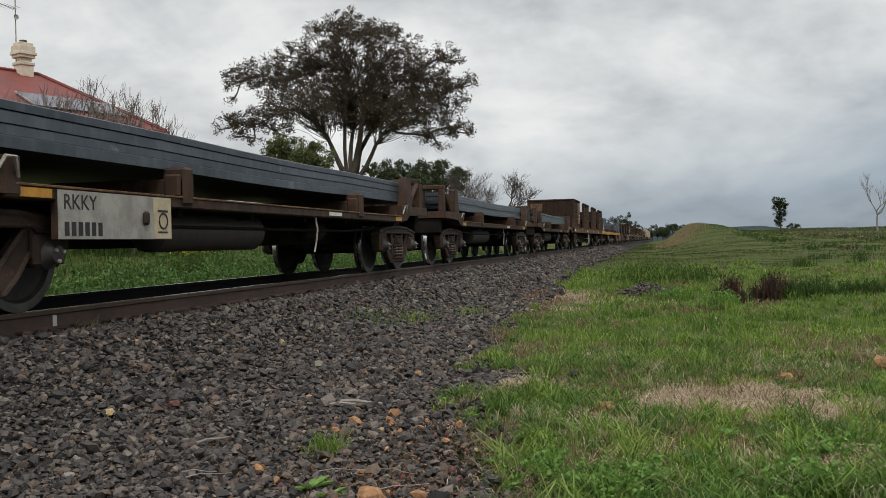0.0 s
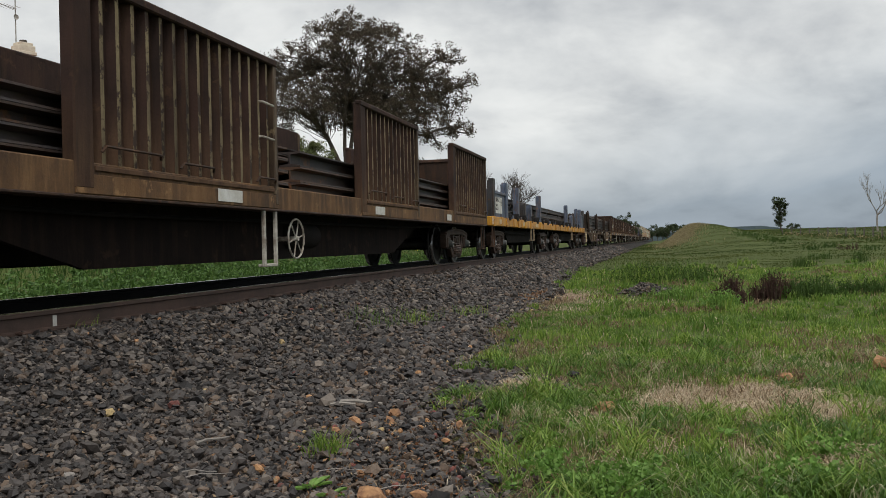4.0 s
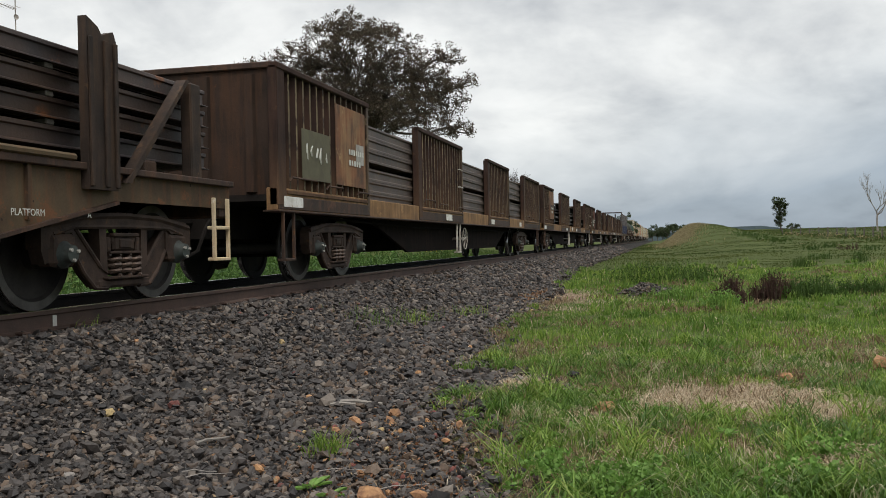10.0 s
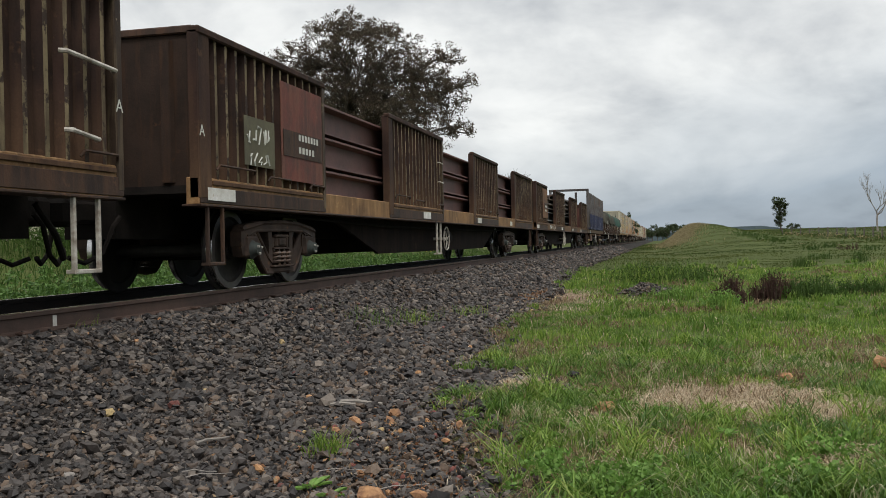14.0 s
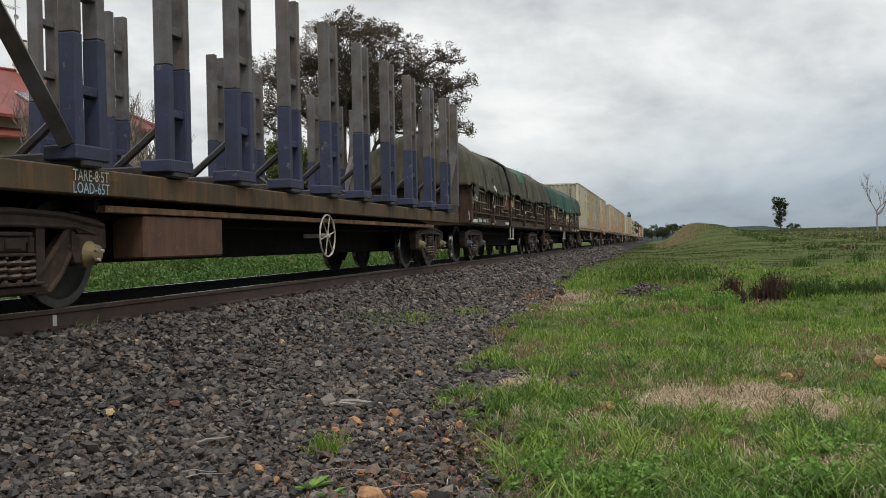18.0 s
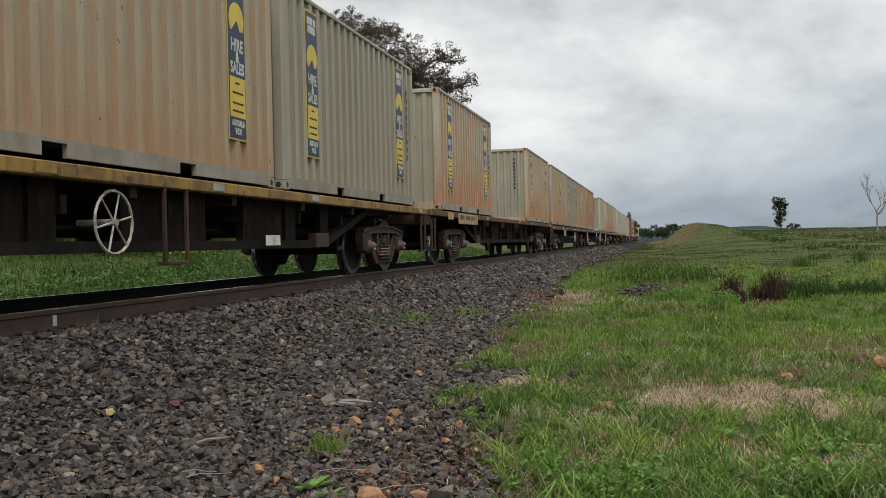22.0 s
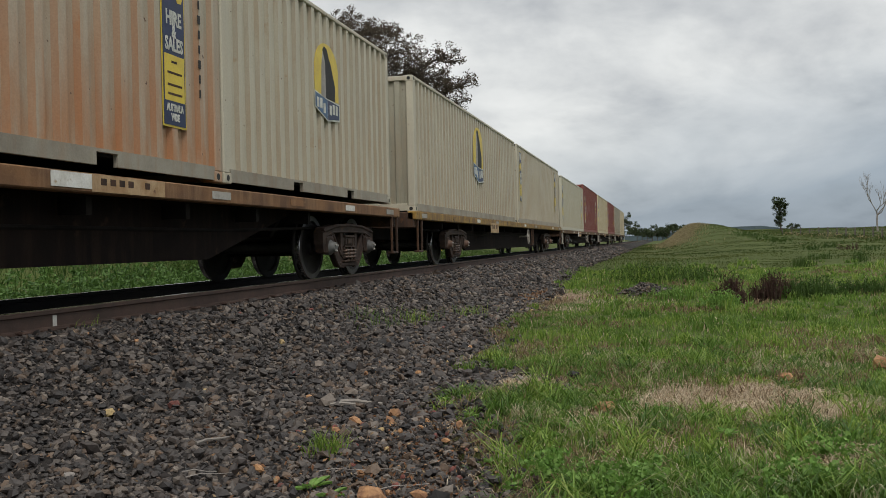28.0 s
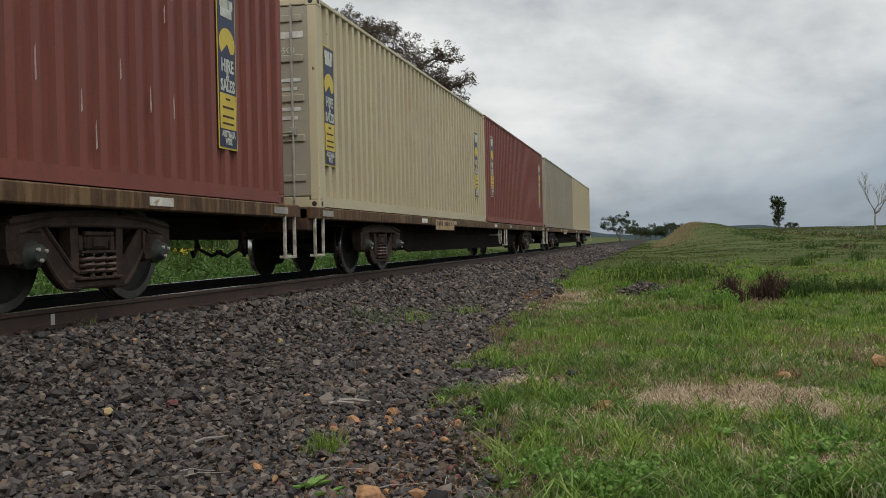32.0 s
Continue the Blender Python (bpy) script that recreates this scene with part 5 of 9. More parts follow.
beams(W9[1], W9[2] - 6.6, W9[2] - 0.5, 2, BEAM, "grey rolled steel beam", 0.3, 1.13, 0.3, 0.02)
words("A", 0.16, LETTERW, W9[0], Matrix.Translation((1.268, W9[2] - 0.06, 1.7)) @ SIDE)
plate(W9[0], 171.25 - W9[1], 171.65 - W9[1], 0.93, 1.195, 1.252, CREAMRUST, "pale orange paint patch", "paint_patch")
plate(W9[0], 172.29 - W9[1], 172.77 - W9[1], 0.99, 1.155, 1.254, WHITE)
W10 = stake_wagon(186.0, 210.0, "brown steel wagon with ribbed gates carrying red oxide beams", (188.4, 205.9), TANBRIGHT, "red", seed=10)
beams(W10[1], -W10[2] + 0.5, W10[2] - 0.5, 3, BEAMRED, "red oxide painted steel beam", 0.34, 1.13, 0.42, 0.05, (0.94, 0.52, 0.1, -0.4, -0.9))
words("A", 0.16, LETTERW, W10[0], Matrix.Translation((1.268, -W10[2] + 0.055, 1.66)) @ SIDE)
W11 = stake_wagon(211.1, 234.8, "brown steel wagon with ribbed gates, part loaded with grey beams", (213.9, 231.2), DECKTAN, "rust", seed=11)
beams(W11[1], -W11[2] + 0.5, W11[2] - 7.4, 1, WEBGREY, "deep grey steel beam with a smooth web", 0.36, 1.34, 0.37, 0.0, (0.94, 0.47, 0.0, -0.47, -0.94))
for y in (-10.2, -6.9, -3.7, 3.3):
    load("timber_packer", "grey timber packer under tiers of steel", "packer", Form().box(-1.1, 1.1, y - 0.05, y + 0.05, 1.122, 1.338, 0.006), POSTWOOD, W11[1])
    load("timber_packer", "grey timber packer under tiers of steel", "packer", Form().box(-1.1, 1.1, y - 0.05, y + 0.05, 1.712, 1.848, 0.006), POSTWOOD, W11[1])
beams(W11[1], -W11[2] + 0.5, 217.7 - W11[1], 2, BEAM, "grey rolled steel beam", 0.3, 1.85, 0.215, 0.008)
beams(W11[1], 217.7 - W11[1], W11[2] - 7.4, 3, BEAM, "grey rolled steel beam", 0.3, 1.85, 0.215, 0.008)
for s in (1, -1):
    part("inner_wall", Form().box(s * 1.13, s * 1.15, W11[2] - 3.9, W11[2] - 0.1, 1.12, 2.5, 0.005), INNERRED, W11[0], "rusty red inner lining")
part("cross_wall", Form().box(-1.12, 1.12, W11[2] - 0.16, W11[2] - 0.1, 1.12, 2.5, 0.01), INNERRED, W11[0])
inner = Form().box(-1.16, -1.1, W11[2] - 7.0, W11[2] - 3.95, 1.12, 2.5, 0.01)
iw = part("inner_wall", inner, INNERRED, W11[0], "rusty red inner lining")
rm = Form().prism([(0, -0.05), (0.09, -0.03), (0.09, 0.03), (0, 0.05)], "z", 1.2, 2.45).mesh("rib", INNERRED)
for i in range(9):
    part("rib", rm, None, iw, at=pose(-1.1, W11[2] - 6.85 + i * 0.34, 0))
load("steel_beam", "short pale grey steel beam end", "steel beam", Form().box(0.6, 1.0, W11[2] - 7.35, W11[2] - 5.6, 1.13, 1.62, 0.01).box(0.52, 1.06, W11[2] - 7.35, W11[2] - 5.55, 1.62, 1.66), SLAB, W11[1], group="beams on the steel wagons")
scrawl(W11[0], -W11[2] + 4.1, 1.04, 2.2, 0.2, LETTERW)


CREAMB = stuff_mat("flaking_cream_board", (0.62, 0.5, 0.33), (0.5, 0.36, 0.2), 0.7, 0.0, 4.0, streak=0.3, wear=(0.68, 0.62, 0.5), wear_at=0.58)


WINCH = stuff_mat("black_winch_steel", (0.035, 0.033, 0.034), (0.02, 0.018, 0.018), 0.5, 0.4, 8.0, wear=(0.09, 0.06, 0.045), wear_at=0.62)


# yellow pair with blue stakes under long rails
def stanchion_wagon(u0, u1, way, bogies):
    w, uc, h = wagon("rail_wagon", "yellow-silled rail wagon with blue-grey stakes and end board", u0, u1, bogies,
                     cap=stuff_mat("grey_axle_cap", (0.12, 0.12, 0.12), None, 0.6))

    def at(d):
        """Distance from the boarded end, as a place along the wagon."""
        return way * (d - h)

    for s in (1, -1):
        part("side_sill", Form().box(s * 1.10, s * 1.25, -h, h, 0.94, 1.19, 0.012), YELLOW, w)
        part("end_board", Form().prism([(at(0.3), 1.19), (at(0.3), 1.9), (at(2.4), 1.9), (at(2.4), 1.19)], "x", s * 1.16, s * 1.22), BLUEGREY, w, "blue-grey side board")
        part("board_cap", Form().box(s * 1.14, s * 1.255, at(0.25), at(2.45), 1.84, 1.92, 0.012), BLUEGREY, w)
    part("deck", Form().box(-1.1, 1.1, -h + 0.02, h - 0.02, 1.06, 1.12), UNDER, w)
    part("end_bulkhead", Form().box(-1.2, 1.2, at(0.12), at(0.24), 1.1, 1.96, 0.02), BLUEGREY, w)
    part("centre_sill", Form().prism([(-h, 0.95), (-h + 3.8, 0.95), (-h + 4.6, 0.45), (h - 4.6, 0.45), (h - 3.8, 0.95), (h, 0.95), (h, 1.06), (-h, 1.06)], "x", -0.9, 0.9), UNDER, w)
    for d, top, pair, mat in ((0.3, 2.25, 0, STAKEGREY), (2.45, 2.25, 0, BLUEGREY), (4.7, 2.22, 1, BLUEGREY), (6.2, 1.78, 0, STAKEGREY), (7.6, 1.78, 0, BLUEGREY), (10.2, 2.22, 1, BLUEGREY)):
        for s in (1, -1):
            y = at(d)
            sk = part("stake", Form().box(s * 1.12, s * 1.27, y - 0.14, y + 0.14, 1.15, top, 0.012).box(s * 1.1, s * 1.22, y - 0.19, y - 0.13, 1.15, top - 0.05, 0.008), mat, w)
            part("stake_shoe", Form().box(s * 1.1, s * 1.285, y - 0.17, y + 0.17, 0.92, 1.2, 0.012), YELLOW, sk)
            if pair:
                part("second_stake", Form().box(s * 1.11, s * 1.24, y + 0.16, y + 0.36, 1.15, top - 0.08, 0.012), STAKEGREY, sk)
    for i in range(9):
        y = -h + 1.3 + i * (2 * h - 2.2) / 8
        if (y * way + h) < 2.7:
            continue
        for s in (1, -1):
            fm = Form().box(s * 1.10, s * 1.30, y - 0.09, y - 0.065, 1.13, 1.37, 0.01).box(s * 1.10, s * 1.30, y + 0.065, y + 0.09, 1.13, 1.37, 0.01)
            fm.tube([(s * 1.23, y - 0.12, 1.27), (s * 1.23, y + 0.13, 1.27)], 0.055, 10).lathe([(0.0, 0), (0.085, 0), (0.085, 0.035), (0.0, 0.035)], (s * 1.23, y + 0.1, 1.27), 10, "y")
            part("winch", fm, WINCH, w, "black strap winch on the sill")
    for y in (-h + 1.6, -h + 3.8, -2.0, 0.4, 2.6, h - 3.8, h - 1.4):
        bl = part("bolster", Form().box(-1.24, 1.24, y - 0.1, y + 0.1, 1.1, 1.3, 0.015), BLUEGREY, w, "blue-grey cross bolster with a yellow end")
        part("bolster_packer", Form().box(-1.1, 1.1, y - 0.07, y + 0.07, 1.3, 1.438, 0.008), POSTWOOD, bl)
        for s in (1, -1):
            part("bolster_shoe", Form().box(s * 1.1, s * 1.275, y - 0.12, y + 0.12, 0.935, 1.2, 0.01), YELLOW, bl)
    steps(w, at(7.9), 1.0, 0.5, 1.26, 0.74, stuff_mat("rusty_step", (0.35, 0.27, 0.17), (0.17, 0.11, 0.07), 0.7, scale=9), bar=0.06)
    steps(w, at(0.3), 0.94, 0.35, 1.22, 0.3, GRIME)
    pipes(w, 2 * h, 0.98, 0.74)
    for d in (1.1, 5.5, 8.9):
        plate(w, min(at(d), at(d + 0.6)), max(at(d), at(d + 0.6)), 1.0, 1.13, 1.253, CREAMB)
    return w, uc, h, at


W5 = stanchion_wagon(72.93, 87.9, 1, (74.75, 85.4))
a = W5[3]
bd = plate(W5[0], a(0.62), a(1.75), 1.3, 1.76, 1.222, WHITE, "white board with stencilled lettering", "data_board")
words("RKAF 2-Q", 0.17, LETTER, bd, Matrix.Translation((1.23, a(1.02), 1.68)) @ SIDE, squeeze=0.78, bold=0.005)
words("TARE 46T", 0.09, LETTER, bd, Matrix.Translation((1.23, a(0.85), 1.52)) @ SIDE, squeeze=0.8)
words("GROSS 126T", 0.09, LETTER, bd, Matrix.Translation((1.23, a(0.88), 1.42)) @ SIDE, squeeze=0.8)
fm = Form()
for (p, q, r, s) in ((1.53, 1.70, 1.7, 1.715), (1.53, 1.70, 1.53, 1.545), (1.53, 1.545, 1.53, 1.715), (1.685, 1.70, 1.53, 1.715), (1.6, 1.63, 1.57, 1.68)):
    fm.box(1.229, 1.231, a(p), a(q), r, s)
part("square_mark", fm, LETTER, bd)
eb = plate(W5[0], a(0.03), a(0.3), 0.97, 1.17, 1.253, WHITE, "white end plate lettered B", "end_plate")
words("B", 0.13, LETTER, eb, Matrix.Translation((1.262, a(0.18), 1.07)) @ SIDE)
stanchion_wagon(88.6, 103.6, -1, (90.0, 100.9))
rails_u = (72.93 + 103.6) / 2
z = 1.44
for r in range(2):
    for x in (1.0, 0.84, 0.66, 0.48, 0.3, 0.1, -0.1, -0.3, -0.5, -0.7, -0.9):
        load("steel_rail", "long rust-brown railway rail in a bundle", "rail", Form().prism([(x + p, z + q + 0.172) for p, q in HEAD], "y", -12.9, 12.9), RAILBROWN, rails_u, group="rails carried by the train")
    z += 0.172
    if r < 1:
        for y in (-11, -6, -1.5, 3, 8, 11.5):
            load("timber_packer", "grey timber packer between tiers of steel", "packer", Form().box(-1.06, 1.06, y - 0.05, y + 0.05, z, z + 0.061, 0.006), POSTWOOD, rails_u)
        z += 0.063


# fish-bellied girder wagons under taller stacks of rail
def girder_wagon(u0, u1, way, bogies, board, plates):
    w, uc, h = wagon("girder_wagon", "faded brown fish-bellied wagon with dark stakes and rails", u0, u1, bogies,
                     cap=stuff_mat("pink_axle_cap", (0.17, 0.11, 0.14), (0.1, 0.08, 0.08), 0.6) if way > 0 else CAP)

    def at(d):
        return way * (d - h)

    prof = [(at(0.0), 1.16), (at(0.0), 0.9), (at(2.1), 0.9), (at(4.5), 0.41), (at(9.4), 0.41), (at(11.6), 0.9), (at(2 * h), 0.9), (at(2 * h), 1.16)]
    for s in (1, -1):
        part("girder", Form().prism(prof, "x", s * 1.17, s * 1.2), FISH, w)
        part("girder_flange", Form().box(s * 1.1, s * 1.26, -h, h, 1.13, 1.19, 0.008), BROWN, w)
        bp = [(at(2.1), 0.9), (at(4.5), 0.41), (at(9.4), 0.41), (at(11.6), 0.9)]
        part("bottom_flange", Form().prism([(y, z) for y, z in bp] + [(y, z - 0.03) for y, z in reversed(bp)], "x", s * 1.06, s * 1.25), BROWN, w)
        for d in (3.2, 5.0, 7.0, 8.9, 10.7):
            part("stiffener", Form().box(s * 1.2, s * 1.235, at(d) - 0.02, at(d) + 0.02, 0.46 if 4.4 < d < 9.5 else 0.72, 1.13), FISH, w)
    part("deck", Form().box(-1.16, 1.16, -h + 0.02, h - 0.02, 1.02, 1.1), UNDER, w)
    for e in (-1, 1):
        part("headstock", Form().box(-1.17, 1.17, e * h, e * (h - 0.2), 0.8, 1.16, 0.02), BROWN, w)
    for d, top in ((2.35, 2.37), (10.2, 2.37)):
        y = at(d)
        for s in (1, -1):
            part("stake", Form().prism([(y - 0.2, 0.98), (y - 0.2, top), (y - 0.05, top - 0.06), (y + 0.0, top - 0.12), (y + 0.16, top - 0.06), (y + 0.2, top - 0.14), (y + 0.2, 0.98)], "x", s * 1.2, s * 1.28).box(s * 1.1, s * 1.24, y - 0.06, y + 0.06, 1.15, top - 0.1), DARKSTAKE, w)
            for q in (-0.17, 0.03, 0.17):
                part("stake_rib", Form().box(s * 1.28, s * 1.305, y + q - 0.022, y + q + 0.022, 1.0, top - 0.16, 0.006), DARKSTAKE, w)
    for s in (1, -1):
        part("end_stake", Form().box(s * 1.12, s * 1.24, at(0.75) - 0.1, at(0.75) + 0.1, 1.16, 2.12, 0.015), DARKSTAKE, w)
        part("brace", Form().prism([(at(0.82), 2.12), (at(0.98), 2.12), (at(2.02), 1.06), (at(1.82), 1.06)], "x", s * 1.16, s * 1.19).prism([(at(0.92), 2.12), (at(0.98), 2.12), (at(2.02), 1.06), (at(1.94), 1.06)], "x", s * 1.19, s * 1.27), DARKSTAKE, w)
    for d in (1.5, 6.8, 12.4):
        part("bolster", Form().box(-1.18, 1.18, at(d) - 0.12, at(d) + 0.12, 1.1, 1.3, 0.02), GRIME, w)
    part("rail_tie", Form().tube([(1.25, at(2.7), 1.22), (1.25, at(5.0), 1.22)], 0.03, 7).tube([(1.25, at(9.2), 1.22), (1.25, at(11.5), 1.22)], 0.03, 7), FISH, w)
    part("shelf_bar", Form().prism([(at(3.7), 0.88), (at(3.85), 0.94), (at(5.2), 0.94), (at(5.3), 0.88)], "x", 1.2, 1.3), FISH, w)
    steps(w, at(0.3), 1.0, 0.35, 1.26, 0.3, CREAMB, 2)
    for d0, d1, z0, z1 in plates:
        plate(w, min(at(d0), at(d1)), max(at(d0), at(d1)), z0, z1, 1.237, WHITE)
    if board:
        def panel(d0, d1, z0, z1, x, mat, label="", name="plate"):
            return plate(w, min(at(d0), at(d1)), max(at(d0), at(d1)), z0, z1, x, mat, label, name)

        tan = panel(5.62, 6.95, 0.42, 1.12, 1.236, stuff_mat("tan_worn_paint", (0.46, 0.29, 0.15), (0.3, 0.18, 0.09), 0.8, 0.0, 5.0, streak=0.3, wear=(0.55, 0.42, 0.28), wear_at=0.6), "tan worn paint patch", "paint_patch")
        panel(7.1, 7.95, 0.42, 0.5, 1.237, WHITE)
        panel(5.66, 6.25, 0.44, 0.53, 1.244, WHITE)
        part("dark_mark", Form().prism([(at(6.82), 0.62), (at(6.7), 0.82), (at(6.6), 0.82), (at(6.52), 0.68), (at(6.44), 0.82), (at(6.36), 0.82), (at(6.36), 0.62), (at(6.46), 0.7), (at(6.58), 0.62), (at(6.68), 0.74), (at(6.74), 0.62)], "x", 1.242, 1.246), GRIME, tan)
        panel(5.95, 6.3, 0.64, 0.86, 1.244, GRIME)
        for k in range(4):
            panel(6.25 - 0.075 * k, 6.2 - 0.075 * k, 0.78, 0.84, 1.251, LETTERW, "", "code_mark")
        panel(5.68, 5.84, 0.64, 0.86, 1.244, STAKEGREY)
        panel(7.3, 7.7, 0.6, 0.92, 1.236, FISH, "raised rim round a hand hole", "hole_rim")
        panel(7.37, 7.63, 0.65, 0.87, 1.243, LETTER, "", "hand_hole")
        for k in range(9):
            panel(8.85 - 0.14 * k, 8.76 - 0.14 * k, 0.93, 1.02, 1.2, DECKTAN, "", "faded_mark")
    pipes(w, 2 * h, 0.9, 0.6)
    return w, uc, h, at


girder_wagon(104.6, 118.7, 1, (105.9, 117.0), False, ((4.3, 4.65, 0.98, 1.1), (6.7, 6.95, 0.98, 1.1), (8.6, 8.8, 0.98, 1.1), (7.7, 7.9, 0.74, 0.82)))
W7 = girder_wagon(119.75, 134.05, -1, (121.35, 132.3), True, ((9.7, 10.05, 0.9, 1.05), (6.3, 6.75, 0.88, 1.03), (4.2, 4.7, 0.9, 1.05), (12.6, 13.1, 1.0, 1.1)))
for tx, yy in (("PLATFORM", -0.6), ("A", 0.3)):
    words(tx, 0.075, LETTERW, W7[0], Matrix.Translation((1.24, W7[3](2.75) + yy * 0.8, 0.77)) @ SIDE)
rails_u = (104.6 + 134.05) / 2
z = 1.31
for r in range(4):
    for x in (1.02, 0.86, 0.68, 0.5, 0.3, 0.1, -0.1, -0.3, -0.5, -0.7, -0.9):
        load("steel_rail", "long rust-brown railway rail in a bundle", "rail", Form().prism([(x + p, z + q + 0.172) for p, q in HEAD], "y", -14.85, 14.5), RAILBROWN, rails_u, group="rails carried by the train")
    z += 0.174
    if r < 3:
        for y in (-12, -7, -2.5, 2.5, 7, 12):
            load("timber_packer", "grey timber packer between tiers of steel", "packer", Form().box(-1.06, 1.06, y - 0.05, y + 0.05, z, z + 0.045, 0.006), POSTWOOD, rails_u)
        z += 0.047


OLIVESILL = stuff_mat("rusting_olive_sill", (0.10, 0.072, 0.042), (0.06, 0.046, 0.03), 0.75, 0.0, 1.6, streak=0.5, wear=(0.2, 0.1, 0.045), wear_at=0.6, spec=0.2)


STAKETOP = stuff_mat("bare_grey_stake", (0.125, 0.12, 0.122), (0.07, 0.062, 0.06), 0.55, 0.3, 3.0, streak=0.5, wear=(0.13, 0.085, 0.055), wear_at=0.6)
BROWNBOX = stuff_mat("brown_painted_box", (0.13, 0.062, 0.034), (0.075, 0.04, 0.026), 0.7, 0.0, 3.0, streak=0.4, wear=(0.2, 0.1, 0.05), wear_at=0.63)


# the empty bolster wagon with rows of blue stakes
def bolster_wagon(u0, u1, bogies):
    w, uc, h = wagon("stake_wagon", "brown flat wagon with rows of tall blue-grey stakes, empty", u0, u1, bogies,
                     cap=stuff_mat("ochre_axle_cap", (0.2, 0.15, 0.07), (0.1, 0.07, 0.04), 0.6))
    for s in (1, -1):
        part("side_sill", Form().box(s * 1.08, s * 1.24, -h, h, 0.93, 1.15, 0.012), OLIVESILL, w)
        part("lower_rail", Form().box(s * 1.1, s * 1.2, -h + 2.6, h - 2.2, 0.80, 0.86, 0.006), DECKTAN, w)
    part("deck", Form().box(-1.08, 1.08, -h + 0.02, h - 0.02, 1.05, 1.12), UNDER, w)
    part("centre_sill", Form().prism([(-h, 0.6), (-h + 2.8, 0.6), (-h + 3.4, 0.36), (h - 3.4, 0.36), (h - 2.8, 0.6), (h, 0.6), (h, 1.05), (-h, 1.05)], "x", -0.35, 0.35), UNDER, w)
    part("equipment_box", Form().box(0.85, 1.18, -h + 3.2, -h + 4.7, 0.40, 0.79, 0.015), BROWNBOX, w, "rust-brown equipment box")
    words("TARE-8·5T", 0.13, LETTERW, w, Matrix.Translation((1.247, 237.85 - uc, 1.08)) @ SIDE, squeeze=0.8)
    words("LOAD-65T", 0.13, SKYBLUE_W, w, Matrix.Translation((1.247, 237.85 - uc, 0.98)) @ SIDE, squeeze=0.8)
    ys = [237.8, 239.17, 240.56, 241.95, 243.35, 244.75, 246.15, 247.55, 248.95, 250.35]
    for y in [v - uc for v in ys]:
        cr = part("cradle", Form().box(-1.3, 1.3, y - 0.14, y + 0.14, 1.15, 1.27, 0.015), STAKEGREY, w)
        for s in (1, -1):
            part("stake_base", Form().box(s * 1.0, s * 1.31, y - 0.22, y + 0.22, 1.2, 1.32, 0.012), DARKBLUE, cr)
            for dy in (-0.155, 0.155):
                part("stake", Form().box(s * 1.15, s * 1.3, y + dy - 0.05, y + dy + 0.05, 2.2, 3.58, 0.01), STAKETOP, cr)
                part("stake_foot", Form().box(s * 1.148, s * 1.302, y + dy - 0.053, y + dy + 0.053, 1.27, 2.2, 0.01), DARKBLUE, cr)
            part("rung", Form().box(s * 1.17, s * 1.28, y - 0.11, y + 0.11, 1.72, 1.80, 0.008), DARKBLUE, cr)
            part("rung", Form().box(s * 1.17, s * 1.28, y - 0.11, y + 0.11, 2.5, 2.58, 0.008), STAKETOP, cr)
            part("rung", Form().box(s * 1.17, s * 1.28, y - 0.11, y + 0.11, 3.1, 3.18, 0.008), STAKETOP, cr)
            part("strut", Form().tube([(s * 1.15, y, 1.7), (s * 0.6, y, 1.27)], 0.04, 6), STAKEGREY, cr)
    part("end_bulkhead", Form().box(-1.2, 1.2, 235.95 - uc, 236.02 - uc, 1.12, 2.0, 0.012), BROWN, w)
    # frames of square tube at both ends
    for e, yy in ((1, 236.55 - uc), (-1, 251.35 - uc)):
        eb = part("end_frame", Form().box(-1.25, 1.25, yy - 0.09, yy + 0.09, 1.15, 1.36, 0.012), STAKEGREY, w)
        top = 3.68 if e > 0 else 3.62
        for x in (1.2, -1.2):
            part("frame_post", Form().box(x - 0.08, x + 0.08, yy - 0.08, yy + 0.08, 1.3, top, 0.012), STAKETOP, eb)
            part("frame_brace", Form().tube([(x, yy + 0.05 * e, 2.5), (x, yy + 1.05 * e, 1.34)], 0.085, 4), STAKETOP, eb)
        for x in (-0.45, 0.45):
            part("frame_post", Form().box(x - 0.07, x + 0.07, yy - 0.06, yy + 0.06, 1.3, top - 0.1, 0.012), STAKEGREY, eb)
        if e > 0:
            part("frame_rail", Form().box(-1.28, 1.28, yy - 0.085, yy + 0.085, top - 0.02, top + 0.12, 0.012), STAKEGREY, eb)
    brake_wheel(w, 243.2 - uc, 0.62, 1.22, r=0.29)
    steps(w, -h + 0.5, 0.93, 0.35, 1.2, 0.35, GRIME, 2)
    pipes(w, 2 * h, 0.9, 0.72)


SKYBLUE_W = stuff_mat("stencil_pale_blue", (0.35, 0.5, 0.6), None, 0.7, bump=0, vary=0)
bolster_wagon(235.5, 251.55, (237.15, 249.5))


PALEBAR = stuff_mat("worn_grey_bar", (0.17, 0.145, 0.125), (0.08, 0.06, 0.05), 0.5, 0.3, 6.0)


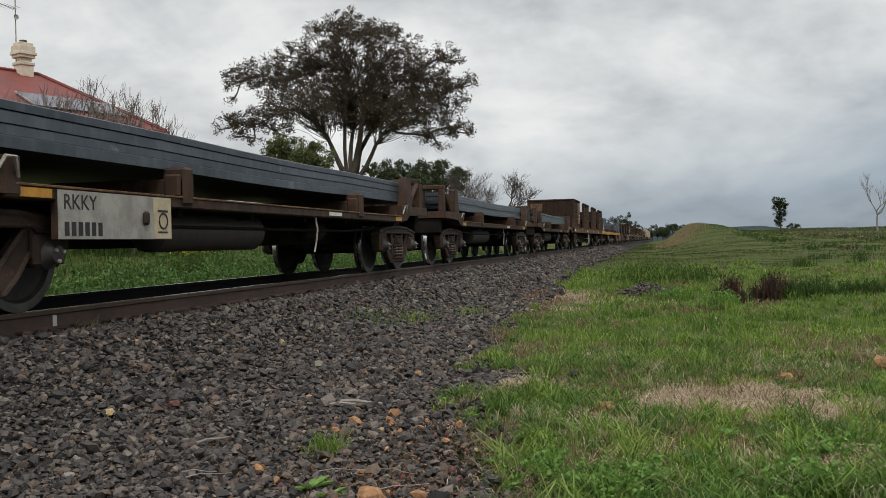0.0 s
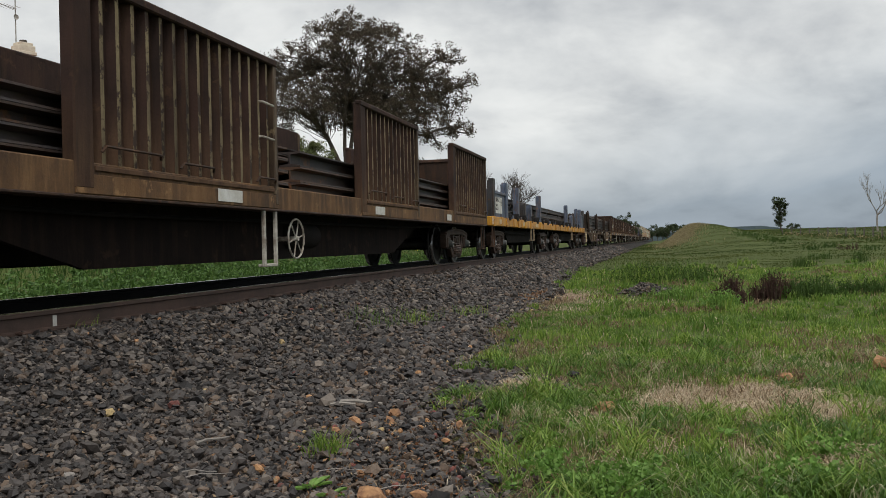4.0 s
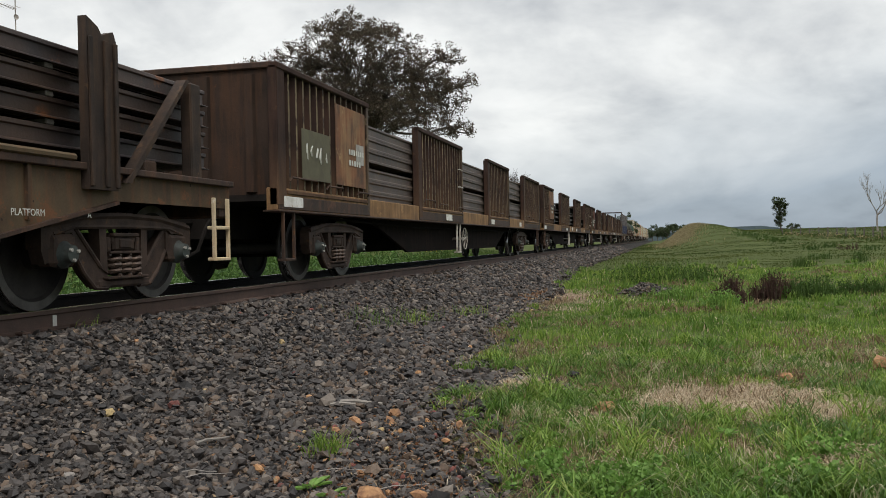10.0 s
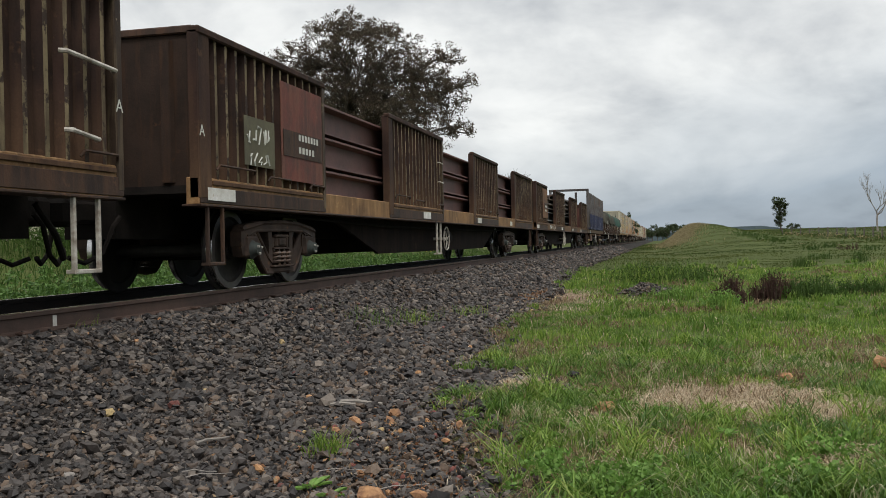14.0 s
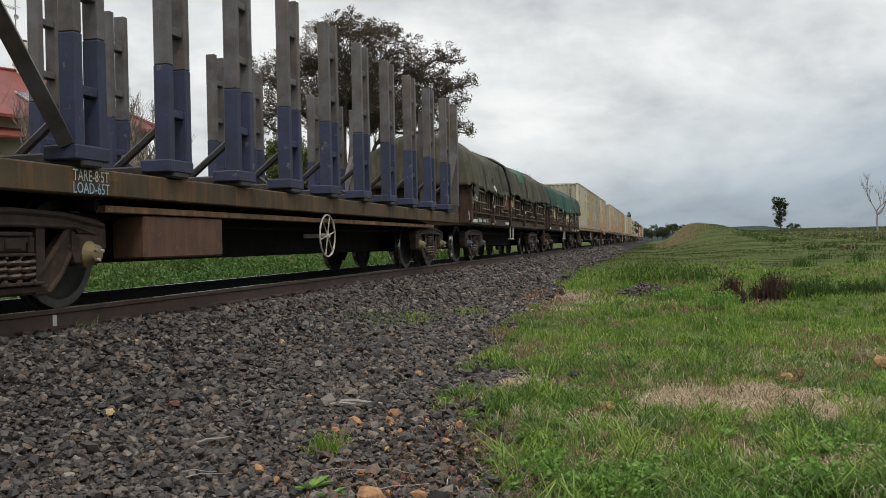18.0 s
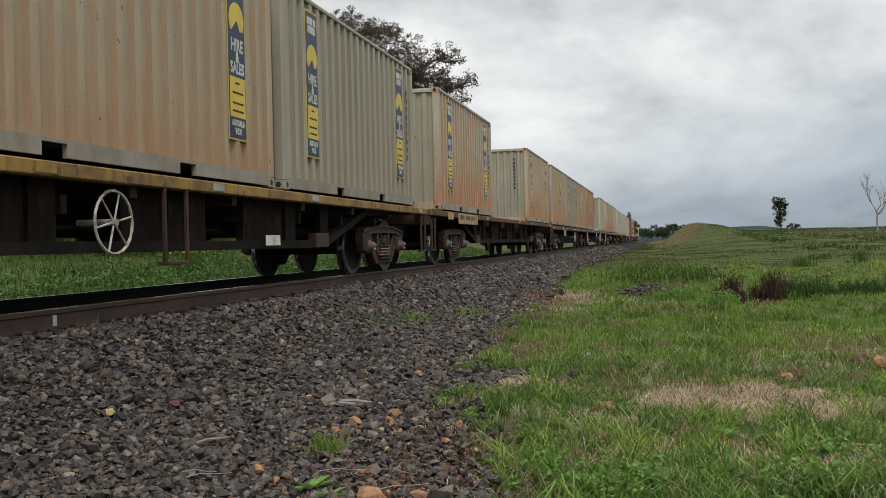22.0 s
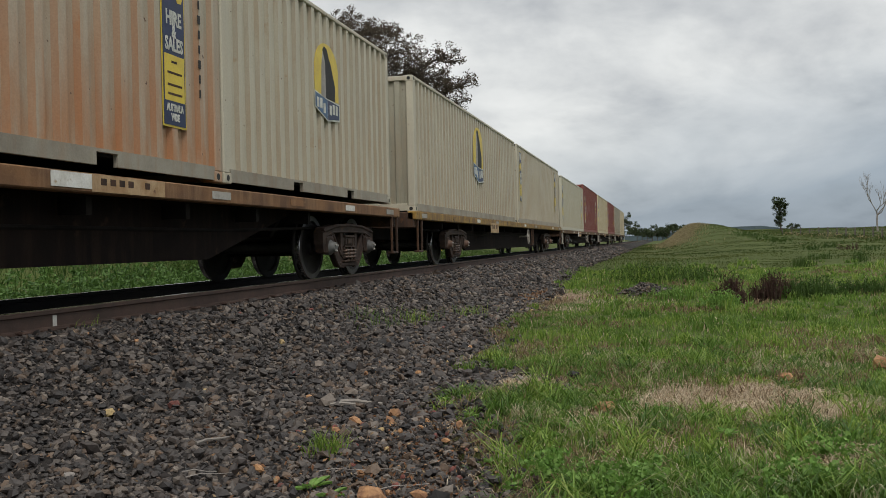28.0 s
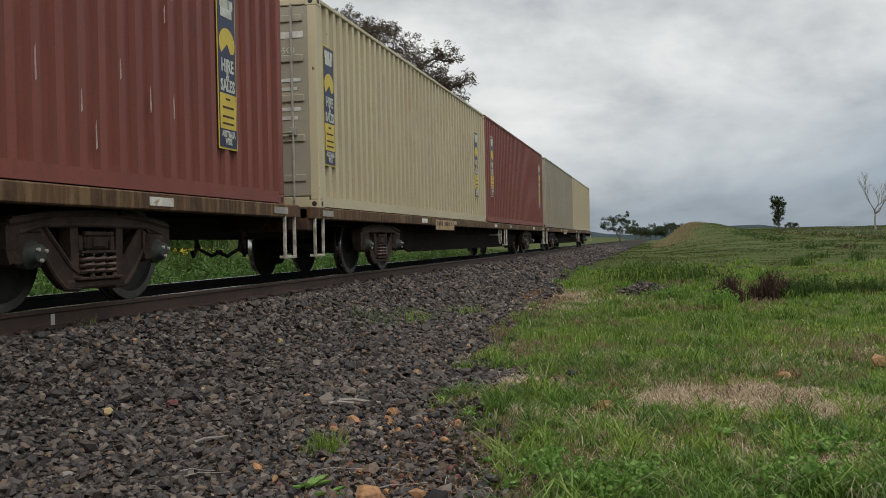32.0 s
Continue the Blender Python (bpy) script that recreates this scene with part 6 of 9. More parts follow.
# open wagons with ribbed sides under roped canvas
def open_wagon(u0, u1, bogies, cap, label, rib_mat, marks):
    w, uc, h = wagon("open_wagon", label, u0, u1, bogies, cap)
    part("underframe", Form().box(-1.2, 1.2, -h, h, 0.9, 1.02, 0.012), BROWN, w)
    part("centre_sill", Form().prism([(-h, 0.62), (-h + 3.4, 0.62), (-h + 4.2, 0.38), (h - 4.2, 0.38), (h - 3.4, 0.62), (h, 0.62), (h, 0.9), (-h, 0.9)], "x", -0.5, 0.5), UNDER, w)
    for s in (1, -1):
        part("side_sill", Form().box(s * 1.2, s * 1.27, -h, h, 0.93, 1.12, 0.01), BROWN, w)
        part("side_wall", Form().box(s * 1.17, s * 1.19, -h, h, 1.1, 2.25), SHEET, w)
        n = int(2 * h / 0.31)
        rm = Form().prism([(-0.03, -0.05), (0.055, -0.026), (0.055, 0.026), (-0.03, 0.05)], "z", 1.14, 2.2).mesh("rib", rib_mat)
        for i in range(n):
            part("rib", rm, None, w, at=pose(s * 1.22, -h + 0.25 + i * (2 * h - 0.5) / (n - 1), 0, 0, 0, 0 if s > 0 else 180))
        part("top_rail", Form().box(s * 1.17, s * 1.29, -h, h, 2.2, 2.3, 0.012), BROWN, w)
    for e in (-1, 1):
        part("end_wall", Form().box(-1.2, 1.2, e * (h - 0.04), e * h, 1.02, 2.3), SHEET, w)
        for x in (-1.15, 1.15):
            part("corner_post", Form().box(x - 0.09, x + 0.12, e * (h - 0.1), e * (h + 0.02), 0.95, 2.3, 0.015), BROWN, w)
    # drop doors in bays: hinge posts, bars, an angle along the foot and latches
    bays = 5
    bw = (2 * h - 0.3) / bays
    for k in range(bays):
        y0 = -h + 0.15 + k * bw
        hp = part("hinge_post", Form().box(1.24, 1.345, y0 - 0.06, y0 + 0.06, 1.0, 2.2, 0.012).box(1.34, 1.36, y0 - 0.075, y0 + 0.075, 1.28, 1.42, 0.01).box(1.34, 1.36, y0 - 0.075, y0 + 0.075, 1.75, 1.89, 0.01), GRIME, w)
        part("foot_angle", Form().box(1.27, 1.325, y0 + 0.1, y0 + bw - 0.12, 1.2, 1.235, 0.006), GRIME, w)
        for z, a, b, r in ((1.78, 0.45, bw * 0.62, 0.03), (1.5, 0.3, bw * 0.66, 0.019), (1.34, bw * 0.55, bw - 0.35, 0.022), (1.9, bw * 0.68, bw - 0.2, 0.02)):
            part("door_bar", Form().tube([(1.275, y0 + a - 0.02, z), (1.315, y0 + a, z), (1.315, y0 + b, z - 0.01), (1.275, y0 + b + 0.02, z - 0.01)], r, 7), PALEBAR, w)
        if k in (1, 3):
            part("latch", Form().prism([(y0 - 0.05, 1.98), (y0 + 0.06, 2.02), (y0 + 0.42, 1.9), (y0 + 0.42, 1.83), (y0, 1.93)], "x", 1.35, 1.362), WHITE, w, "white painted door latch")
        part("latch_plate", Form().box(1.345, 1.356, y0 - 0.07, y0 + 0.08, 1.33, 1.47, 0.004), WHITE if k % 2 else PALEBAR, hp)
        part("lug", Form().box(1.27, 1.3, y0 + 0.02, y0 + 0.2, 0.95, 1.06, 0.008), CREAMB if k % 3 == 1 else GRIME, w)
    part("floor", Form().box(-1.19, 1.19, -h + 0.04, h - 0.04, 1.02, 1.08), UNDER, w)
    part("load_boards", Form().prism([(-1.12, 1.3), (1.12, 1.3), (1.1, 2.25), (0.3, 2.72), (-0.3, 2.72), (-1.1, 2.25)], "y", -h + 0.15, h - 0.15), POSTWOOD, w)
    steps(w, -h + 5.9 + 0.6, 0.93, 0.55, 1.26, 0.55, HANDRAIL)
    steps(w, h - 0.25, 0.93, 0.33, 1.24, 0.3, GRIME)
    pipes(w, 2 * h, 0.9, 0.72)
    for y0, y1, z0, z1, m in marks:
        plate(w, -h + y0, -h + y1, z0, z1, 1.283, m)
    return w, uc, h


def canvas(uc, h, mat, seed, label, patch=None, drop=1.9, over=0.25, ridge=3.0, ends=(True, True), grow=0.0):
    """A sheet of canvas over the load, with folds, sagging edges and lashings."""
    rnd = np.random.RandomState(seed)
    nxs, fold = 48, 9
    rows = [(-h - 0.05, (fold - i) / fold, -1) for i in range(fold)] if ends[0] else []
    rows += [(y, 0.0, 1) for y in np.linspace(-h - 0.05, h + 0.05, int(20 * h))]
    rows += [(h + 0.05, (i + 1) / fold, 1) for i in range(fold)] if ends[1] else []
    ny = len(rows)
    s = np.linspace(-1, 1, nxs)
    ph = rnd.uniform(0, 6, 12)
    v = np.zeros((ny, nxs, 3))
    # beyond an end the sheet folds down over the end wall
    for i, (y, q_end, way) in enumerate(rows):
        pull = (y + h) / (2 * h) * 6 + 0.3 * math.sin(y * 0.8 + ph[0])
        sway = abs(pull - round(pull))
        low = drop + 0.05 * sway ** 1.1 - 0.02 + 0.07 * math.sin(y * 0.55 + ph[1]) + 0.012 * math.sin(y * 9.1 + ph[2])
        crease = max(0.0, 1 - 9 * abs((y * 0.62 + ph[3]) % 1.0 - 0.5)) + 0.7 * max(0.0, 1 - 12 * abs((y * 1.37 + ph[4]) % 1.0 - 0.5))
        top = ridge - 0.08 + 0.05 * math.sin(y * 0.9 + ph[3]) + 0.035 * math.sin(y * 2.2 + ph[4])
        side_top = min(2.66 + 0.04 * math.sin(y * 1.7 + ph[5]), top - 0.12)
        for j, t in enumerate(s):
            a = abs(t)
            if a < 0.55:
                q = a / 0.55
                x, z = (1.2 + grow) * q, grow + top - (top - side_top) * q ** 2.2
            else:
                q = (a - 0.55) / 0.45
                x, z = 1.2 + grow + 0.15 * q ** 0.6, grow * (1 - q) + side_top - (side_top - low) * q
                x += 0.03 * q * (abs(math.sin(y * 2.3 + 1.4 * q + ph[6])) * 1.6 - 1 + 0.5 * abs(math.sin(y * 5.1 - 2.2 * q + ph[7]))) + 0.035 * crease * q
                x += 0.03 * max(0.0, 1 - 7 * abs(((y * 0.55 + q * 0.5 + ph[8]) % 1.0) - 0.5))
                # sharp folds that run down and fan out from the lashings
                for c in range(3):
                    fo = abs(((y * (0.43 + 0.21 * c) + (0.12 - 0.16 * c) * q + ph[c]) % 1.0) - 0.5)
                    x += 0.026 * min(1.0, q * 2.5) * max(0.0, 1 - fo * (14 + 5 * c))
            z += 0.014 * math.sin(y * 9 + 6 * t + ph[9]) + 0.012 * math.sin(y * 4.1 - 9 * t + ph[10])
            z -= 0.018 * abs(math.sin(y * 1.31 + ph[11])) ** 9
            yy = y
            if q_end > 0:
                z = z - q_end * max(z - low + 0.04, 0.0)
                yy = y + way * (over * 0.35 * q_end ** 0.5 + 0.03 * math.sin(8 * t + ph[6]) * q_end)
            v[i, j] = (math.copysign(x, t) if a > 1e-6 else 0.0, yy, z)
    flat = v.reshape(-1, 3)
    ii = (np.arange(ny - 1)[:, None] * nxs + np.arange(nxs - 1)[None]).ravel()
    f = np.stack([ii, ii + 1, ii + nxs + 1, ii + nxs], 1)
    me = cloud_mesh("tarpaulin", flat, f, mat)
    me.polygons.foreach_set("use_smooth", [True] * len(me.polygons))
    ob = tagged(new("tarpaulin", me), label, "tarpaulin", "tarpaulins on the open wagons")
    so = ob.modifiers.new("thickness", "SOLIDIFY")
    so.thickness = 0.012
    movers.append((ob, uc, 0.0))
    for (p0, p1, q0, q1, m) in patch or ():
        first = fold if ends[0] else 0
        i0, i1 = (max(first, min(ny - 1, first + round((p + h) * 10))) for p in (p0, p1))
        j0, j1 = int(q0 * nxs), int(q1 * nxs)
        pv = v[i0:i1 + 1, j0:j1 + 1].copy()
        pv[..., 2] += 0.012
        pv[..., 0] += 0.014
        a, b = pv.shape[:2]
        ii = (np.arange(a - 1)[:, None] * b + np.arange(b - 1)[None]).ravel()
        pm = cloud_mesh("patch", pv.reshape(-1, 3), np.stack([ii, ii + 1, ii + b + 1, ii + b], 1), m)
        pm.polygons.foreach_set("use_smooth", [True] * len(pm.polygons))
        part("patch", pm, None, ob, "sewn-on canvas patch")
    lash = max(3, round(h))
    for k in range(lash):
        y = -h + 0.9 + k * (2 * h - 1.7) / (lash - 1)
        part("lashing", Form().tube([(1.38, y, drop + 0.08), (1.36, y - 0.1, 1.6), (1.35, y - 0.15, 1.52)], 0.0055, 5), ROPE, ob, "pale lashing rope")
        part("lashing_tail", Form().tube([(1.35, y - 0.15, 1.52), (1.34, y - 0.3, 1.2), (1.32, y - 0.42, 1.06)], 0.006, 5), GRIME, ob)
    return ob


ROPE = stuff_mat("pale_rope", (0.5, 0.47, 0.4), (0.3, 0.27, 0.22), 0.8)
TARPPATCH = stuff_mat("faded_green_canvas", (0.03, 0.12, 0.075), (0.045, 0.085, 0.055), 0.85, 0.0, 2.0, streak=0.3, wear=(0.1, 0.11, 0.075), wear_at=0.62, fine=25, bump=0.3)
TARPDARK = stuff_mat("dark_olive_canvas", (0.05, 0.047, 0.034), (0.034, 0.033, 0.026), 0.9, 0.0, 1.5, streak=0.35, wear=(0.09, 0.085, 0.06), wear_at=0.68, fine=25, bump=0.3)
TARPG2 = stuff_mat("dark_green_canvas", (0.014, 0.046, 0.034), (0.012, 0.03, 0.025), 0.85, 0.0, 1.5, streak=0.35, wear=(0.03, 0.08, 0.055), wear_at=0.68, fine=25, bump=0.3)
SEAM = stuff_mat("brown_canvas_seam", (0.075, 0.05, 0.035), (0.04, 0.04, 0.03), 0.9)
W13 = open_wagon(252.45, 267.2, (254.05, 264.9), stuff_mat("blue_axle_cap", (0.05, 0.075, 0.11), (0.04, 0.045, 0.055), 0.6),
                 "maroon-brown open wagon with ribbed sides under olive canvas", BROWN2,
                 ((0.25, 1.0, 0.98, 1.06, WHITE), (3.1, 3.5, 1.0, 1.08, PLATE), (5.2, 5.75, 0.99, 1.06, WHITE)))
first_sheet = canvas(255.33, 2.92, TARP, 3, "dark olive canvas sheet with a torn corner flap",
                     [(1.9, 2.9, 0.62, 0.8, TARPPATCH), (-1.0, -0.88, 0.1, 0.97, TARPDARK), (0.9, 1.0, 0.1, 0.97, TARPDARK), (1.3, 2.6, 0.78, 0.95, TARPDARK)], 1.86, 0.28, 3.2, (True, False))
part("corner_flap", Form().prism([(-2.78, 1.72), (-2.5, 1.95), (-2.03, 1.86), (-2.2, 1.56), (-2.5, 1.64)], "x", 1.385, 1.392), TARPDARK, first_sheet, "torn dark corner of canvas hanging down")
canvas(262.62, 4.72, TARP, 5, "faded olive canvas sheet with green patches roped over a load",
       [(-2.75, -1.45, 0.62, 0.84, TARPPATCH), (-4.7, -4.1, 0.52, 0.98, TARPDARK), (-1.2, -1.1, 0.1, 0.97, TARPDARK), (0.6, 0.72, 0.1, 0.97, TARPDARK), (2.3, 2.42, 0.1, 0.97, TARPDARK), (3.4, 4.4, 0.6, 0.9, TARPDARK)],
       1.9, 0.28, 3.17, (False, True), 0.03)
pn = plate(W13[0], 257.3 - W13[1], 259.5 - W13[1], 1.42, 1.97, 1.285, REDPANEL, "plain maroon door panel", "door_panel")
words("RAIL", 0.36, stuff_mat("cream_chalk", (0.75, 0.72, 0.5), (0.6, 0.58, 0.4), 0.8, bump=0), pn, Matrix.Translation((1.297, 258.74 - W13[1], 1.66)) @ SIDE, squeeze=0.95)
part("drip_mark", Form().prism([(257.45 - W13[1], 1.96), (257.85 - W13[1], 1.96), (257.62 - W13[1], 1.5)], "x", 1.291, 1.294), DECKTAN, pn)
poster = plate(W13[0], 253.1 - W13[1], 253.5 - W13[1], 1.48, 1.88, 1.29, WHITE, "peeling white notice", "notice")
notice_ring = Form()
ring(notice_ring, (1.298, 253.32 - W13[1], 1.62), 0.085, 0.009, 14)
part("ring_mark", notice_ring, GRIME, poster)
plate(W13[0], 252.74 - W13[1], 253.09 - W13[1], 1.46, 1.6, 1.288, CREAMB, "cream paint patch", "paint_patch")
part("paint_patch", Form().prism([(252.46 - W13[1], 1.25), (252.55 - W13[1], 1.22), (252.56 - W13[1], 1.0), (252.5 - W13[1], 1.04), (252.47 - W13[1], 1.12)], "x", 1.272, 1.276), WHITE, W13[0], "flaking white paint")
rk = random.Random(8)
for k in range(9):
    y = 253.7 + 0.145 * k - W13[1]
    if k not in (3, 7):
        part("stencil_mark", Form().box(1.273, 1.276, y, y + 0.1, 0.99 + rk.uniform(0, 0.03), 1.08 + rk.uniform(-0.02, 0.02)), LETTERW, W13[0])
W14 = open_wagon(268.1, 282.45, (269.35, 280.2), CAP, "brown open wagon with ribbed sides under green canvas", stuff_mat("brown_green_ribs", (0.13, 0.095, 0.066), (0.07, 0.06, 0.045), 0.8, streak=0.5, wear=(0.07, 0.12, 0.08)),
                 ((0.4, 0.9, 0.99, 1.07, WHITE), (2.0, 2.6, 1.45, 1.95, CREAMB), (7.3, 8.7, 1.45, 1.8, CREAMB), (7.3, 7.65, 1.2, 1.45, CREAMB), (13.3, 13.9, 0.98, 1.05, WHITE), (4.4, 5.0, 0.95, 1.1, CREAMB)))
canvas(W14[1], W14[2], TARPGREEN, 7, "green canvas sheet with brown ends roped over a load", [(5.6, 7.15, 0.52, 0.99, TARPDARK), (-7.0, -4.9, 0.5, 0.99, TARPG2), (-2.9, -2.75, 0.05, 0.97, TARPG2), (0.4, 0.55, 0.05, 0.97, TARPG2), (3.1, 3.2, 0.05, 0.97, SEAM), (4.6, 4.7, 0.05, 0.97, SEAM), (-1.6, -0.4, 0.8, 0.94, TARPG2)], 1.88, 0.25, 3.16)
bd = plate(W14[0], -W14[2] + 7.75, -W14[2] + 8.45, 1.36, 1.56, 1.29, GRIME, "dark number plate with pale marks", "number_plate")
for k in range(6):
    part("code_mark", Form().box(1.297, 1.3, -W14[2] + 7.82 + 0.1 * k, -W14[2] + 7.88 + 0.1 * k, 1.42, 1.51), LETTERW, bd)
for tx, y in (("BENT", 278.75), ("DOOR", 280.15)):
    words(tx, 0.21, LIME, W14[0], Matrix.Translation((1.285, y - W14[1], 1.0)) @ SIDE)


# container flats
def skeletal_flat(u0, u1, bogies, cap, sill, label, wheel_at=None, boards=()):
    w, uc, h = wagon("container_wagon", label, u0, u1, bogies, cap)
    for s in (1, -1):
        part("side_sill", Form().box(s * 1.10, s * 1.25, -h, h, 1.05, 1.17, 0.012), sill, w)
        lo = -h + 5.2
        pr = [(-h + 0.3, 1.05), (-h + 3.4, 0.95), (lo, 0.46), (-lo, 0.46), (h - 3.4, 0.95), (h - 0.3, 1.05)]
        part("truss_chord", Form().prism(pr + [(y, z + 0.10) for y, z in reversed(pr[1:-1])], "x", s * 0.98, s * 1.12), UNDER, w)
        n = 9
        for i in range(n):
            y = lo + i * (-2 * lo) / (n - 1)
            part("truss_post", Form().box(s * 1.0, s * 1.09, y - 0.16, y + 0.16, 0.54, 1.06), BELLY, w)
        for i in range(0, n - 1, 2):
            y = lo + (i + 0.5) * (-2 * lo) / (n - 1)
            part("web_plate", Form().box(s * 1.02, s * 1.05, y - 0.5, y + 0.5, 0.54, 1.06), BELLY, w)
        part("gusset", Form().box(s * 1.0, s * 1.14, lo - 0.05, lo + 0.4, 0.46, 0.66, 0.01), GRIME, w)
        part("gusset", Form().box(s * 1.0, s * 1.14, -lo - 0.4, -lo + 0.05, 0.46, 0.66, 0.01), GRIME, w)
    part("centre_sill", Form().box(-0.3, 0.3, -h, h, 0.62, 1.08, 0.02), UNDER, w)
    for i in range(11):
        y = -h + 0.12 + i * (2 * h - 0.24) / 10
        part("cross_bearer", Form().box(-1.12, 1.12, y - 0.06, y + 0.06, 0.95, 1.15), GRIME, w)
    for e in (-1, 1):
        part("headstock", Form().box(-1.2, 1.2, e * h, e * (h - 0.22), 0.85, 1.16, 0.02), GRIME, w)
        steps(w, e * (h - 0.28), 1.0, 0.33, 1.24, 0.28, GRIME)
    if wheel_at is not None:
        brake_wheel(w, wheel_at - uc, 0.72, 1.2, r=0.27)
        steps(w, wheel_at + 0.95 - uc, 1.05, 0.33, 1.24, 0.4, GRIME)
    for a, b, z0, z1, m in boards:
        bd = plate(w, a - uc, b - uc, z0, z1, 1.253, m)
        if m is WORN and b - a > 0.9:
            for k in range(int((b - a) / 0.13) - 2):
                if k % 5 != 4:
                    part("worn_mark", Form().box(1.259, 1.2605, a - uc + 0.12 + k * 0.13, a - uc + 0.2 + k * 0.13, z0 + (z1 - z0) * 0.42, z0 + (z1 - z0) * 0.82), GRIME, bd)
    for i in range(8):
        y = -h + 0.5 + i * (2 * h - 1.0) / 7
        plate(w, y - 0.12, y + 0.12, 1.075, 1.15, 1.252, PLATE if i % 3 else sill)
    pipes(w, 2 * h, 0.85, 0.68)
    return w


def belly_flat(u0, u1, bogies, cap, sill, label, deep=0.3, top=1.1, boards=(), wheel_at=None, star=False, tread=None):
    w, uc, h = wagon("container_wagon", label, u0, u1, bogies, cap)
    for s in (1, -1):
        part("side_sill", Form().box(s * 1.08, s * 1.25, -h, h, top - 0.19, top - 0.03, 0.012), sill, w)
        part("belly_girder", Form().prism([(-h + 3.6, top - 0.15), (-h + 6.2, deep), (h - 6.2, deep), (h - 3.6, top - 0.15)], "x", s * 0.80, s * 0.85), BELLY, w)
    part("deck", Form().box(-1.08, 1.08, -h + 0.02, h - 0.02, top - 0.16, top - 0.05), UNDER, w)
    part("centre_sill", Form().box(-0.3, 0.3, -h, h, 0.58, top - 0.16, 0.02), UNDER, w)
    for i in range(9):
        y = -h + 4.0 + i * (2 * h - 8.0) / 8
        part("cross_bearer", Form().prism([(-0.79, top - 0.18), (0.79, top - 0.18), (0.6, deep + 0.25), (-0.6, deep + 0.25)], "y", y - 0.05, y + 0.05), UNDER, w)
    for e in (-1, 1):
        part("headstock", Form().box(-1.2, 1.2, e * h, e * (h - 0.22), top - 0.35, top - 0.04, 0.02), GRIME, w)
        steps(w, e * (h - 0.3), top - 0.15, 0.32, 1.24, 0.3, tread)
    if wheel_at is not None:
        brake_wheel(w, wheel_at - uc, 0.66, 1.18, r=0.26, spokes=5 if star else 6, star=star)
        steps(w, wheel_at + 0.7 - uc, top - 0.15, 0.34, 1.24, 0.36, tread)
    for a, b, z0, z1, m in boards:
        bd = plate(w, a - uc, b - uc, z0, z1, 1.253, m)
        if m is WORN and b - a > 0.9:
            for k in range(int((b - a) / 0.13) - 2):
                if k % 5 != 4:
                    part("worn_mark", Form().box(1.259, 1.2605, a - uc + 0.12 + k * 0.13, a - uc + 0.2 + k * 0.13, z0 + (z1 - z0) * 0.42, z0 + (z1 - z0) * 0.82), GRIME, bd)
    for i in range(10):
        y = -h + 0.6 + i * (2 * h - 1.2) / 9
        plate(w, y - 0.2, y + 0.2, top - 0.15, top - 0.07, 1.252, (PLATE, sill, WHITE)[i % 3])
        part("twistlock", Form().box(1.06, 1.2, y - 0.08, y + 0.08, top - 0.05, top - 0.02, 0.008), GRIME, w)
    pipes(w, 2 * h, 0.85, 0.68)
    reservoir(w, -1.5, -0.2, 0.42, 0.66, 0.16)
    return w


DARKSILL = stuff_mat("dark_tan_sill", (0.12, 0.066, 0.036), (0.06, 0.037, 0.024), 0.75, 0.0, 2.5, streak=0.4, wear=(0.36, 0.24, 0.12), wear_at=0.66, spec=0.2)
YELSILL = stuff_mat("dull_yellow_sill", (0.36, 0.215, 0.045), (0.17, 0.095, 0.035), 0.65, 0.0, 3.0, streak=0.5, wear=(0.10, 0.06, 0.036), wear_at=0.57)
RUSTSILL = stuff_mat("rust_orange_sill", (0.23, 0.115, 0.05), (0.13, 0.066, 0.034), 0.75, 0.0, 2.5, streak=0.4, wear=(0.34, 0.2, 0.1), wear_at=0.62)
WORN = stuff_mat("flaking_board", (0.5, 0.36, 0.21), (0.36, 0.22, 0.11), 0.8, 0.0, 5.0, streak=0.3, wear=(0.17, 0.09, 0.05), wear_at=0.62)
PINKCAP = stuff_mat("maroon_axle_cap", (0.13, 0.065, 0.065), (0.08, 0.05, 0.05), 0.6)
GREYCAP = stuff_mat("pale_axle_cap", (0.13, 0.13, 0.125), (0.07, 0.065, 0.06), 0.6)
skeletal_flat(282.75, 302.7, (285.2, 300.4), PINKCAP, YELSILL, "brown skeletal container wagon with dull yellow sill", 292.3, ((283.4, 284.3, 1.06, 1.16, WORN), (295.2, 295.6, 0.5, 0.62, WHITE)))
skeletal_flat(302.95, 323.7, (305.93, 321.1), GREYCAP, DARKSILL, "brown skeletal container wagon with an empty middle bay", None, ((305.5, 307.7, 0.92, 1.16, WORN), (304.5, 305.0, 1.0, 1.15, WORN)))
belly_flat(323.9, 342.75, (326.4, 340.5), CAP, DARKSILL, "dark deep-bellied container wagon with a white handbrake wheel", 0.34, 1.17, ((328.6, 329.6, 0.72, 1.0, PLATE),), 335.0, tread=GRIME)
belly_flat(342.95, 362.6, (345.4, 360.0), CAP, DARKSILL, "dark deep-bellied container wagon with empty bays", 0.34, 1.17, ((350.5, 351.5, 0.72, 1.0, PLATE),), 355.2)
belly_flat(364.1, 383.4, (366.95, 381.25), GREYCAP, RUSTSILL, "dark deep-bellied container wagon with tan sill patches", 0.36, 1.14, ((374.05, 374.55, 0.98, 1.1, WHITE), (374.55, 375.65, 0.96, 1.1, WORN)), 371.85, tread=GRIME)
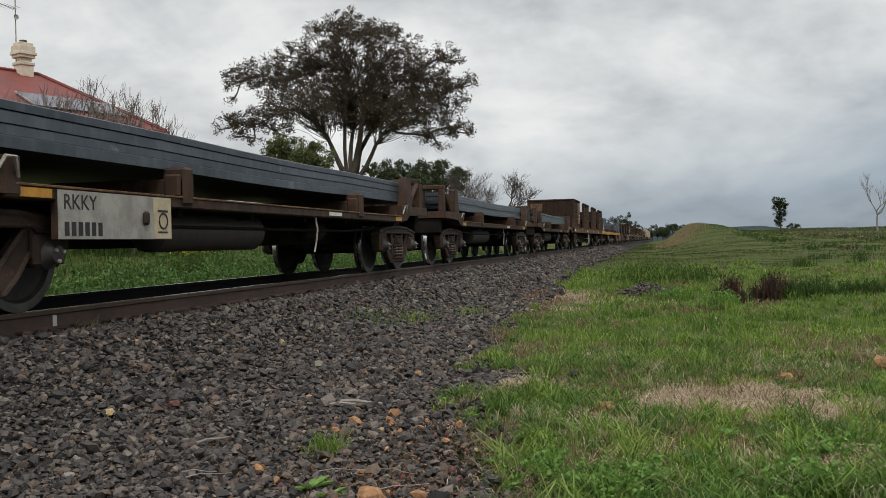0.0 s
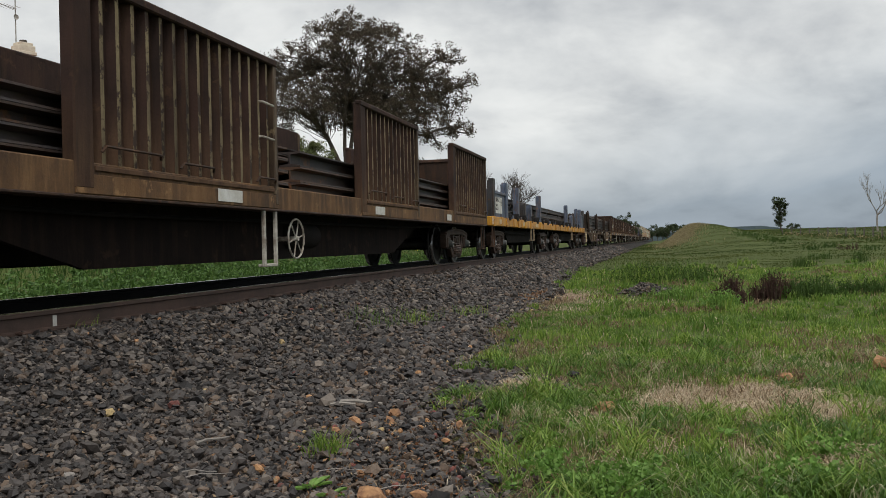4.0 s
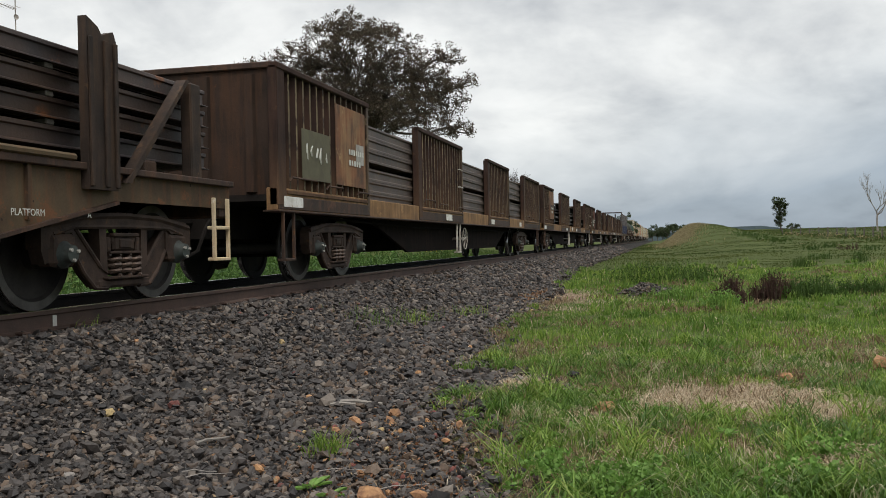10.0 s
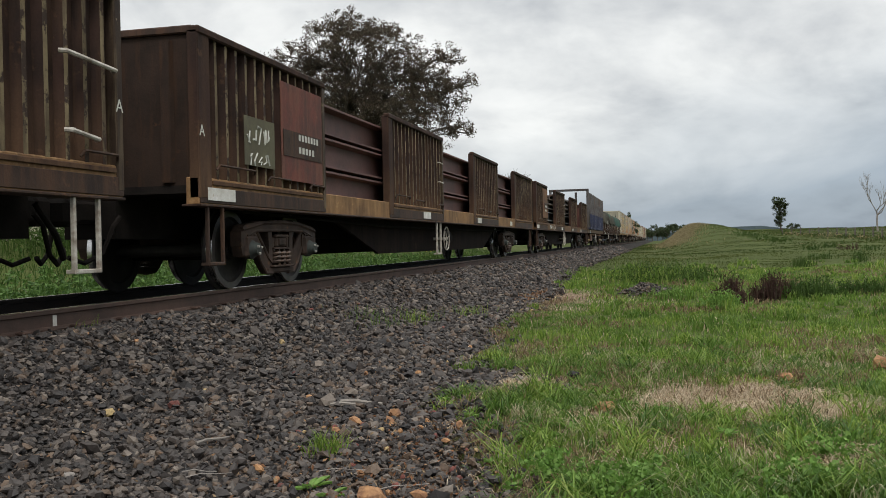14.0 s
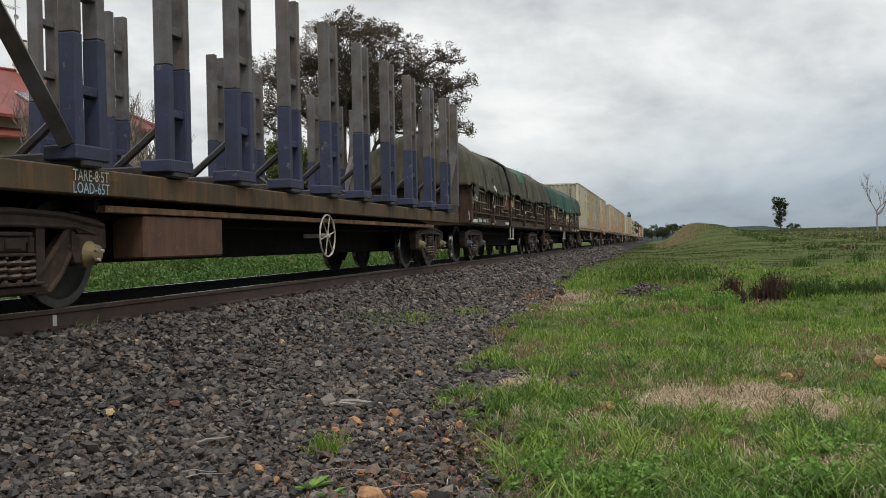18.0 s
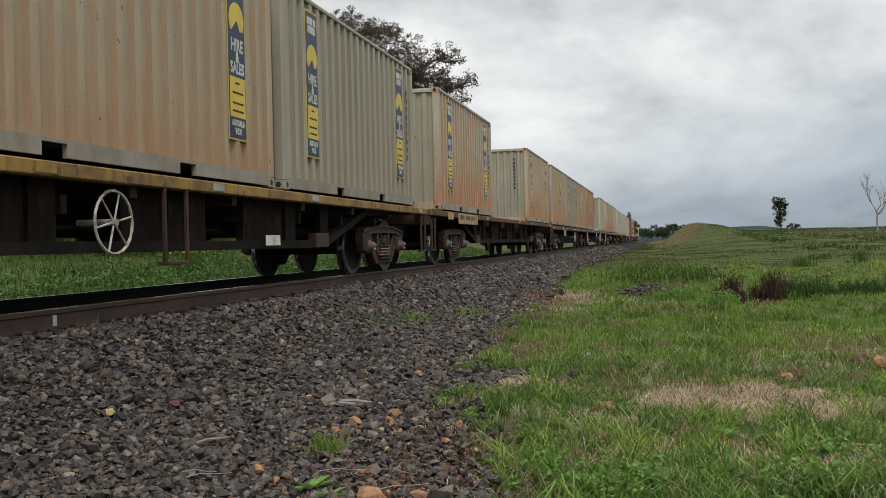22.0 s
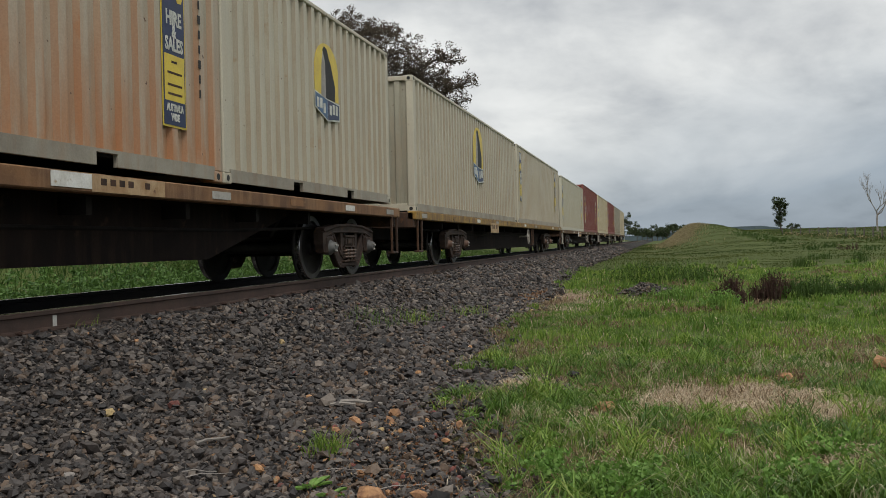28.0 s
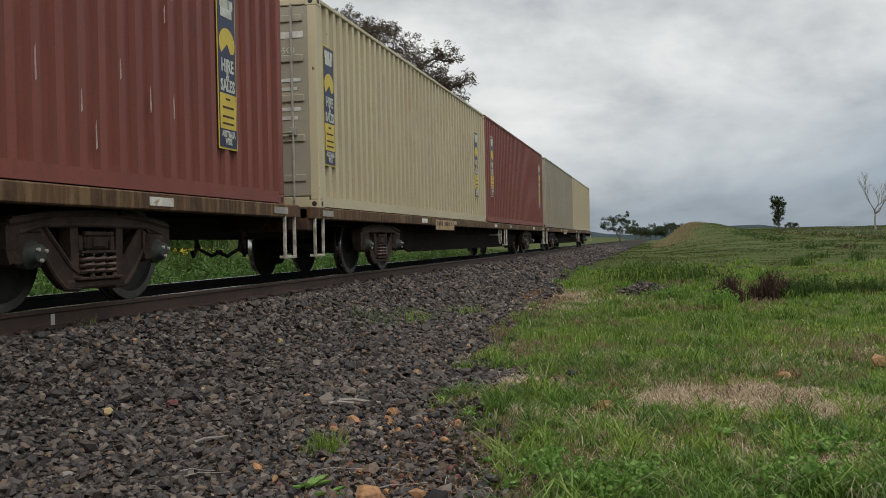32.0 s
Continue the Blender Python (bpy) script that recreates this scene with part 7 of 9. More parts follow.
belly_flat(384.5, 410.0, (388.7, 406.1), stuff_mat("brown_axle_cap", (0.16, 0.09, 0.06), None, 0.6), YELSILL, "deep-bellied container wagon with a dull yellow sill", 0.28, 1.13, ((392.13, 393.36, 0.74, 1.0, WORN),), 399.75, tread=GRIME)
belly_flat(410.4, 435.9, (414.6, 431.9), CAP, DARKSILL, "deep-bellied container wagon with small pale labels on its sill", 0.3, 1.02, ((418.9, 419.38, 0.7, 0.97, WHITE), (419.38, 420.87, 0.69, 0.95, WORN)), 425.2, True)
belly_flat(436.3, 461.4, (439.95, 457.6), CAP, DARKSILL, "deep-bellied container wagon with small pale labels on its sill", 0.3, 1.02, ((443.1, 444.8, 0.74, 0.95, WORN),), 451.2)
belly_flat(461.9, 487.1, (465.6, 483.3), CAP, DARKSILL, "deep-bellied container wagon at the tail of the train", 0.3, 1.02, ((468.8, 470.3, 0.74, 0.95, WORN),), 476.8)

SHORT, LONG, STD, HIGH = 6.058, 12.192, 2.591, 2.896
container(283.2, SHORT, STD, 1.19, CBEIGE, "beige container with navy and yellow stickers, dusty", "bef")
container(289.5, SHORT, STD, 1.19, CSTONE, "stone-tan container with red dust low on its walls", "be")
container(295.85, SHORT, STD, 1.19, CGREY, "grey-beige container with navy and yellow stickers", "bec")
container(303.95, SHORT, STD, 1.19, CDUST, "beige container streaked with red dust", "bec")
container(317.0, SHORT, STD, 1.19, CDUST, "beige container standing alone beside an empty bay", "bef")
container(324.3, SHORT, STD, 1.19, CDUST, "beige container with a large yellow badge", "l")
container(330.42, SHORT, STD, 1.19, CGREY, "grey-green container with navy and yellow stickers", "bec")
container(336.55, SHORT, STD, 1.19, CTAN, "tan container with a large yellow badge", "l")
container(343.3, SHORT, STD, 1.19, CORANGE, "tan dusty container with a large yellow badge", "l")
container(356.1, SHORT, STD, 1.19, CBEIGE, "pale beige container with a large yellow badge", "lf")
container(364.65, SHORT, STD, 1.17, CDUST, "beige container streaked with red dust", "bec")
container(370.8, SHORT, STD, 1.17, CDUST, "beige container streaked with tan dust", "bec")
container(376.9, SHORT, STD, 1.17, CBEIGE, "pale beige container with a large yellow badge", "l")
container(384.55, LONG, STD, 1.09, CBEIGE, "long pale container with a large yellow badge", "L")
container(397.22, LONG, STD, 1.09, CBEIGE, "long pale beige container with upright stickers", "be", at=(0.74, 1.35, 0.598))
container(410.9, LONG, STD, 0.985, CCREAM, "long cream container with upright stickers", "be", at=(0.42, 1.22, 0.513))
RED = container(423.3, LONG, HIGH, 0.985, CRED, "long red oxide container with upright stickers", "be", at=(1.24, 1.45, 0.48))
TAIL = container(436.69, LONG, HIGH, 0.985, CYELLOW, "long yellowed cream container with its doors ahead", "be", True, (0.45, 1.2, 0.5))
container(448.95, LONG, HIGH, 1.0, CRED, "long red oxide container with upright stickers", "be")
container(462.2, LONG, HIGH, 1.0, CGREY, "long grey-beige container near the tail of the train", "")
container(474.5, LONG, HIGH, 1.0, CYELLOW, "long yellowed container at the tail of the train", "")

# chalk figures and scuffs on the red walls, stencils on the doors behind
for tx, y, z in (("1", -3.95, 1.45), ("2", -3.7, 1.42), ("M", -3.2, 1.15)):
    words(tx, 0.5 if tx != "M" else 0.34, CHALK, RED, Matrix.Translation((1.212, y, z)) @ SIDE, "chalk_mark")
rnd = random.Random(6)
for k in range(22):
    y, z, l = rnd.uniform(-5.8, 5.8), rnd.uniform(0.3, 1.9), rnd.uniform(0.06, 0.3)
    fm = Form().prism([(y - 0.008, z), (y + 0.012, z + 0.02), (y + 0.006, z + l), (y - 0.01, z + l * 0.8)], "x", 1.2085, 1.2095)
    part("scuff", fm, CHALK, RED)
words("45G1", 0.12, LETTERW, TAIL, Matrix.Translation((0.78, -LONG / 2 + 0.004, HIGH - 0.72)) @ FRONT, "size_code")
for k, z in enumerate((HIGH - 0.55, HIGH - 1.15, HIGH - 1.27, HIGH - 1.39, HIGH - 1.55, HIGH - 1.67)):
    part("door_print", Form().box(0.5, 1.02 - 0.05 * (k % 3), -LONG / 2 + 0.003, -LONG / 2 + 0.006, z, z + (0.09 if k == 0 else 0.05)), LETTERW, TAIL)


# ---- ballast stones ----
def ico():
    g = (1 + 5 ** 0.5) / 2
    v = np.array([(-1, g, 0), (1, g, 0), (-1, -g, 0), (1, -g, 0), (0, -1, g), (0, 1, g), (0, -1, -g), (0, 1, -g), (g, 0, -1), (g, 0, 1), (-g, 0, -1), (-g, 0, 1)], float)
    f = [(0, 11, 5), (0, 5, 1), (0, 1, 7), (0, 7, 10), (0, 10, 11), (1, 5, 9), (5, 11, 4), (11, 10, 2), (10, 7, 6), (7, 1, 8),
         (3, 9, 4), (3, 4, 2), (3, 2, 6), (3, 6, 8), (3, 8, 9), (4, 9, 5), (2, 4, 11), (6, 2, 10), (8, 6, 7), (9, 8, 1)]
    return v / np.linalg.norm(v[0]), np.array(f)


ICO_V, ICO_F = ico()
RS = np.random.RandomState(11)


def turns(n, rs):
    """Random turns as matrices."""
    q = rs.normal(size=(n, 4))
    q /= np.linalg.norm(q, axis=1)[:, None]
    w, x, y, z = q.T
    return np.stack([1 - 2 * (y * y + z * z), 2 * (x * y - z * w), 2 * (x * z + y * w), 2 * (x * y + z * w), 1 - 2 * (x * x + z * z), 2 * (y * z - x * w),
                     2 * (x * z - y * w), 2 * (y * z + x * w), 1 - 2 * (x * x + y * y)], 1).reshape(n, 3, 3)


def stones(name, p, size, mat, rs=RS, chip=0.4):
    n = len(p)
    v = np.repeat(ICO_V[None], n, 0) * rs.uniform(0.9 - chip, 0.9 + chip, (n, 12, 1))
    v = v * (size[:, None] * rs.uniform(0.5, 1.3, (n, 3)))[:, None, :]
    v = np.einsum("nij,nkj->nki", turns(n, rs), v)
    v[..., 2] *= 0.8
    v += p[:, None, :]
    f = (np.arange(n)[:, None, None] * 12 + ICO_F[None]).reshape(-1, 3)
    return cloud_mesh(name, v.reshape(-1, 3), f, mat)


STONE = island_mat("basalt_ballast", [(0.0124, 0.0119, 0.0124), (0.0746, 0.0621, 0.0554), (0.026, 0.0226, 0.0226), (0.1865, 0.1537, 0.1266), (0.0452, 0.0384, 0.035), (0.0169, 0.0153, 0.0153), (0.1017, 0.0847, 0.0746), (0.0237, 0.0209, 0.0215), (0.1412, 0.0972, 0.0678), (0.0124, 0.0113, 0.0119), (0.0621, 0.052, 0.0475)], 0.62, 0.4)
spots, sizes = [], []
for y0, y1, x0, dens, s in ((-9, 1.5, 0.82, 330, 0.03), (-9, 2.0, -0.68, 60, 0.034), (4, 40, -2.6, 40, 0.05), (1.5, 5.0, 0.82, 1500, 0.0198), (5.0, 8.0, 0.82, 1150, 0.0225), (8.0, 13.0, 0.82, 800, 0.0255), (13.0, 21, 0.82, 460, 0.031), (21, 48, 0.82, 260, 0.038), (48, 90, 0.82, 90, 0.055), (2.0, 30, -0.68, 60, 0.034)):
    x1 = 5.2 if x0 > 0 else (0.68 if x0 > -1 else -0.8)
    n = int((y1 - y0) * (x1 - x0) * dens)
    x, y = RS.uniform(x0, x1, n), RS.uniform(y0, y1, n)
    edge = bed_edge(y)
    keep = (x < edge - 0.15) | (RS.uniform(size=n) < np.clip(0.75 - (x - edge + 0.15) / 0.8, 0, 1) * 0.8)
    x, y = x[keep], y[keep]
    sz = s * RS.lognormal(0, 0.3, len(x))
    z = np.maximum(bed_z(x, y), np.where(x > edge[keep] - 0.2, land(x, y), -9)) + RS.uniform(-0.5, 0.9, len(x)) * sz
    spots.append(np.stack([x, y, z], 1))
    sizes.append(sz)
me = stones("ballast_stones", np.concatenate(spots), np.concatenate(sizes), STONE)
tagged(new("ballast_stones", me), "dark grey crushed basalt ballast stones", "ballast", kind="stuff")

ORANGE = stuff_mat("ochre_stone", (0.42, 0.23, 0.11), (0.2, 0.1, 0.055), 0.9, 0, 22, fine=90)
CREAMST = stuff_mat("cream_stone", (0.46, 0.35, 0.17), (0.3, 0.21, 0.11), 0.9, 0, 22, fine=90)
BRICKST = stuff_mat("brick_red_stone", (0.2, 0.07, 0.055), (0.12, 0.05, 0.045), 0.9, 0, 22, fine=90)
PALEST = stuff_mat("pale_grey_stone", (0.3, 0.27, 0.245), None, 0.9, 0, 22, fine=90)
ROCKS = [(4.13, 5.09, 5, 0), (3.93, 5.06, 5, 0), (4.57, 4.69, 4, 0), (3.86, 3.87, 4, 0), (2.3, 7.7, 5, 1), (1.75, 6.2, 4, 0), (1.25, 6.1, 3, 1), (2.6, 5.7, 3, 1),
         (2.65, 5.2, 5, 2), (2.5, 4.72, 4, 1), (3.35, 5.76, 3, 0), (4.52, 3.55, 7, 0), (4.7, 3.66, 5, 0), (4.1, 5.3, 5, 0), (4.55, 5.1, 4, 0),
         (5.35, 5.72, 8, 0), (7.4, 7.8, 11, 0), (6.6, 7.05, 7, 0), (3.2, 5.2, 3, 3), (3.15, 4.3, 3, 3)]
RC = random.Random(5)
KIND = [(ORANGE, "ochre-orange stone lying loose on the ballast"), (CREAMST, "cream-coloured stone lying loose on the ballast"),
        (BRICKST, "dull red brick fragment lying on the ballast"), (PALEST, "pale grey stone lying loose on the ballast")]
rocks = [(x, y, s, k) for x, y, s, k in ROCKS]
for i in range(55):
    y = RC.uniform(3.2, 5.8)
    rocks.append((RC.uniform(3.7, float(bed_edge(y)) + 0.15), y, RC.uniform(1.3, 2.7), RC.choice((0, 0, 2, 2, 1, 2))))
for i in range(60):
    y = RC.uniform(3.2, 14)
    x = RC.uniform(1.1, float(bed_edge(y)) + 0.3)
    rocks.append((x, y, RC.uniform(2.0, 3.6), RC.choice((0, 0, 1, 2, 3, 3))))
for x, y, s, k in rocks:
    z = max(float(bed_z(np.array(x), np.array(y))), float(land(x, y))) + 0.004 * s + 0.009
    me = stones("loose_stone", np.array([(0.0, 0.0, 0.0)]), np.array([s * 0.0105]), KIND[k][0], chip=0.22)
    tagged(new("loose_stone", me), KIND[k][1], "stone", "odd stones on the ballast").matrix_basis = pose(x, y, z)

# ---- grass ----
GREEN = island_mat("fresh_grass", [(0.0702, 0.1311, 0.018), (0.1521, 0.2451, 0.034), (0.1053, 0.1881, 0.025), (0.2515, 0.342, 0.075), (0.1755, 0.2679, 0.042), (0.3627, 0.3876, 0.135)], 0.6, 0.4, 0.35, patch=0.9)
LUSH = island_mat("lush_grass", [(0.048, 0.1092, 0.016), (0.09, 0.184, 0.026), (0.066, 0.138, 0.02), (0.132, 0.23, 0.04)], 0.5, 0.5, 0.35)
BLOND = island_mat("bleached_blades", [(0.36, 0.34, 0.2), (0.5, 0.47, 0.31), (0.27, 0.27, 0.13), (0.42, 0.4, 0.24)], 0.7, 0.3, 0.3)
VERGE = island_mat("verge_grass", [(0.042, 0.074, 0.014), (0.066, 0.108, 0.023), (0.048, 0.088, 0.017), (0.10, 0.14, 0.042)], 0.75, 0.25, 0.3, patch=0.5)
DRY = island_mat("dry_grass", [(0.30, 0.21, 0.13), (0.60, 0.49, 0.35), (0.45, 0.34, 0.22), (0.72, 0.62, 0.47), (0.24, 0.16, 0.10)], 0.8, 0.2, 0.25)
DOCK = island_mat("dark_dock", [(0.045, 0.024, 0.02), (0.075, 0.038, 0.03), (0.05, 0.042, 0.026)], 0.8, 0.2, 0.2)
THATCH = island_mat("brown_thatch", [(0.12, 0.08, 0.05), (0.24, 0.17, 0.10), (0.17, 0.12, 0.07), (0.34, 0.26, 0.17)], 0.85, 0.2, 0.2)
BANK = island_mat("bank_dry_grass", [(0.23, 0.18, 0.10), (0.36, 0.30, 0.18), (0.29, 0.24, 0.135), (0.19, 0.17, 0.08)], 0.85, 0.2, 0.25)
PASTURE = island_mat("pasture_grass", [(0.058, 0.078, 0.018), (0.078, 0.095, 0.024), (0.066, 0.084, 0.02), (0.09, 0.098, 0.03)], 0.8, 0.2, 0.3, patch=0.12)
LEAFY = island_mat("weed_leaves", [(0.08, 0.17, 0.025), (0.14, 0.27, 0.05), (0.22, 0.36, 0.09), (0.11, 0.21, 0.035)], 0.65, 0.35, 0.35)


def blades(name, x, y, z, h, wd, lean, mat, rs, long=False):
    """Bent blades of grass: a quad and a tip each, as triangles; long ones arch over and hang at the tip."""
    n = len(x)
    a = rs.uniform(0, 2 * np.pi, n)
    side = np.stack([np.cos(a), np.sin(a), np.zeros(n)], 1) * wd[:, None]
    b = rs.uniform(0, 2 * np.pi, n)
    bend = np.stack([np.cos(b), np.sin(b), np.zeros(n)], 1) * (h * lean)[:, None]
    p = np.stack([x, y, z - 0.01], 1)
    up = np.array([0, 0, 1.0])
    m = p + bend * 0.35 + up * (h * 0.6)[:, None]
    t = p + bend + up * (h * np.sqrt(np.clip(1 - lean ** 2 * 0.6, 0.1, 1)))[:, None]
    if long:
        q = p + bend * 0.12 + up * (h * 0.4)[:, None]
        m = p + bend * 0.55 + up * (h * (0.8 - 0.12 * lean))[:, None]
        t = p + bend * 1.15 + up * (h * (0.98 - 0.62 * lean))[:, None]
        v = np.stack([p - side * 0.7, p + side * 0.7, q + side, q - side, m + side * 0.75, m - side * 0.75, t], 1)
        f = np.array([(0, 1, 2), (0, 2, 3), (3, 2, 4), (3, 4, 5), (5, 4, 6)])
        return cloud_mesh(name, v.reshape(-1, 3), (np.arange(n)[:, None, None] * 7 + f[None]).reshape(-1, 3), mat)
    v = np.stack([p - side, p + side, m + side * 0.8, m - side * 0.8, t], 1)
    f = np.array([(0, 1, 2), (0, 2, 3), (3, 2, 4)])
    return cloud_mesh(name, v.reshape(-1, 3), (np.arange(n)[:, None, None] * 5 + f[None]).reshape(-1, 3), mat)


def leaf_cloud(name, centres, radius, per, size, mat, rs, flat=0.8, narrow=0.34):
    """Leaves as small kinked diamonds thrown round the centres."""
    c = np.repeat(centres, per, 0)
    r = np.repeat(radius, per)
    n = len(c)
    off = rs.normal(size=(n, 3))
    off /= np.linalg.norm(off, axis=1)[:, None]
    off *= (rs.uniform(size=n) ** 0.5 * r)[:, None]
    off[:, 2] *= flat
    p = c + off
    T = turns(n, rs)
    s = size * rs.uniform(0.6, 1.35, n)
    base = np.array([(-1, 0, 0), (0, narrow, 0.06), (1, 0, -0.12), (0, -narrow, 0.06)])
    v = np.einsum("nij,kj->nki", T, base) * s[:, None, None] + p[:, None, :]
    f = np.arange(n)[:, None] * 4 + np.arange(4)[None]
    return cloud_mesh(name, v.reshape(-1, 3), f, mat)


def lattice(x, y, s, seed):
    """Smooth random values on a grid of cells of size s."""
    u, v = x / s + 100, y / s + 100
    i, j = np.floor(u).astype(int), np.floor(v).astype(int)
    g = np.random.RandomState(seed).uniform(size=(256, 256))
    fu, fv = u - i, v - j
    fu, fv = fu * fu * (3 - 2 * fu), fv * fv * (3 - 2 * fv)
    i, j, k, m = i % 256, j % 256, (i + 1) % 256, (j + 1) % 256
    return (g[i, j] * (1 - fu) + g[k, j] * fu) * (1 - fv) + (g[i, m] * (1 - fu) + g[k, m] * fu) * fv


def patchy(x, y, s, seed):
    """A random field between 0 and 1, in two grains and askew, for tufts and bare patches."""
    a, b = 0.8 * x + 0.6 * y, 0.8 * y - 0.6 * x
    out = 0.68 * lattice(a, b, s, seed) + 0.32 * lattice(b, a, s * 0.37, seed + 1)
    return 0.5 + 0.5 * np.tanh((out - 0.5) * 4.2)


def bare(x, y):
    """How bare and dry the ground is: the worn patch, the stony verge, scattered thin spots."""
    q = patchy(x, y, 0.3, 71)
    def spot(k, cx, cy, rx, ry):
        return k * np.exp(-((x - cx) / rx) ** 2 - ((y - cy) / ry) ** 2)

    e = spot(2.2, 6.28, 6.25, 0.36, 0.62) + spot(0.8, 5.75, 6.3, 0.22, 0.3) + spot(0.9, 6.75, 6.0, 0.22, 0.35)
    e = e + spot(0.9, 4.62, 6.85, 0.28, 0.34) + spot(0.9, 5.33, 5.55, 0.26, 0.2) + spot(1.8, 3.9, 16.6, 0.75, 2.6)
    e = e + spot(0.6, 6.55, 4.7, 0.2, 0.25) + spot(0.5, 5.6, 4.6, 0.18, 0.22) + spot(0.5, 7.0, 5.0, 0.2, 0.25) + spot(0.3, 7.3, 8.6, 0.4, 0.5) + spot(0.45, 5.3, 13.6, 0.25, 0.6)
    e = e + spot(0.15, 4.85, 3.9, 0.2, 0.4)
    return np.clip(e * (0.05 + 1.45 * q) + 0.35 * (patchy(x, y, 0.35, 15) > 0.92), 0, 1)


def field(y0, y1, xmax, dens, hh, ww, seed):
    rs = np.random.RandomState(seed)
    n = int((y1 - y0) * (xmax - 2.4) * dens)
    x, y = rs.uniform(2.4, xmax, n), rs.uniform(y0, y1, n)
    # only the wedge in view
    d = (x - 5.709) * 0.2352 + y * 0.972
    lat = ((x - 5.709) * 0.972 + y * 0.2352) / np.maximum(d, 0.1)
    keep = ((d > 1.5) & (lat < 0.55) & (lat > -0.4)) | (rs.uniform(size=n) < 0.3)
    over = x - bed_edge(y)
    tuft = patchy(x, y, 0.55, 2)
    prob = np.where(over > 0.25, 0.35 + 0.65 * tuft, np.clip((over + 0.55) / 1.1, 0, 1) * (tuft > 0.55)) * (1 - 0.9 * bare(x, y))
    keep &= rs.uniform(size=n) < prob
    x, y, tuft = x[keep], y[keep], tuft[keep]
    tall = 0.55 + 0.9 * patchy(x, y, 0.9, 3) * tuft + 0.5 * (patchy(x, y, 4.0, 8) > 0.7)
    h = hh * tall * rs.uniform(0.5, 1.3, len(x))
    w = ww * rs.uniform(0.6, 1.3, len(x))
    lean = rs.uniform(0.05, 0.85, len(x)) ** 1.2
    return x, y, h, w, lean, rs


G = [field(-9, 1.5, 12, 350, 0.06, 0.006, 20), field(1.5, 7, 9.5, 1500, 0.055, 0.0034, 21), field(7, 14, 15, 1000, 0.06, 0.005, 22), field(14, 30, 26, 300, 0.085, 0.010, 23)]


def tufts(y0, y1, xmax, dens, per, hh, ww, seed):
    """Single tufts that stand out of the sward."""
    r_ = np.random.RandomState(seed)
    n = int((y1 - y0) * (xmax - 2.6) * dens)
    cx, cy = r_.uniform(2.6, xmax, n), r_.uniform(y0, y1, n)
    ok = (cx > bed_edge(cy) - 0.25 * r_.uniform(size=n) ** 2) & (r_.uniform(size=n) < (1 - bare(cx, cy)) * (0.25 + patchy(cx, cy, 1.1, 44)))
    cx, cy = cx[ok], cy[ok]
    k = len(cx)
    size = np.repeat(r_.lognormal(0, 0.35, k), per)
    m = k * per
    rad = 0.035 * size * r_.uniform(0, 1, m) ** 0.5 * (1 + 0.12 * max(y0, 0))
    a = r_.uniform(0, 6.283, m)
    x, y = np.repeat(cx, per) + rad * np.cos(a), np.repeat(cy, per) + rad * np.sin(a)
    return x, y, hh * size * r_.uniform(0.55, 1.2, m), ww * r_.uniform(0.7, 1.3, m), r_.uniform(0.15, 1.0, m), r_


G += [tufts(-9, 1.8, 12, 4, 40, 0.12, 0.006, 60), tufts(7.5, 15, 15, 11, 44, 0.1, 0.0066, 62), tufts(15, 34, 26, 2.0, 40, 0.12, 0.013, 63)]
x, y, h, w, lean = (np.concatenate([g[i] for g in G]) for i in range(5))
rs = np.random.RandomState(31)
straw = rs.uniform(size=len(x)) < (0.07 + 0.3 * (patchy(x, y, 0.8, 9) > 0.82)) * np.where(y < 9, 1.0, 0.35)
tagged(new("grass", blades("grass", x[~straw], y[~straw], land(x, y)[~straw], h[~straw], w[~straw], lean[~straw], GREEN, rs)),
       "fresh green tufted grass beside the ballast", "grass", kind="stuff")
# long arching blades in tufts, the lush ones darker
for seed_, dens_, per_, hh_, ww_, mat_, label_ in ((61, 34, 34, 0.12, 0.0036, GREEN, "long arching blades of fresh grass in tufts"), (65, 20, 40, 0.11, 0.0032, LUSH, "dark lush grass tufts"),
                                                   (66, 12, 16, 0.11, 0.0022, BLOND, "pale bleached blades among the tufts")):
    g_ = tufts(2.2, 8.5, 8.8, dens_, per_, hh_, ww_, seed_)
    tagged(new("grass_tufts", blades("grass_tufts", g_[0], g_[1], land(g_[0], g_[1]), g_[2], g_[3], 0.25 + 0.9 * g_[4], mat_, g_[5], long=True)), label_, "grass", kind="stuff")
# straw: dry blades among the green, and the matted worn patches
n = 210000
px, py = rs.uniform(3.6, 8.5, n), np.where(rs.uniform(size=n) < 0.75, rs.uniform(3.2, 9, n), rs.uniform(9, 20, n))
ok = (rs.uniform(size=n) < bare(px, py) * np.where(py < 9, 1.0, 0.5)) & (px > bed_edge(py) - 0.25)
px, py = px[ok], py[ok]
sx, sy = np.concatenate([x[straw], px]), np.concatenate([y[straw], py])
sh = np.concatenate([h[straw] * 0.9, rs.uniform(0.04, 0.1, len(px))])
sw = np.concatenate([w[straw] * 0.8, rs.uniform(0.0018, 0.0042, len(px))])
sl = np.concatenate([lean[straw], rs.uniform(0.85, 1.25, len(px))])
tagged(new("dry_grass", blades("dry_grass", sx, sy, np.maximum(land(sx, sy), -0.62), sh, sw, sl, DRY, rs)), "straw-coloured dry grass in worn patches", "dry grass", kind="stuff")
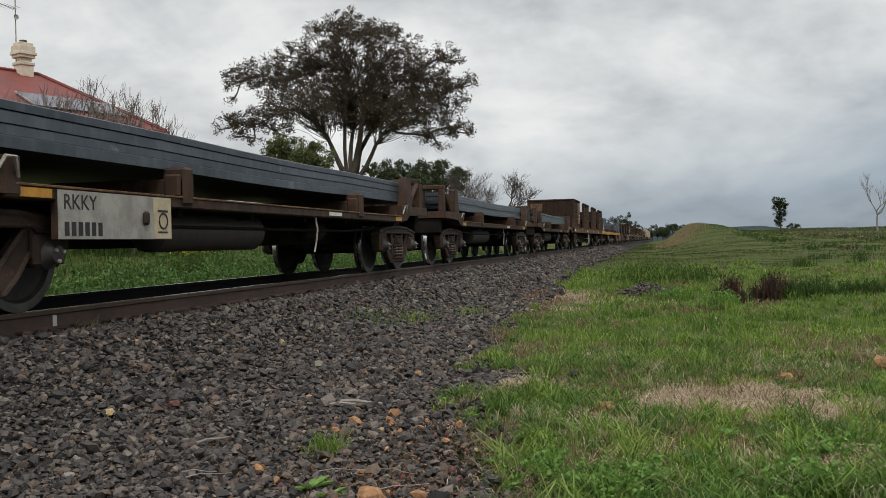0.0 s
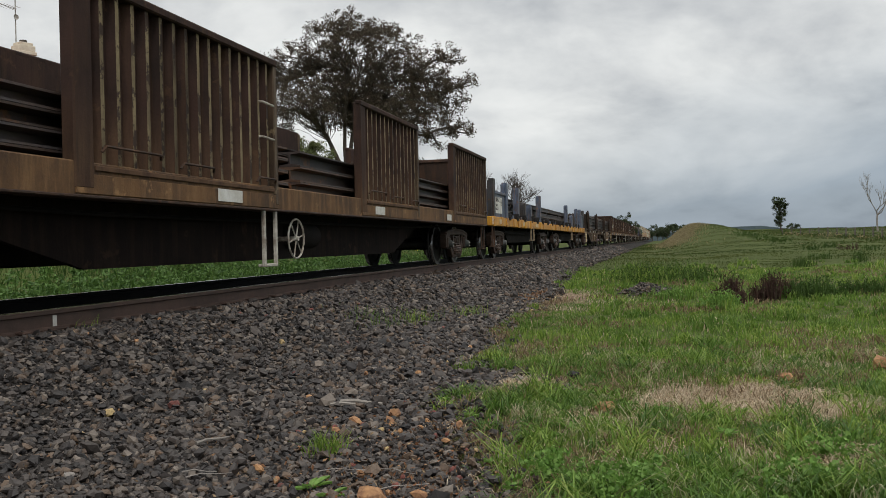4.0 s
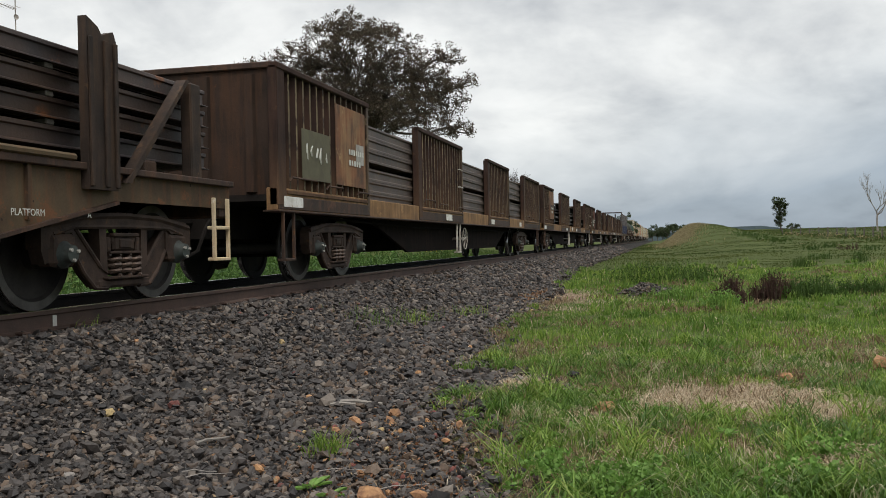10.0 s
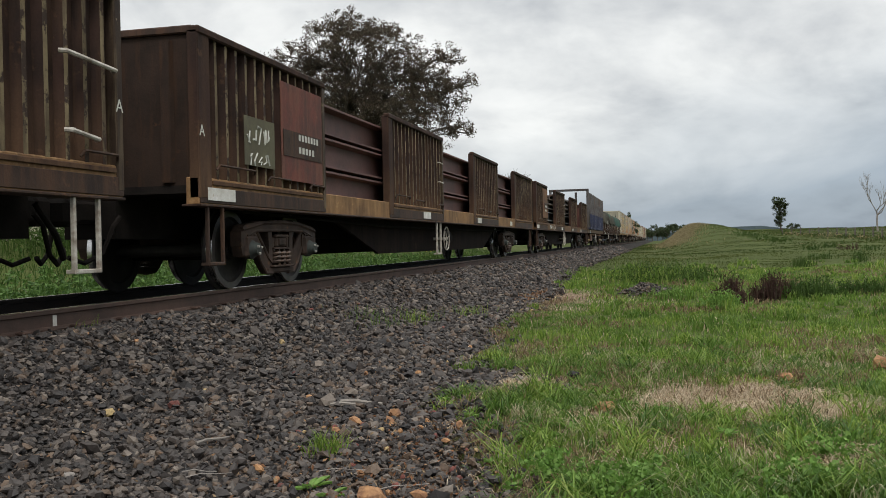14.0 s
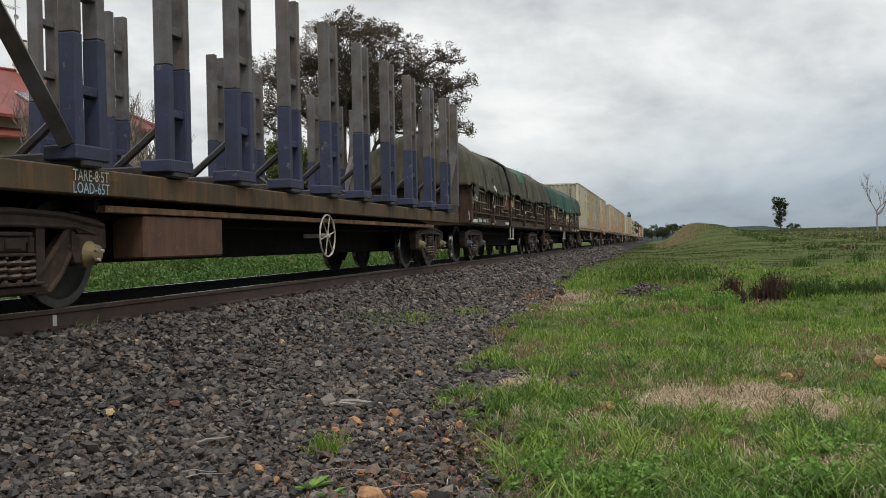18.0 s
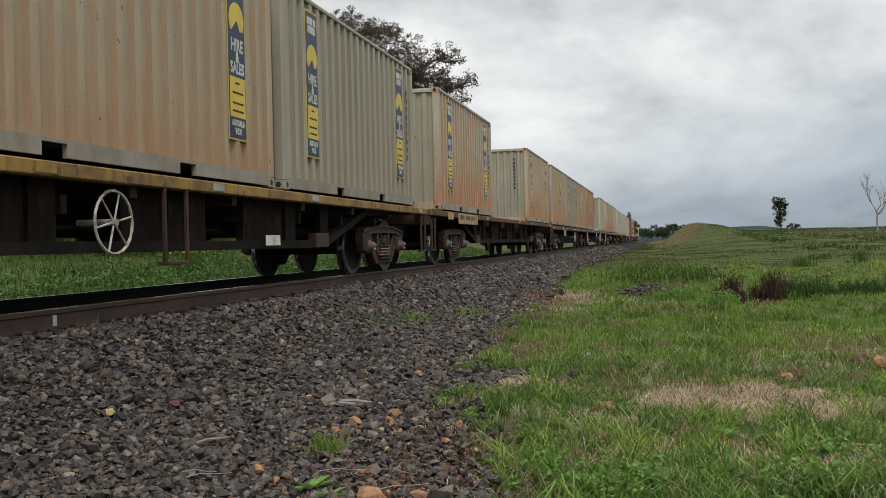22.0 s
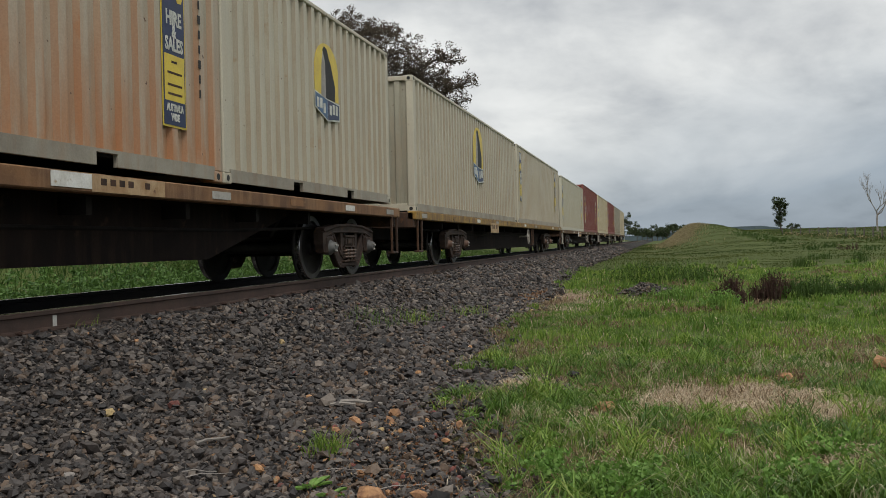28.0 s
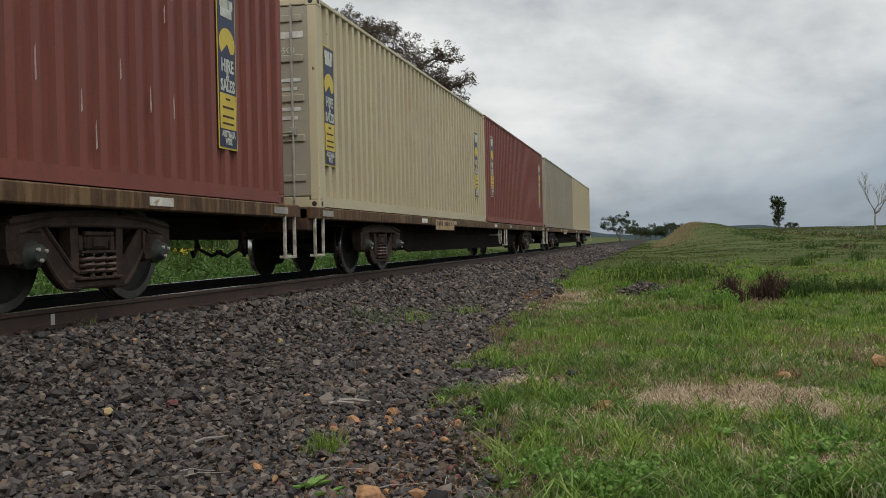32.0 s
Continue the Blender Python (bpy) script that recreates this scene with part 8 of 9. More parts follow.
# matted brown thatch scattered through the sward
n = 130
cx, cy = rs.uniform(4.6, 14, n), 6.5 + 22 * rs.uniform(size=n) ** 1.3
ok = cx > bed_edge(cy) + 0.2
cx, cy = cx[ok], cy[ok]
per = 70
k = len(cx) * per
tx, ty = np.repeat(cx, per) + rs.normal(0, 0.10, k) * np.repeat(0.5 + cy / 12, per), np.repeat(cy, per) + rs.normal(0, 0.16, k) * np.repeat(0.5 + cy / 12, per)
tagged(new("thatch", blades("thatch", tx, ty, land(tx, ty) + 0.03, rs.uniform(0.05, 0.12, k), 0.0022 + 0.0003 * ty * rs.uniform(0.6, 1.2, k), rs.uniform(0.8, 1.2, k), THATCH, rs)),
       "matted brown dead grass among the green", "dry grass", kind="stuff")
# dead grass and straw where the ballast meets the sward, and thin spots near by
rt = np.random.RandomState(61)
cy = np.concatenate([3.4 + 13 * rt.uniform(size=70) ** 1.2, rt.uniform(3.8, 9.5, 55)])
cx = np.concatenate([bed_edge(cy[:70]) + rt.normal(0.12, 0.2, 70), bed_edge(cy[70:]) + rt.uniform(0.3, 3.6, 55)])
k = len(cx) * 55
tx, ty = np.repeat(cx, 55) + rt.normal(0, 0.09, k), np.repeat(cy, 55) + rt.normal(0, 0.15, k)
tagged(new("thatch", blades("thatch", tx, ty, land(tx, ty) + 0.025, rt.uniform(0.04, 0.11, k), 0.0016 + 0.00028 * ty * rt.uniform(0.6, 1.2, k), rt.uniform(0.8, 1.3, k), THATCH, rt)),
       "dead brown grass along the edge of the ballast", "dry grass", kind="stuff")
EARTH = stuff_mat("brown_earth", (0.16, 0.10, 0.065), (0.10, 0.065, 0.045), 0.95, 0, 6, fine=30, bump=0.8, wear=(0.28, 0.18, 0.11), wear_at=0.58)


def disc_patch(name, cx, cy, rx, ry, mat, label, lift=0.012):
    v, f, rings, n = [(cx, cy, float(land(cx, cy)) + lift)], [], 8, 40
    rr = random.Random(int(cx * 10))
    wob = [rr.uniform(0, 6) for _ in range(4)]
    for i in range(1, rings + 1):
        for k in range(n):
            a = 2 * math.pi * k / n
            q = i / rings * (1 + 0.18 * math.sin(3 * a + wob[0]) + 0.1 * math.sin(5 * a + wob[1]) + 0.06 * math.sin(11 * a + wob[2]))
            px_, py_ = cx + rx * q * math.cos(a), cy + ry * q * math.sin(a)
            v.append((px_, py_, float(land(px_, py_)) + lift * (1 - (i / rings) ** 4 * 1.6)))
    f += [(0, 1 + k, 1 + (k + 1) % n) for k in range(n)]
    for i in range(rings - 1):
        o = 1 + i * n
        f += [(o + k, o + n + k, o + n + (k + 1) % n, o + (k + 1) % n) for k in range(n)]
    fm = Form()
    fm.add(v, f)
    return thing(name, label, "bare earth", form=fm, mat=mat, kind="structure", smooth=True)


disc_patch("earth_patch", 6.35, 7.0, 0.42, 0.5, EARTH, "worn patch of brown earth with dry grass")
disc_patch("earth_patch", 3.95, 17.2, 0.5, 1.6, EARTH, "worn patch of brown earth with dry grass")
pile = np.random.RandomState(3)
pp = np.stack([pile.normal(5.4, 0.24, 420), pile.normal(18.6, 0.5, 420), np.zeros(420)], 1)
pp[:, 2] = land(pp[:, 0], pp[:, 1]) + 0.16 * np.exp(-((pp[:, 0] - 5.4) / 0.3) ** 2 - ((pp[:, 1] - 18.6) / 0.6) ** 2) + np.abs(pile.normal(0, 0.02, 420))
tagged(new("gravel_heap", stones("gravel_heap", pp, pile.uniform(0.02, 0.045, 420), STONE)), "small heap of dark gravel in the grass", "gravel", kind="stuff")

# dead leaves and bark scraps that the wind has left
LITTER = island_mat("dead_leaves", [(0.10, 0.045, 0.025), (0.22, 0.10, 0.05), (0.15, 0.085, 0.05), (0.32, 0.19, 0.10), (0.085, 0.05, 0.035), (0.4, 0.29, 0.17)], 0.8, 0.2, 0.1)
rs = np.random.RandomState(83)


def litter(label, cx, cy, rx, ry, n, size):
    x, y = rs.normal(cx, rx, n), rs.normal(cy, ry, n)
    z = np.maximum(np.where(x < bed_edge(y), bed_z(x, y) + 0.02, -9), land(x, y)) + rs.uniform(0.008, 0.03, n)
    me = leaf_cloud("leaf_litter", np.stack([x, y, z], 1), np.full(n, 0.01), 1, size, LITTER, rs, 0.5, 0.45)
    tagged(new("leaf_litter", me), label, "dead leaves", kind="stuff")


litter("brown dead leaves and bark scraps on the stones", 4.45, 4.7, 0.3, 0.75, 520, 0.0125)
litter("brown dead leaves and bark scraps on the stones", 4.55, 3.8, 0.3, 0.3, 260, 0.0125)
litter("red-brown dead leaves at the edge of the ballast", 3.5, 17.0, 0.22, 1.0, 420, 0.03)
litter("red-brown dead leaves over the worn patch", 6.4, 7.15, 0.24, 0.26, 420, 0.018)
litter("brown dead leaves beside an ochre rock", 5.33, 5.6, 0.14, 0.14, 140, 0.015)
litter("scattered brown leaves in the stones", 3.4, 5.5, 0.6, 1.6, 160, 0.014)

# short pasture up the hillside
rs = np.random.RandomState(47)
n = 150000
dd = 26 + 140 * rs.uniform(size=n) ** 1.5
ss = rs.uniform(-0.02, 0.56, n) * dd
x, y = 5.709 - 0.2352 * dd + ss * 0.972, 0.972 * dd + ss * 0.2352
keep = (x > bed_edge(y) + 0.1) & (rs.uniform(size=n) < 0.35 + 0.65 * patchy(x, y, 3.0, 33))
x, y, dd = x[keep], y[keep], dd[keep]
tagged(new("pasture_grass", blades("pasture_grass", x, y, land(x, y), (0.03 + 0.0004 * dd) * rs.uniform(0.5, 1.3, len(x)) * (0.5 + 0.8 * patchy(x, y, 5.0, 35)), 0.00045 * dd * rs.uniform(0.7, 1.4, len(x)), rs.uniform(0.7, 1.2, len(x)), PASTURE, rs)),
       "short rough pasture grass on the hillside", "grass", kind="stuff")

# grass beyond the track
rs = np.random.RandomState(41)
n = 110000
x, y = -2.7 - 22 * rs.uniform(size=n) ** 1.7, rs.uniform(3, 75, n)
keep = rs.uniform(size=n) < 0.3 + 0.7 * patchy(x, y, 1.4, 12)
x, y = x[keep], y[keep]
tagged(new("verge_grass", blades("verge_grass", x, y, land(x, y), rs.uniform(0.08, 0.26, len(x)) * (0.6 + 0.9 * patchy(x, y, 2.0, 13)), rs.uniform(0.006, 0.014, len(x)), rs.uniform(0.1, 0.8, len(x)), VERGE, rs)),
       "green verge grass on the far side of the track", "grass", kind="stuff")
n = 24000
x, y = -2.5 - 4 * rs.uniform(size=n) ** 2, rs.uniform(4, 40, n)
keep = patchy(x, y, 1.1, 19) > 0.6
x, y = x[keep], y[keep]
tagged(new("verge_straw", blades("verge_straw", x, y, land(x, y), rs.uniform(0.05, 0.2, len(x)), rs.uniform(0.004, 0.01, len(x)), rs.uniform(0.4, 1.0, len(x)), DRY, rs)),
       "straw-coloured dry grass on the far verge", "dry grass", kind="stuff")


# ---- leafy plants ----
def limb(form, a, b, r0, r1, rr, bend=0.12, n=6, seg=6):
    """A crooked tapering limb from a to b."""
    a, b = Vector(a), Vector(b)
    d = (b - a).length
    k1 = Vector((rr.uniform(-1, 1), rr.uniform(-1, 1), rr.uniform(-0.4, 1))) * d * bend
    k2 = Vector((rr.uniform(-1, 1), rr.uniform(-1, 1), rr.uniform(-0.6, 0.6))) * d * bend * 0.5
    pts = []
    for i in range(seg + 1):
        t = i / seg
        pts.append(a.lerp(b, t) + k1 * math.sin(math.pi * t) + k2 * math.sin(2 * math.pi * t))
    form.tube(pts, r0, n, r1)
    return pts


def lobed_tree(name, label, base, fork, trunk_r, lobes, clumps, per, clump_r, leaf, leafmat, bark, seed, mains=5, narrow=0.34, shell=0.55, twigs=True):
    """A tree with a forked trunk and a crown of leaf clumps that fills the given lobes (x, y, z, rx, ry, rz)."""
    rr, rs_ = random.Random(seed), np.random.RandomState(seed)
    tr = thing(name, label, "tree", at=pose(*base))
    vol = np.array([l[3] * l[5] for l in lobes])
    num = np.maximum(3, (clumps * vol / vol.sum()).astype(int))
    cs = []
    for l, k in zip(lobes, num):
        d = rs_.normal(size=(k, 3))
        d /= np.linalg.norm(d, axis=1)[:, None]
        d *= (shell + (1 - shell) * rs_.uniform(size=k))[:, None] ** 0.45
        cs.append(np.array(l[:3]) + d * np.array(l[3:]))
    cs_all = np.concatenate(cs)
    fm = Form()
    limb(fm, (0, 0, -0.3), fork, trunk_r, trunk_r * 0.72, rr, 0.03, 10)
    part("trunk", fm, bark, tr, smooth=True)
    top = Vector(fork)
    tw = Form()
    big = sorted(range(len(lobes)), key=lambda i: -lobes[i][3] * lobes[i][5])
    stems = []
    for rank, i in enumerate(big):
        l, c = lobes[i], cs[i]
        fm = Form()
        mid = Vector(l[:3]) + Vector((rr.uniform(-0.2, 0.2) * l[3], rr.uniform(-0.2, 0.2) * l[4], -0.25 * l[5]))
        st0, thick = top + Vector((rr.uniform(-1, 1) * trunk_r * 0.5, rr.uniform(-1, 1) * trunk_r * 0.5, -0.15)), trunk_r * rr.uniform(0.3, 0.5)
        if rank >= mains:
            # a side limb leaves the nearest stem part way up
            st0 = min((q for s_ in stems for q in s_[2:7]), key=lambda q: (q - mid).length + 0.4 * abs(q.z - mid.z))
            thick *= min(0.5, 0.16 + 0.16 * l[3])
        ctl = st0 + Vector(((mid.x - st0.x) * 0.32, (mid.y - st0.y) * 0.32, (mid.z - st0.z) * 0.72))
        wob = Vector((rr.uniform(-1, 1), rr.uniform(-1, 1), rr.uniform(-1, 1))) * 0.04 * (mid - st0).length
        pts = [st0 * (1 - t) ** 2 + ctl * 2 * t * (1 - t) + mid * t * t + wob * math.sin(7 * t) for t in [i / 8 for i in range(9)]]
        stems.append(pts)
        fm.tube(pts, thick, 7, trunk_r * 0.1)
        for q in c:
            st = pts[rr.randint(4, 8)]
            if twigs or rr.random() < 0.3:
                limb(tw, st, q, trunk_r * 0.055, 0.008, rr, 0.16, 4, 5)
        part("limb", fm, bark, tr, smooth=True)
    if tw.v:
        tagged(part("twig_mass", tw, bark, tr), kind="stuff")
    cr = leaf_cloud("crown", cs_all, clump_r * rs_.uniform(0.55, 1.25, len(cs_all)), per, leaf, leafmat, rs_, 0.85, narrow)
    part("crown", cr, None, tr)
    return tr


def bare_tree(name, label, base, height, trunk_r, spread, bark, seed, levels=4, upright=0.5, forks=(2, 3), trunk_part=0.3, shoots=False):
    rr = random.Random(seed)
    tr = thing(name, label, "tree", at=pose(*base))
    fm = Form()
    top = Vector((rr.uniform(-0.03, 0.03) * height, 0, height * trunk_part))
    limb(fm, (0, 0, -0.2), top, trunk_r, trunk_r * 0.75, rr, 0.05, 8)
    part("trunk", fm, bark, tr, smooth=True)
    fm = Form()

    def grow(p, d, length, r, lev):
        e = p + d * length
        pts = limb(fm, p, e, r, r * 0.6, rr, 0.10, 5 if lev > 1 else 4, 4)
        if lev == 0:
            return
        for _ in range(rr.randint(*forks) + (1 if lev == 1 else 0)):
            st = pts[rr.randint(2, 4)]
            nd = (d + Vector((rr.uniform(-1, 1), rr.uniform(-1, 1), rr.uniform(-0.5, 0.8))) * spread)
            nd = (nd + Vector((0, 0, upright * (2.2 if shoots and lev < 2 else 1)))).normalized()
            grow(st, nd, length * rr.uniform(0.55, 0.85), r * 0.58, lev - 1)

    for k in range(rr.randint(3, 5)):
        a = rr.uniform(0, 2 * math.pi)
        d = Vector((math.cos(a) * spread * 1.2, math.sin(a) * spread * 1.2, 0.5 + upright)).normalized()
        grow(top, d, height * (1 - trunk_part) * rr.uniform(0.34, 0.5), trunk_r * 0.55, levels)
    tagged(part("branch_mass", fm, bark, tr, smooth=True), kind="stuff")
    return tr


# the great gum tree behind the track
GUM = island_mat("gum_leaves", [(0.058, 0.05, 0.033), (0.088, 0.076, 0.05), (0.08, 0.058, 0.042), (0.12, 0.10, 0.068), (0.105, 0.066, 0.05)], 0.6, 0.25, 0.4)
DARKLEAF = island_mat("dark_leaves", [(0.03, 0.045, 0.018), (0.05, 0.07, 0.025), (0.04, 0.055, 0.02)], 0.6, 0.3, 0.25)
SHRUBLEAF = island_mat("shrub_leaves", [(0.07, 0.09, 0.03), (0.14, 0.155, 0.055), (0.10, 0.115, 0.04)], 0.6, 0.3, 0.3)
GUMBARK = stuff_mat("grey_brown_gum_bark", (0.10, 0.08, 0.06), (0.05, 0.04, 0.032), 0.9, 0.0, 1.0, streak=0.4)
# the crown's lobes lie across the line of sight: s to the side, d in depth, z up
KX, KY = 0.972, 0.2352


def lobe(s, d, z, rs_, rd, rz):
    return (s * KX - d * KY, s * KY + d * KX, z, rs_, rd, rz)


M = 0.0428
gum_lobes = []
for px_, py_, rx_, rz_, dd in ((605, 42, 44, 30, 0), (655, 52, 40, 28, 1), (600, 85, 72, 48, -1), (530, 105, 62, 44, 1), (680, 100, 70, 48, -1), (590, 150, 105, 66, 2), (690, 160, 88, 60, 1), (475, 135, 58, 38, 0),
                              (752, 135, 60, 46, 0), (540, 190, 82, 44, -2), (640, 205, 80, 36, 0), (715, 205, 74, 40, -1), (780, 180, 46, 40, 1), (428, 128, 36, 22, 0), (405, 136, 18, 22, 0), (556, 48, 16, 10, 0), (780, 98, 34, 16, 0),
                              (806, 112, 12, 9, 0), (820, 150, 24, 15, 0), (470, 195, 46, 24, 1), (430, 215, 40, 22, 0), (404, 208, 18, 16, 0), (377, 222, 9, 9, 0), (440, 245, 16, 8, 0), (408, 236, 12, 8, 0), (480, 225, 34, 16, 0),
                              (800, 225, 32, 18, 0), (824, 238, 14, 9, 0), (765, 242, 44, 15, 0), (770, 258, 22, 7, 1), (404, 172, 8, 5, 0)):
    gum_lobes.append(lobe((px_ - 620) * M, dd, (433 - py_) * M - 0.46, rx_ * M, max(rx_ * M * 1.1, 1.0), rz_ * M))
lobed_tree("gum_tree", "tall spreading gum tree with dark olive crown", (-16.6, 64.6, 0.95), (-0.3, 0, 4.1), 0.52, gum_lobes, 1900, 38, 0.46, 0.10, GUM, GUMBARK, 4, mains=6, shell=0.05)


def at_view(px_, depth):
    """Ground place under a picture column at a depth from the camera."""
    s = (px_ - 784) / 1589.0 * depth
    x, y = 5.709 - 0.2352 * depth + s * KX, 0.972 * depth + s * KY
    return x, y, float(land(x, y))


def simple_lobes(w, h0, h1, seed, n=6):
    rr = random.Random(seed)
    out = []
    for _ in range(n):
        s, d = rr.uniform(-0.5, 0.5) * w, rr.uniform(-0.4, 0.4) * w
        z = rr.uniform(h0 + 0.3 * (h1 - h0), h0 + 0.75 * (h1 - h0))
        out.append(lobe(s, d, z, w * 0.3, w * 0.3, (h1 - h0) * 0.27))
    return out


x, y, z = at_view(532, 52)
lobed_tree("shrub", "dense dark green rounded shrub beyond the track", (x, y, z), (0, 0, 1.5), 0.14, simple_lobes(3.3, 0.6, 7.3 - z, 3, 11), 220, 140, 0.42, 0.10, SHRUBLEAF, BARKDARK, 6, shell=0.3)
x, y, z = at_view(735, 120)
lobed_tree("far_tree", "dark rounded tree behind the gum", (x, y, z), (0, 0, 3.0), 0.3, simple_lobes(9.5, 4.0, 12.0 - z, 8, 14), 240, 90, 0.8, 0.22, DARKLEAF, BARKDARK, 9, shell=0.3)
x, y, z = at_view(862, 110)
bare_tree("bare_tree", "leafless grey-brown tree with fine twigs", (x, y, z), 9.6 - z, 0.26, 0.95, BARKDARK, 12, 5, 0.2, (3, 4), 0.16)
x, y, z = at_view(828, 112)
bare_tree("bare_tree", "small leafless tree beside a larger one", (x, y, z), 9.0 - z, 0.2, 0.9, BARKDARK, 14, 5, 0.25, (2, 4), 0.18)
x, y, z = at_view(1100, 150)
lobed_tree("far_tree", "small open-crowned tree on the bank", (x, y, z), (0, 0, 1.5), 0.16, simple_lobes(5.4, 1.6, 4.9 - z + 0.4, 18, 8), 70, 60, 0.42, 0.13, DARKLEAF, BARKDARK, 19, shell=0.35)
x, y, z = at_view(1382, 140)
lobed_tree("slim_tree", "slim dark bushy tree on the field's skyline", (x, y, z), (0, 0, 1.2), 0.14, [lobe(0, 0, 3.3, 1.15, 1.0, 1.5), lobe(-0.4, 0, 4.5, 0.95, 0.9, 0.7), lobe(0.3, 0, 4.1, 1.0, 0.9, 0.8), lobe(0.2, 0, 2.2, 0.9, 0.9, 1.2), lobe(-0.2, 0.2, 1.2, 0.6, 0.6, 0.9)], 190, 46, 0.3, 0.085, DARKLEAF, BARKDARK, 23, shell=0.3)
x, y, z = at_view(1404, 142)
lobed_tree("shrub", "low dark bush on the field's skyline", (x, y, z), (0, 0, 0.3), 0.08, [lobe(0, 0, 0.6, 1.0, 0.7, 0.35)], 24, 60, 0.3, 0.09, DARKLEAF, BARKDARK, 27, shell=0.3)
x, y, z = at_view(1554, 110)
bare_tree("dead_tree", "bleached dead tree on the field's skyline", (x, y, z), 6.4, 0.12, 0.55, DEADWOOD, 41, 4, 0.4, (2, 3), 0.3)
# far woods along the end of the line
rr = random.Random(77)
for k in range(9):
    px_ = 1128 + k * 9
    x, y, _ = at_view(px_, 420 + 8 * (k % 3))
    z = float(land(x, y))
    lobed_tree("far_tree", "distant dark tree at the end of the line", (x, y, z), (0, 0, 2), 0.2, simple_lobes(9, 1.5, 4.5 + rr.uniform(0, 2.5) - min(z, 0), 90 + k, 5), 26, 40, 1.2, 0.45, DARKLEAF, BARKDARK, 60 + k, shell=0.3, twigs=False)

# ---- plants in the field ----
rs = np.random.RandomState(52)


def weed_stand(name, label, cx, cy, rx, ry, n, hh, mat, leafmat, leaf, category="weeds"):
    x, y = rs.normal(cx, rx, n), rs.normal(cy, ry, n)
    z = land(x, y)
    h = hh * rs.uniform(0.5, 1.15, n) * (0.45 + 0.75 * patchy(x, y, hh * 0.8, 77))
    me = blades(name, x, y, z, h, np.full(n, 0.012), rs.uniform(0.02, 0.35, n), mat, rs)
    ob = tagged(new(name, me), label, category, kind="stuff")
    c = np.stack([x, y, z + h * rs.uniform(0.35, 0.95, n)], 1)
    part("weed_leaves", leaf_cloud("weed_leaves", c, h * 0.22, 7, leaf, leafmat, rs, 1.3), None, ob)
    return ob


for px_, d_, hh_, n_ in ((1272, 15.4, 0.34, 50), (1294, 15.0, 0.44, 80), (1308, 14.7, 0.38, 60), (1337, 15.1, 0.48, 80), (1364, 15.2, 0.54, 90), (1386, 15.6, 0.34, 50)):
    cx, cy, _ = at_view(px_, d_)
    weed_stand("dock_weed", "tall dead red-brown dock weed in the grass", cx, cy, 0.065, 0.12, n_, hh_, DOCK, DOCK, 0.024)
weed_stand("tall_weeds", "clump of lush dark green weeds", *at_view(1150, 22.5)[:2], 0.5, 0.8, 420, 0.5, GREEN, VERGE, 0.035)
weed_stand("tall_weeds", "clump of lush dark green weeds", *at_view(1225, 21.5)[:2], 0.3, 0.7, 220, 0.4, GREEN, VERGE, 0.035)
weed_stand("tall_weeds", "clump of tall green grass and weeds", *at_view(1276, 13.5)[:2], 0.16, 0.2, 160, 0.26, GREEN, LEAFY, 0.025)
weed_stand("tall_weeds", "clump of tall green grass and weeds", *at_view(1425, 15.5)[:2], 0.2, 0.3, 260, 0.36, VERGE, VERGE, 0.028)
weed_stand("tall_weeds", "clump of tall green grass and weeds", *at_view(1520, 16.0)[:2], 0.3, 0.3, 200, 0.26, VERGE, VERGE, 0.028)
weed_stand("tall_weeds", "clump of tall green grass and weeds", *at_view(1195, 16.5)[:2], 0.2, 0.3, 150, 0.22, GREEN, LEAFY, 0.022)
weed_stand("bank_grass", "tall dry grass over the face of the bank", 7.8, 126.0, 1.1, 16.0, 5200, 0.24, BANK, BANK, 0.06)
weed_stand("bank_grass", "tall dry grass over the crest of the bank", 10.0, 138.0, 1.0, 12.0, 1500, 0.2, BANK, BANK, 0.06)
# scrub and rank grass over the hillside
rk = random.Random(19)
for px_, d_, hh_, n_, m_ in ((1308, 92, 0.5, 70, VERGE), (1322, 84, 0.6, 90, VERGE), (1336, 78, 0.55, 80, VERGE), (1352, 72, 0.5, 90, VERGE), (1368, 66, 0.55, 90, VERGE), (1388, 62, 0.5, 90, VERGE),
                             (1435, 46, 0.35, 90, VERGE), (1470, 48, 0.3, 80, VERGE), (1500, 44, 0.3, 70, DOCK), (1540, 42, 0.35, 80, VERGE), (1450, 34, 0.35, 110, VERGE), (1520, 31, 0.4, 120, VERGE), (1420, 28, 0.4, 140, VERGE)):
    cx, cy, _ = at_view(px_, d_)
    weed_stand("scrub_clump", "low dark scrub clump on the hillside", cx, cy, 0.006 * d_, 0.009 * d_, n_ // 2, hh_, m_, m_, 0.0008 * d_)
for k in range(11):
    cx, cy, _ = at_view(1375 + 20 * k, 101 - 3.9 * k)
    weed_stand("fence_grass", "rank brown grass along the fence line", cx, cy, 0.9, 1.5, 60, 0.34 + rk.uniform(-0.12, 0.12), (BANK, VERGE, PASTURE)[k % 3], (VERGE, PASTURE, BANK)[k % 3], 0.07)
LEAFV = island_mat("verge_leaves", [(0.035, 0.08, 0.016), (0.07, 0.14, 0.03), (0.11, 0.2, 0.045), (0.05, 0.11, 0.02)], 0.6, 0.35, 0.3)
weed_stand("garden_shrubs", "leafy green garden growth before the house", -11.6, 27.5, 0.5, 3.6, 1300, 1.7, VERGE, VERGE, 0.07)
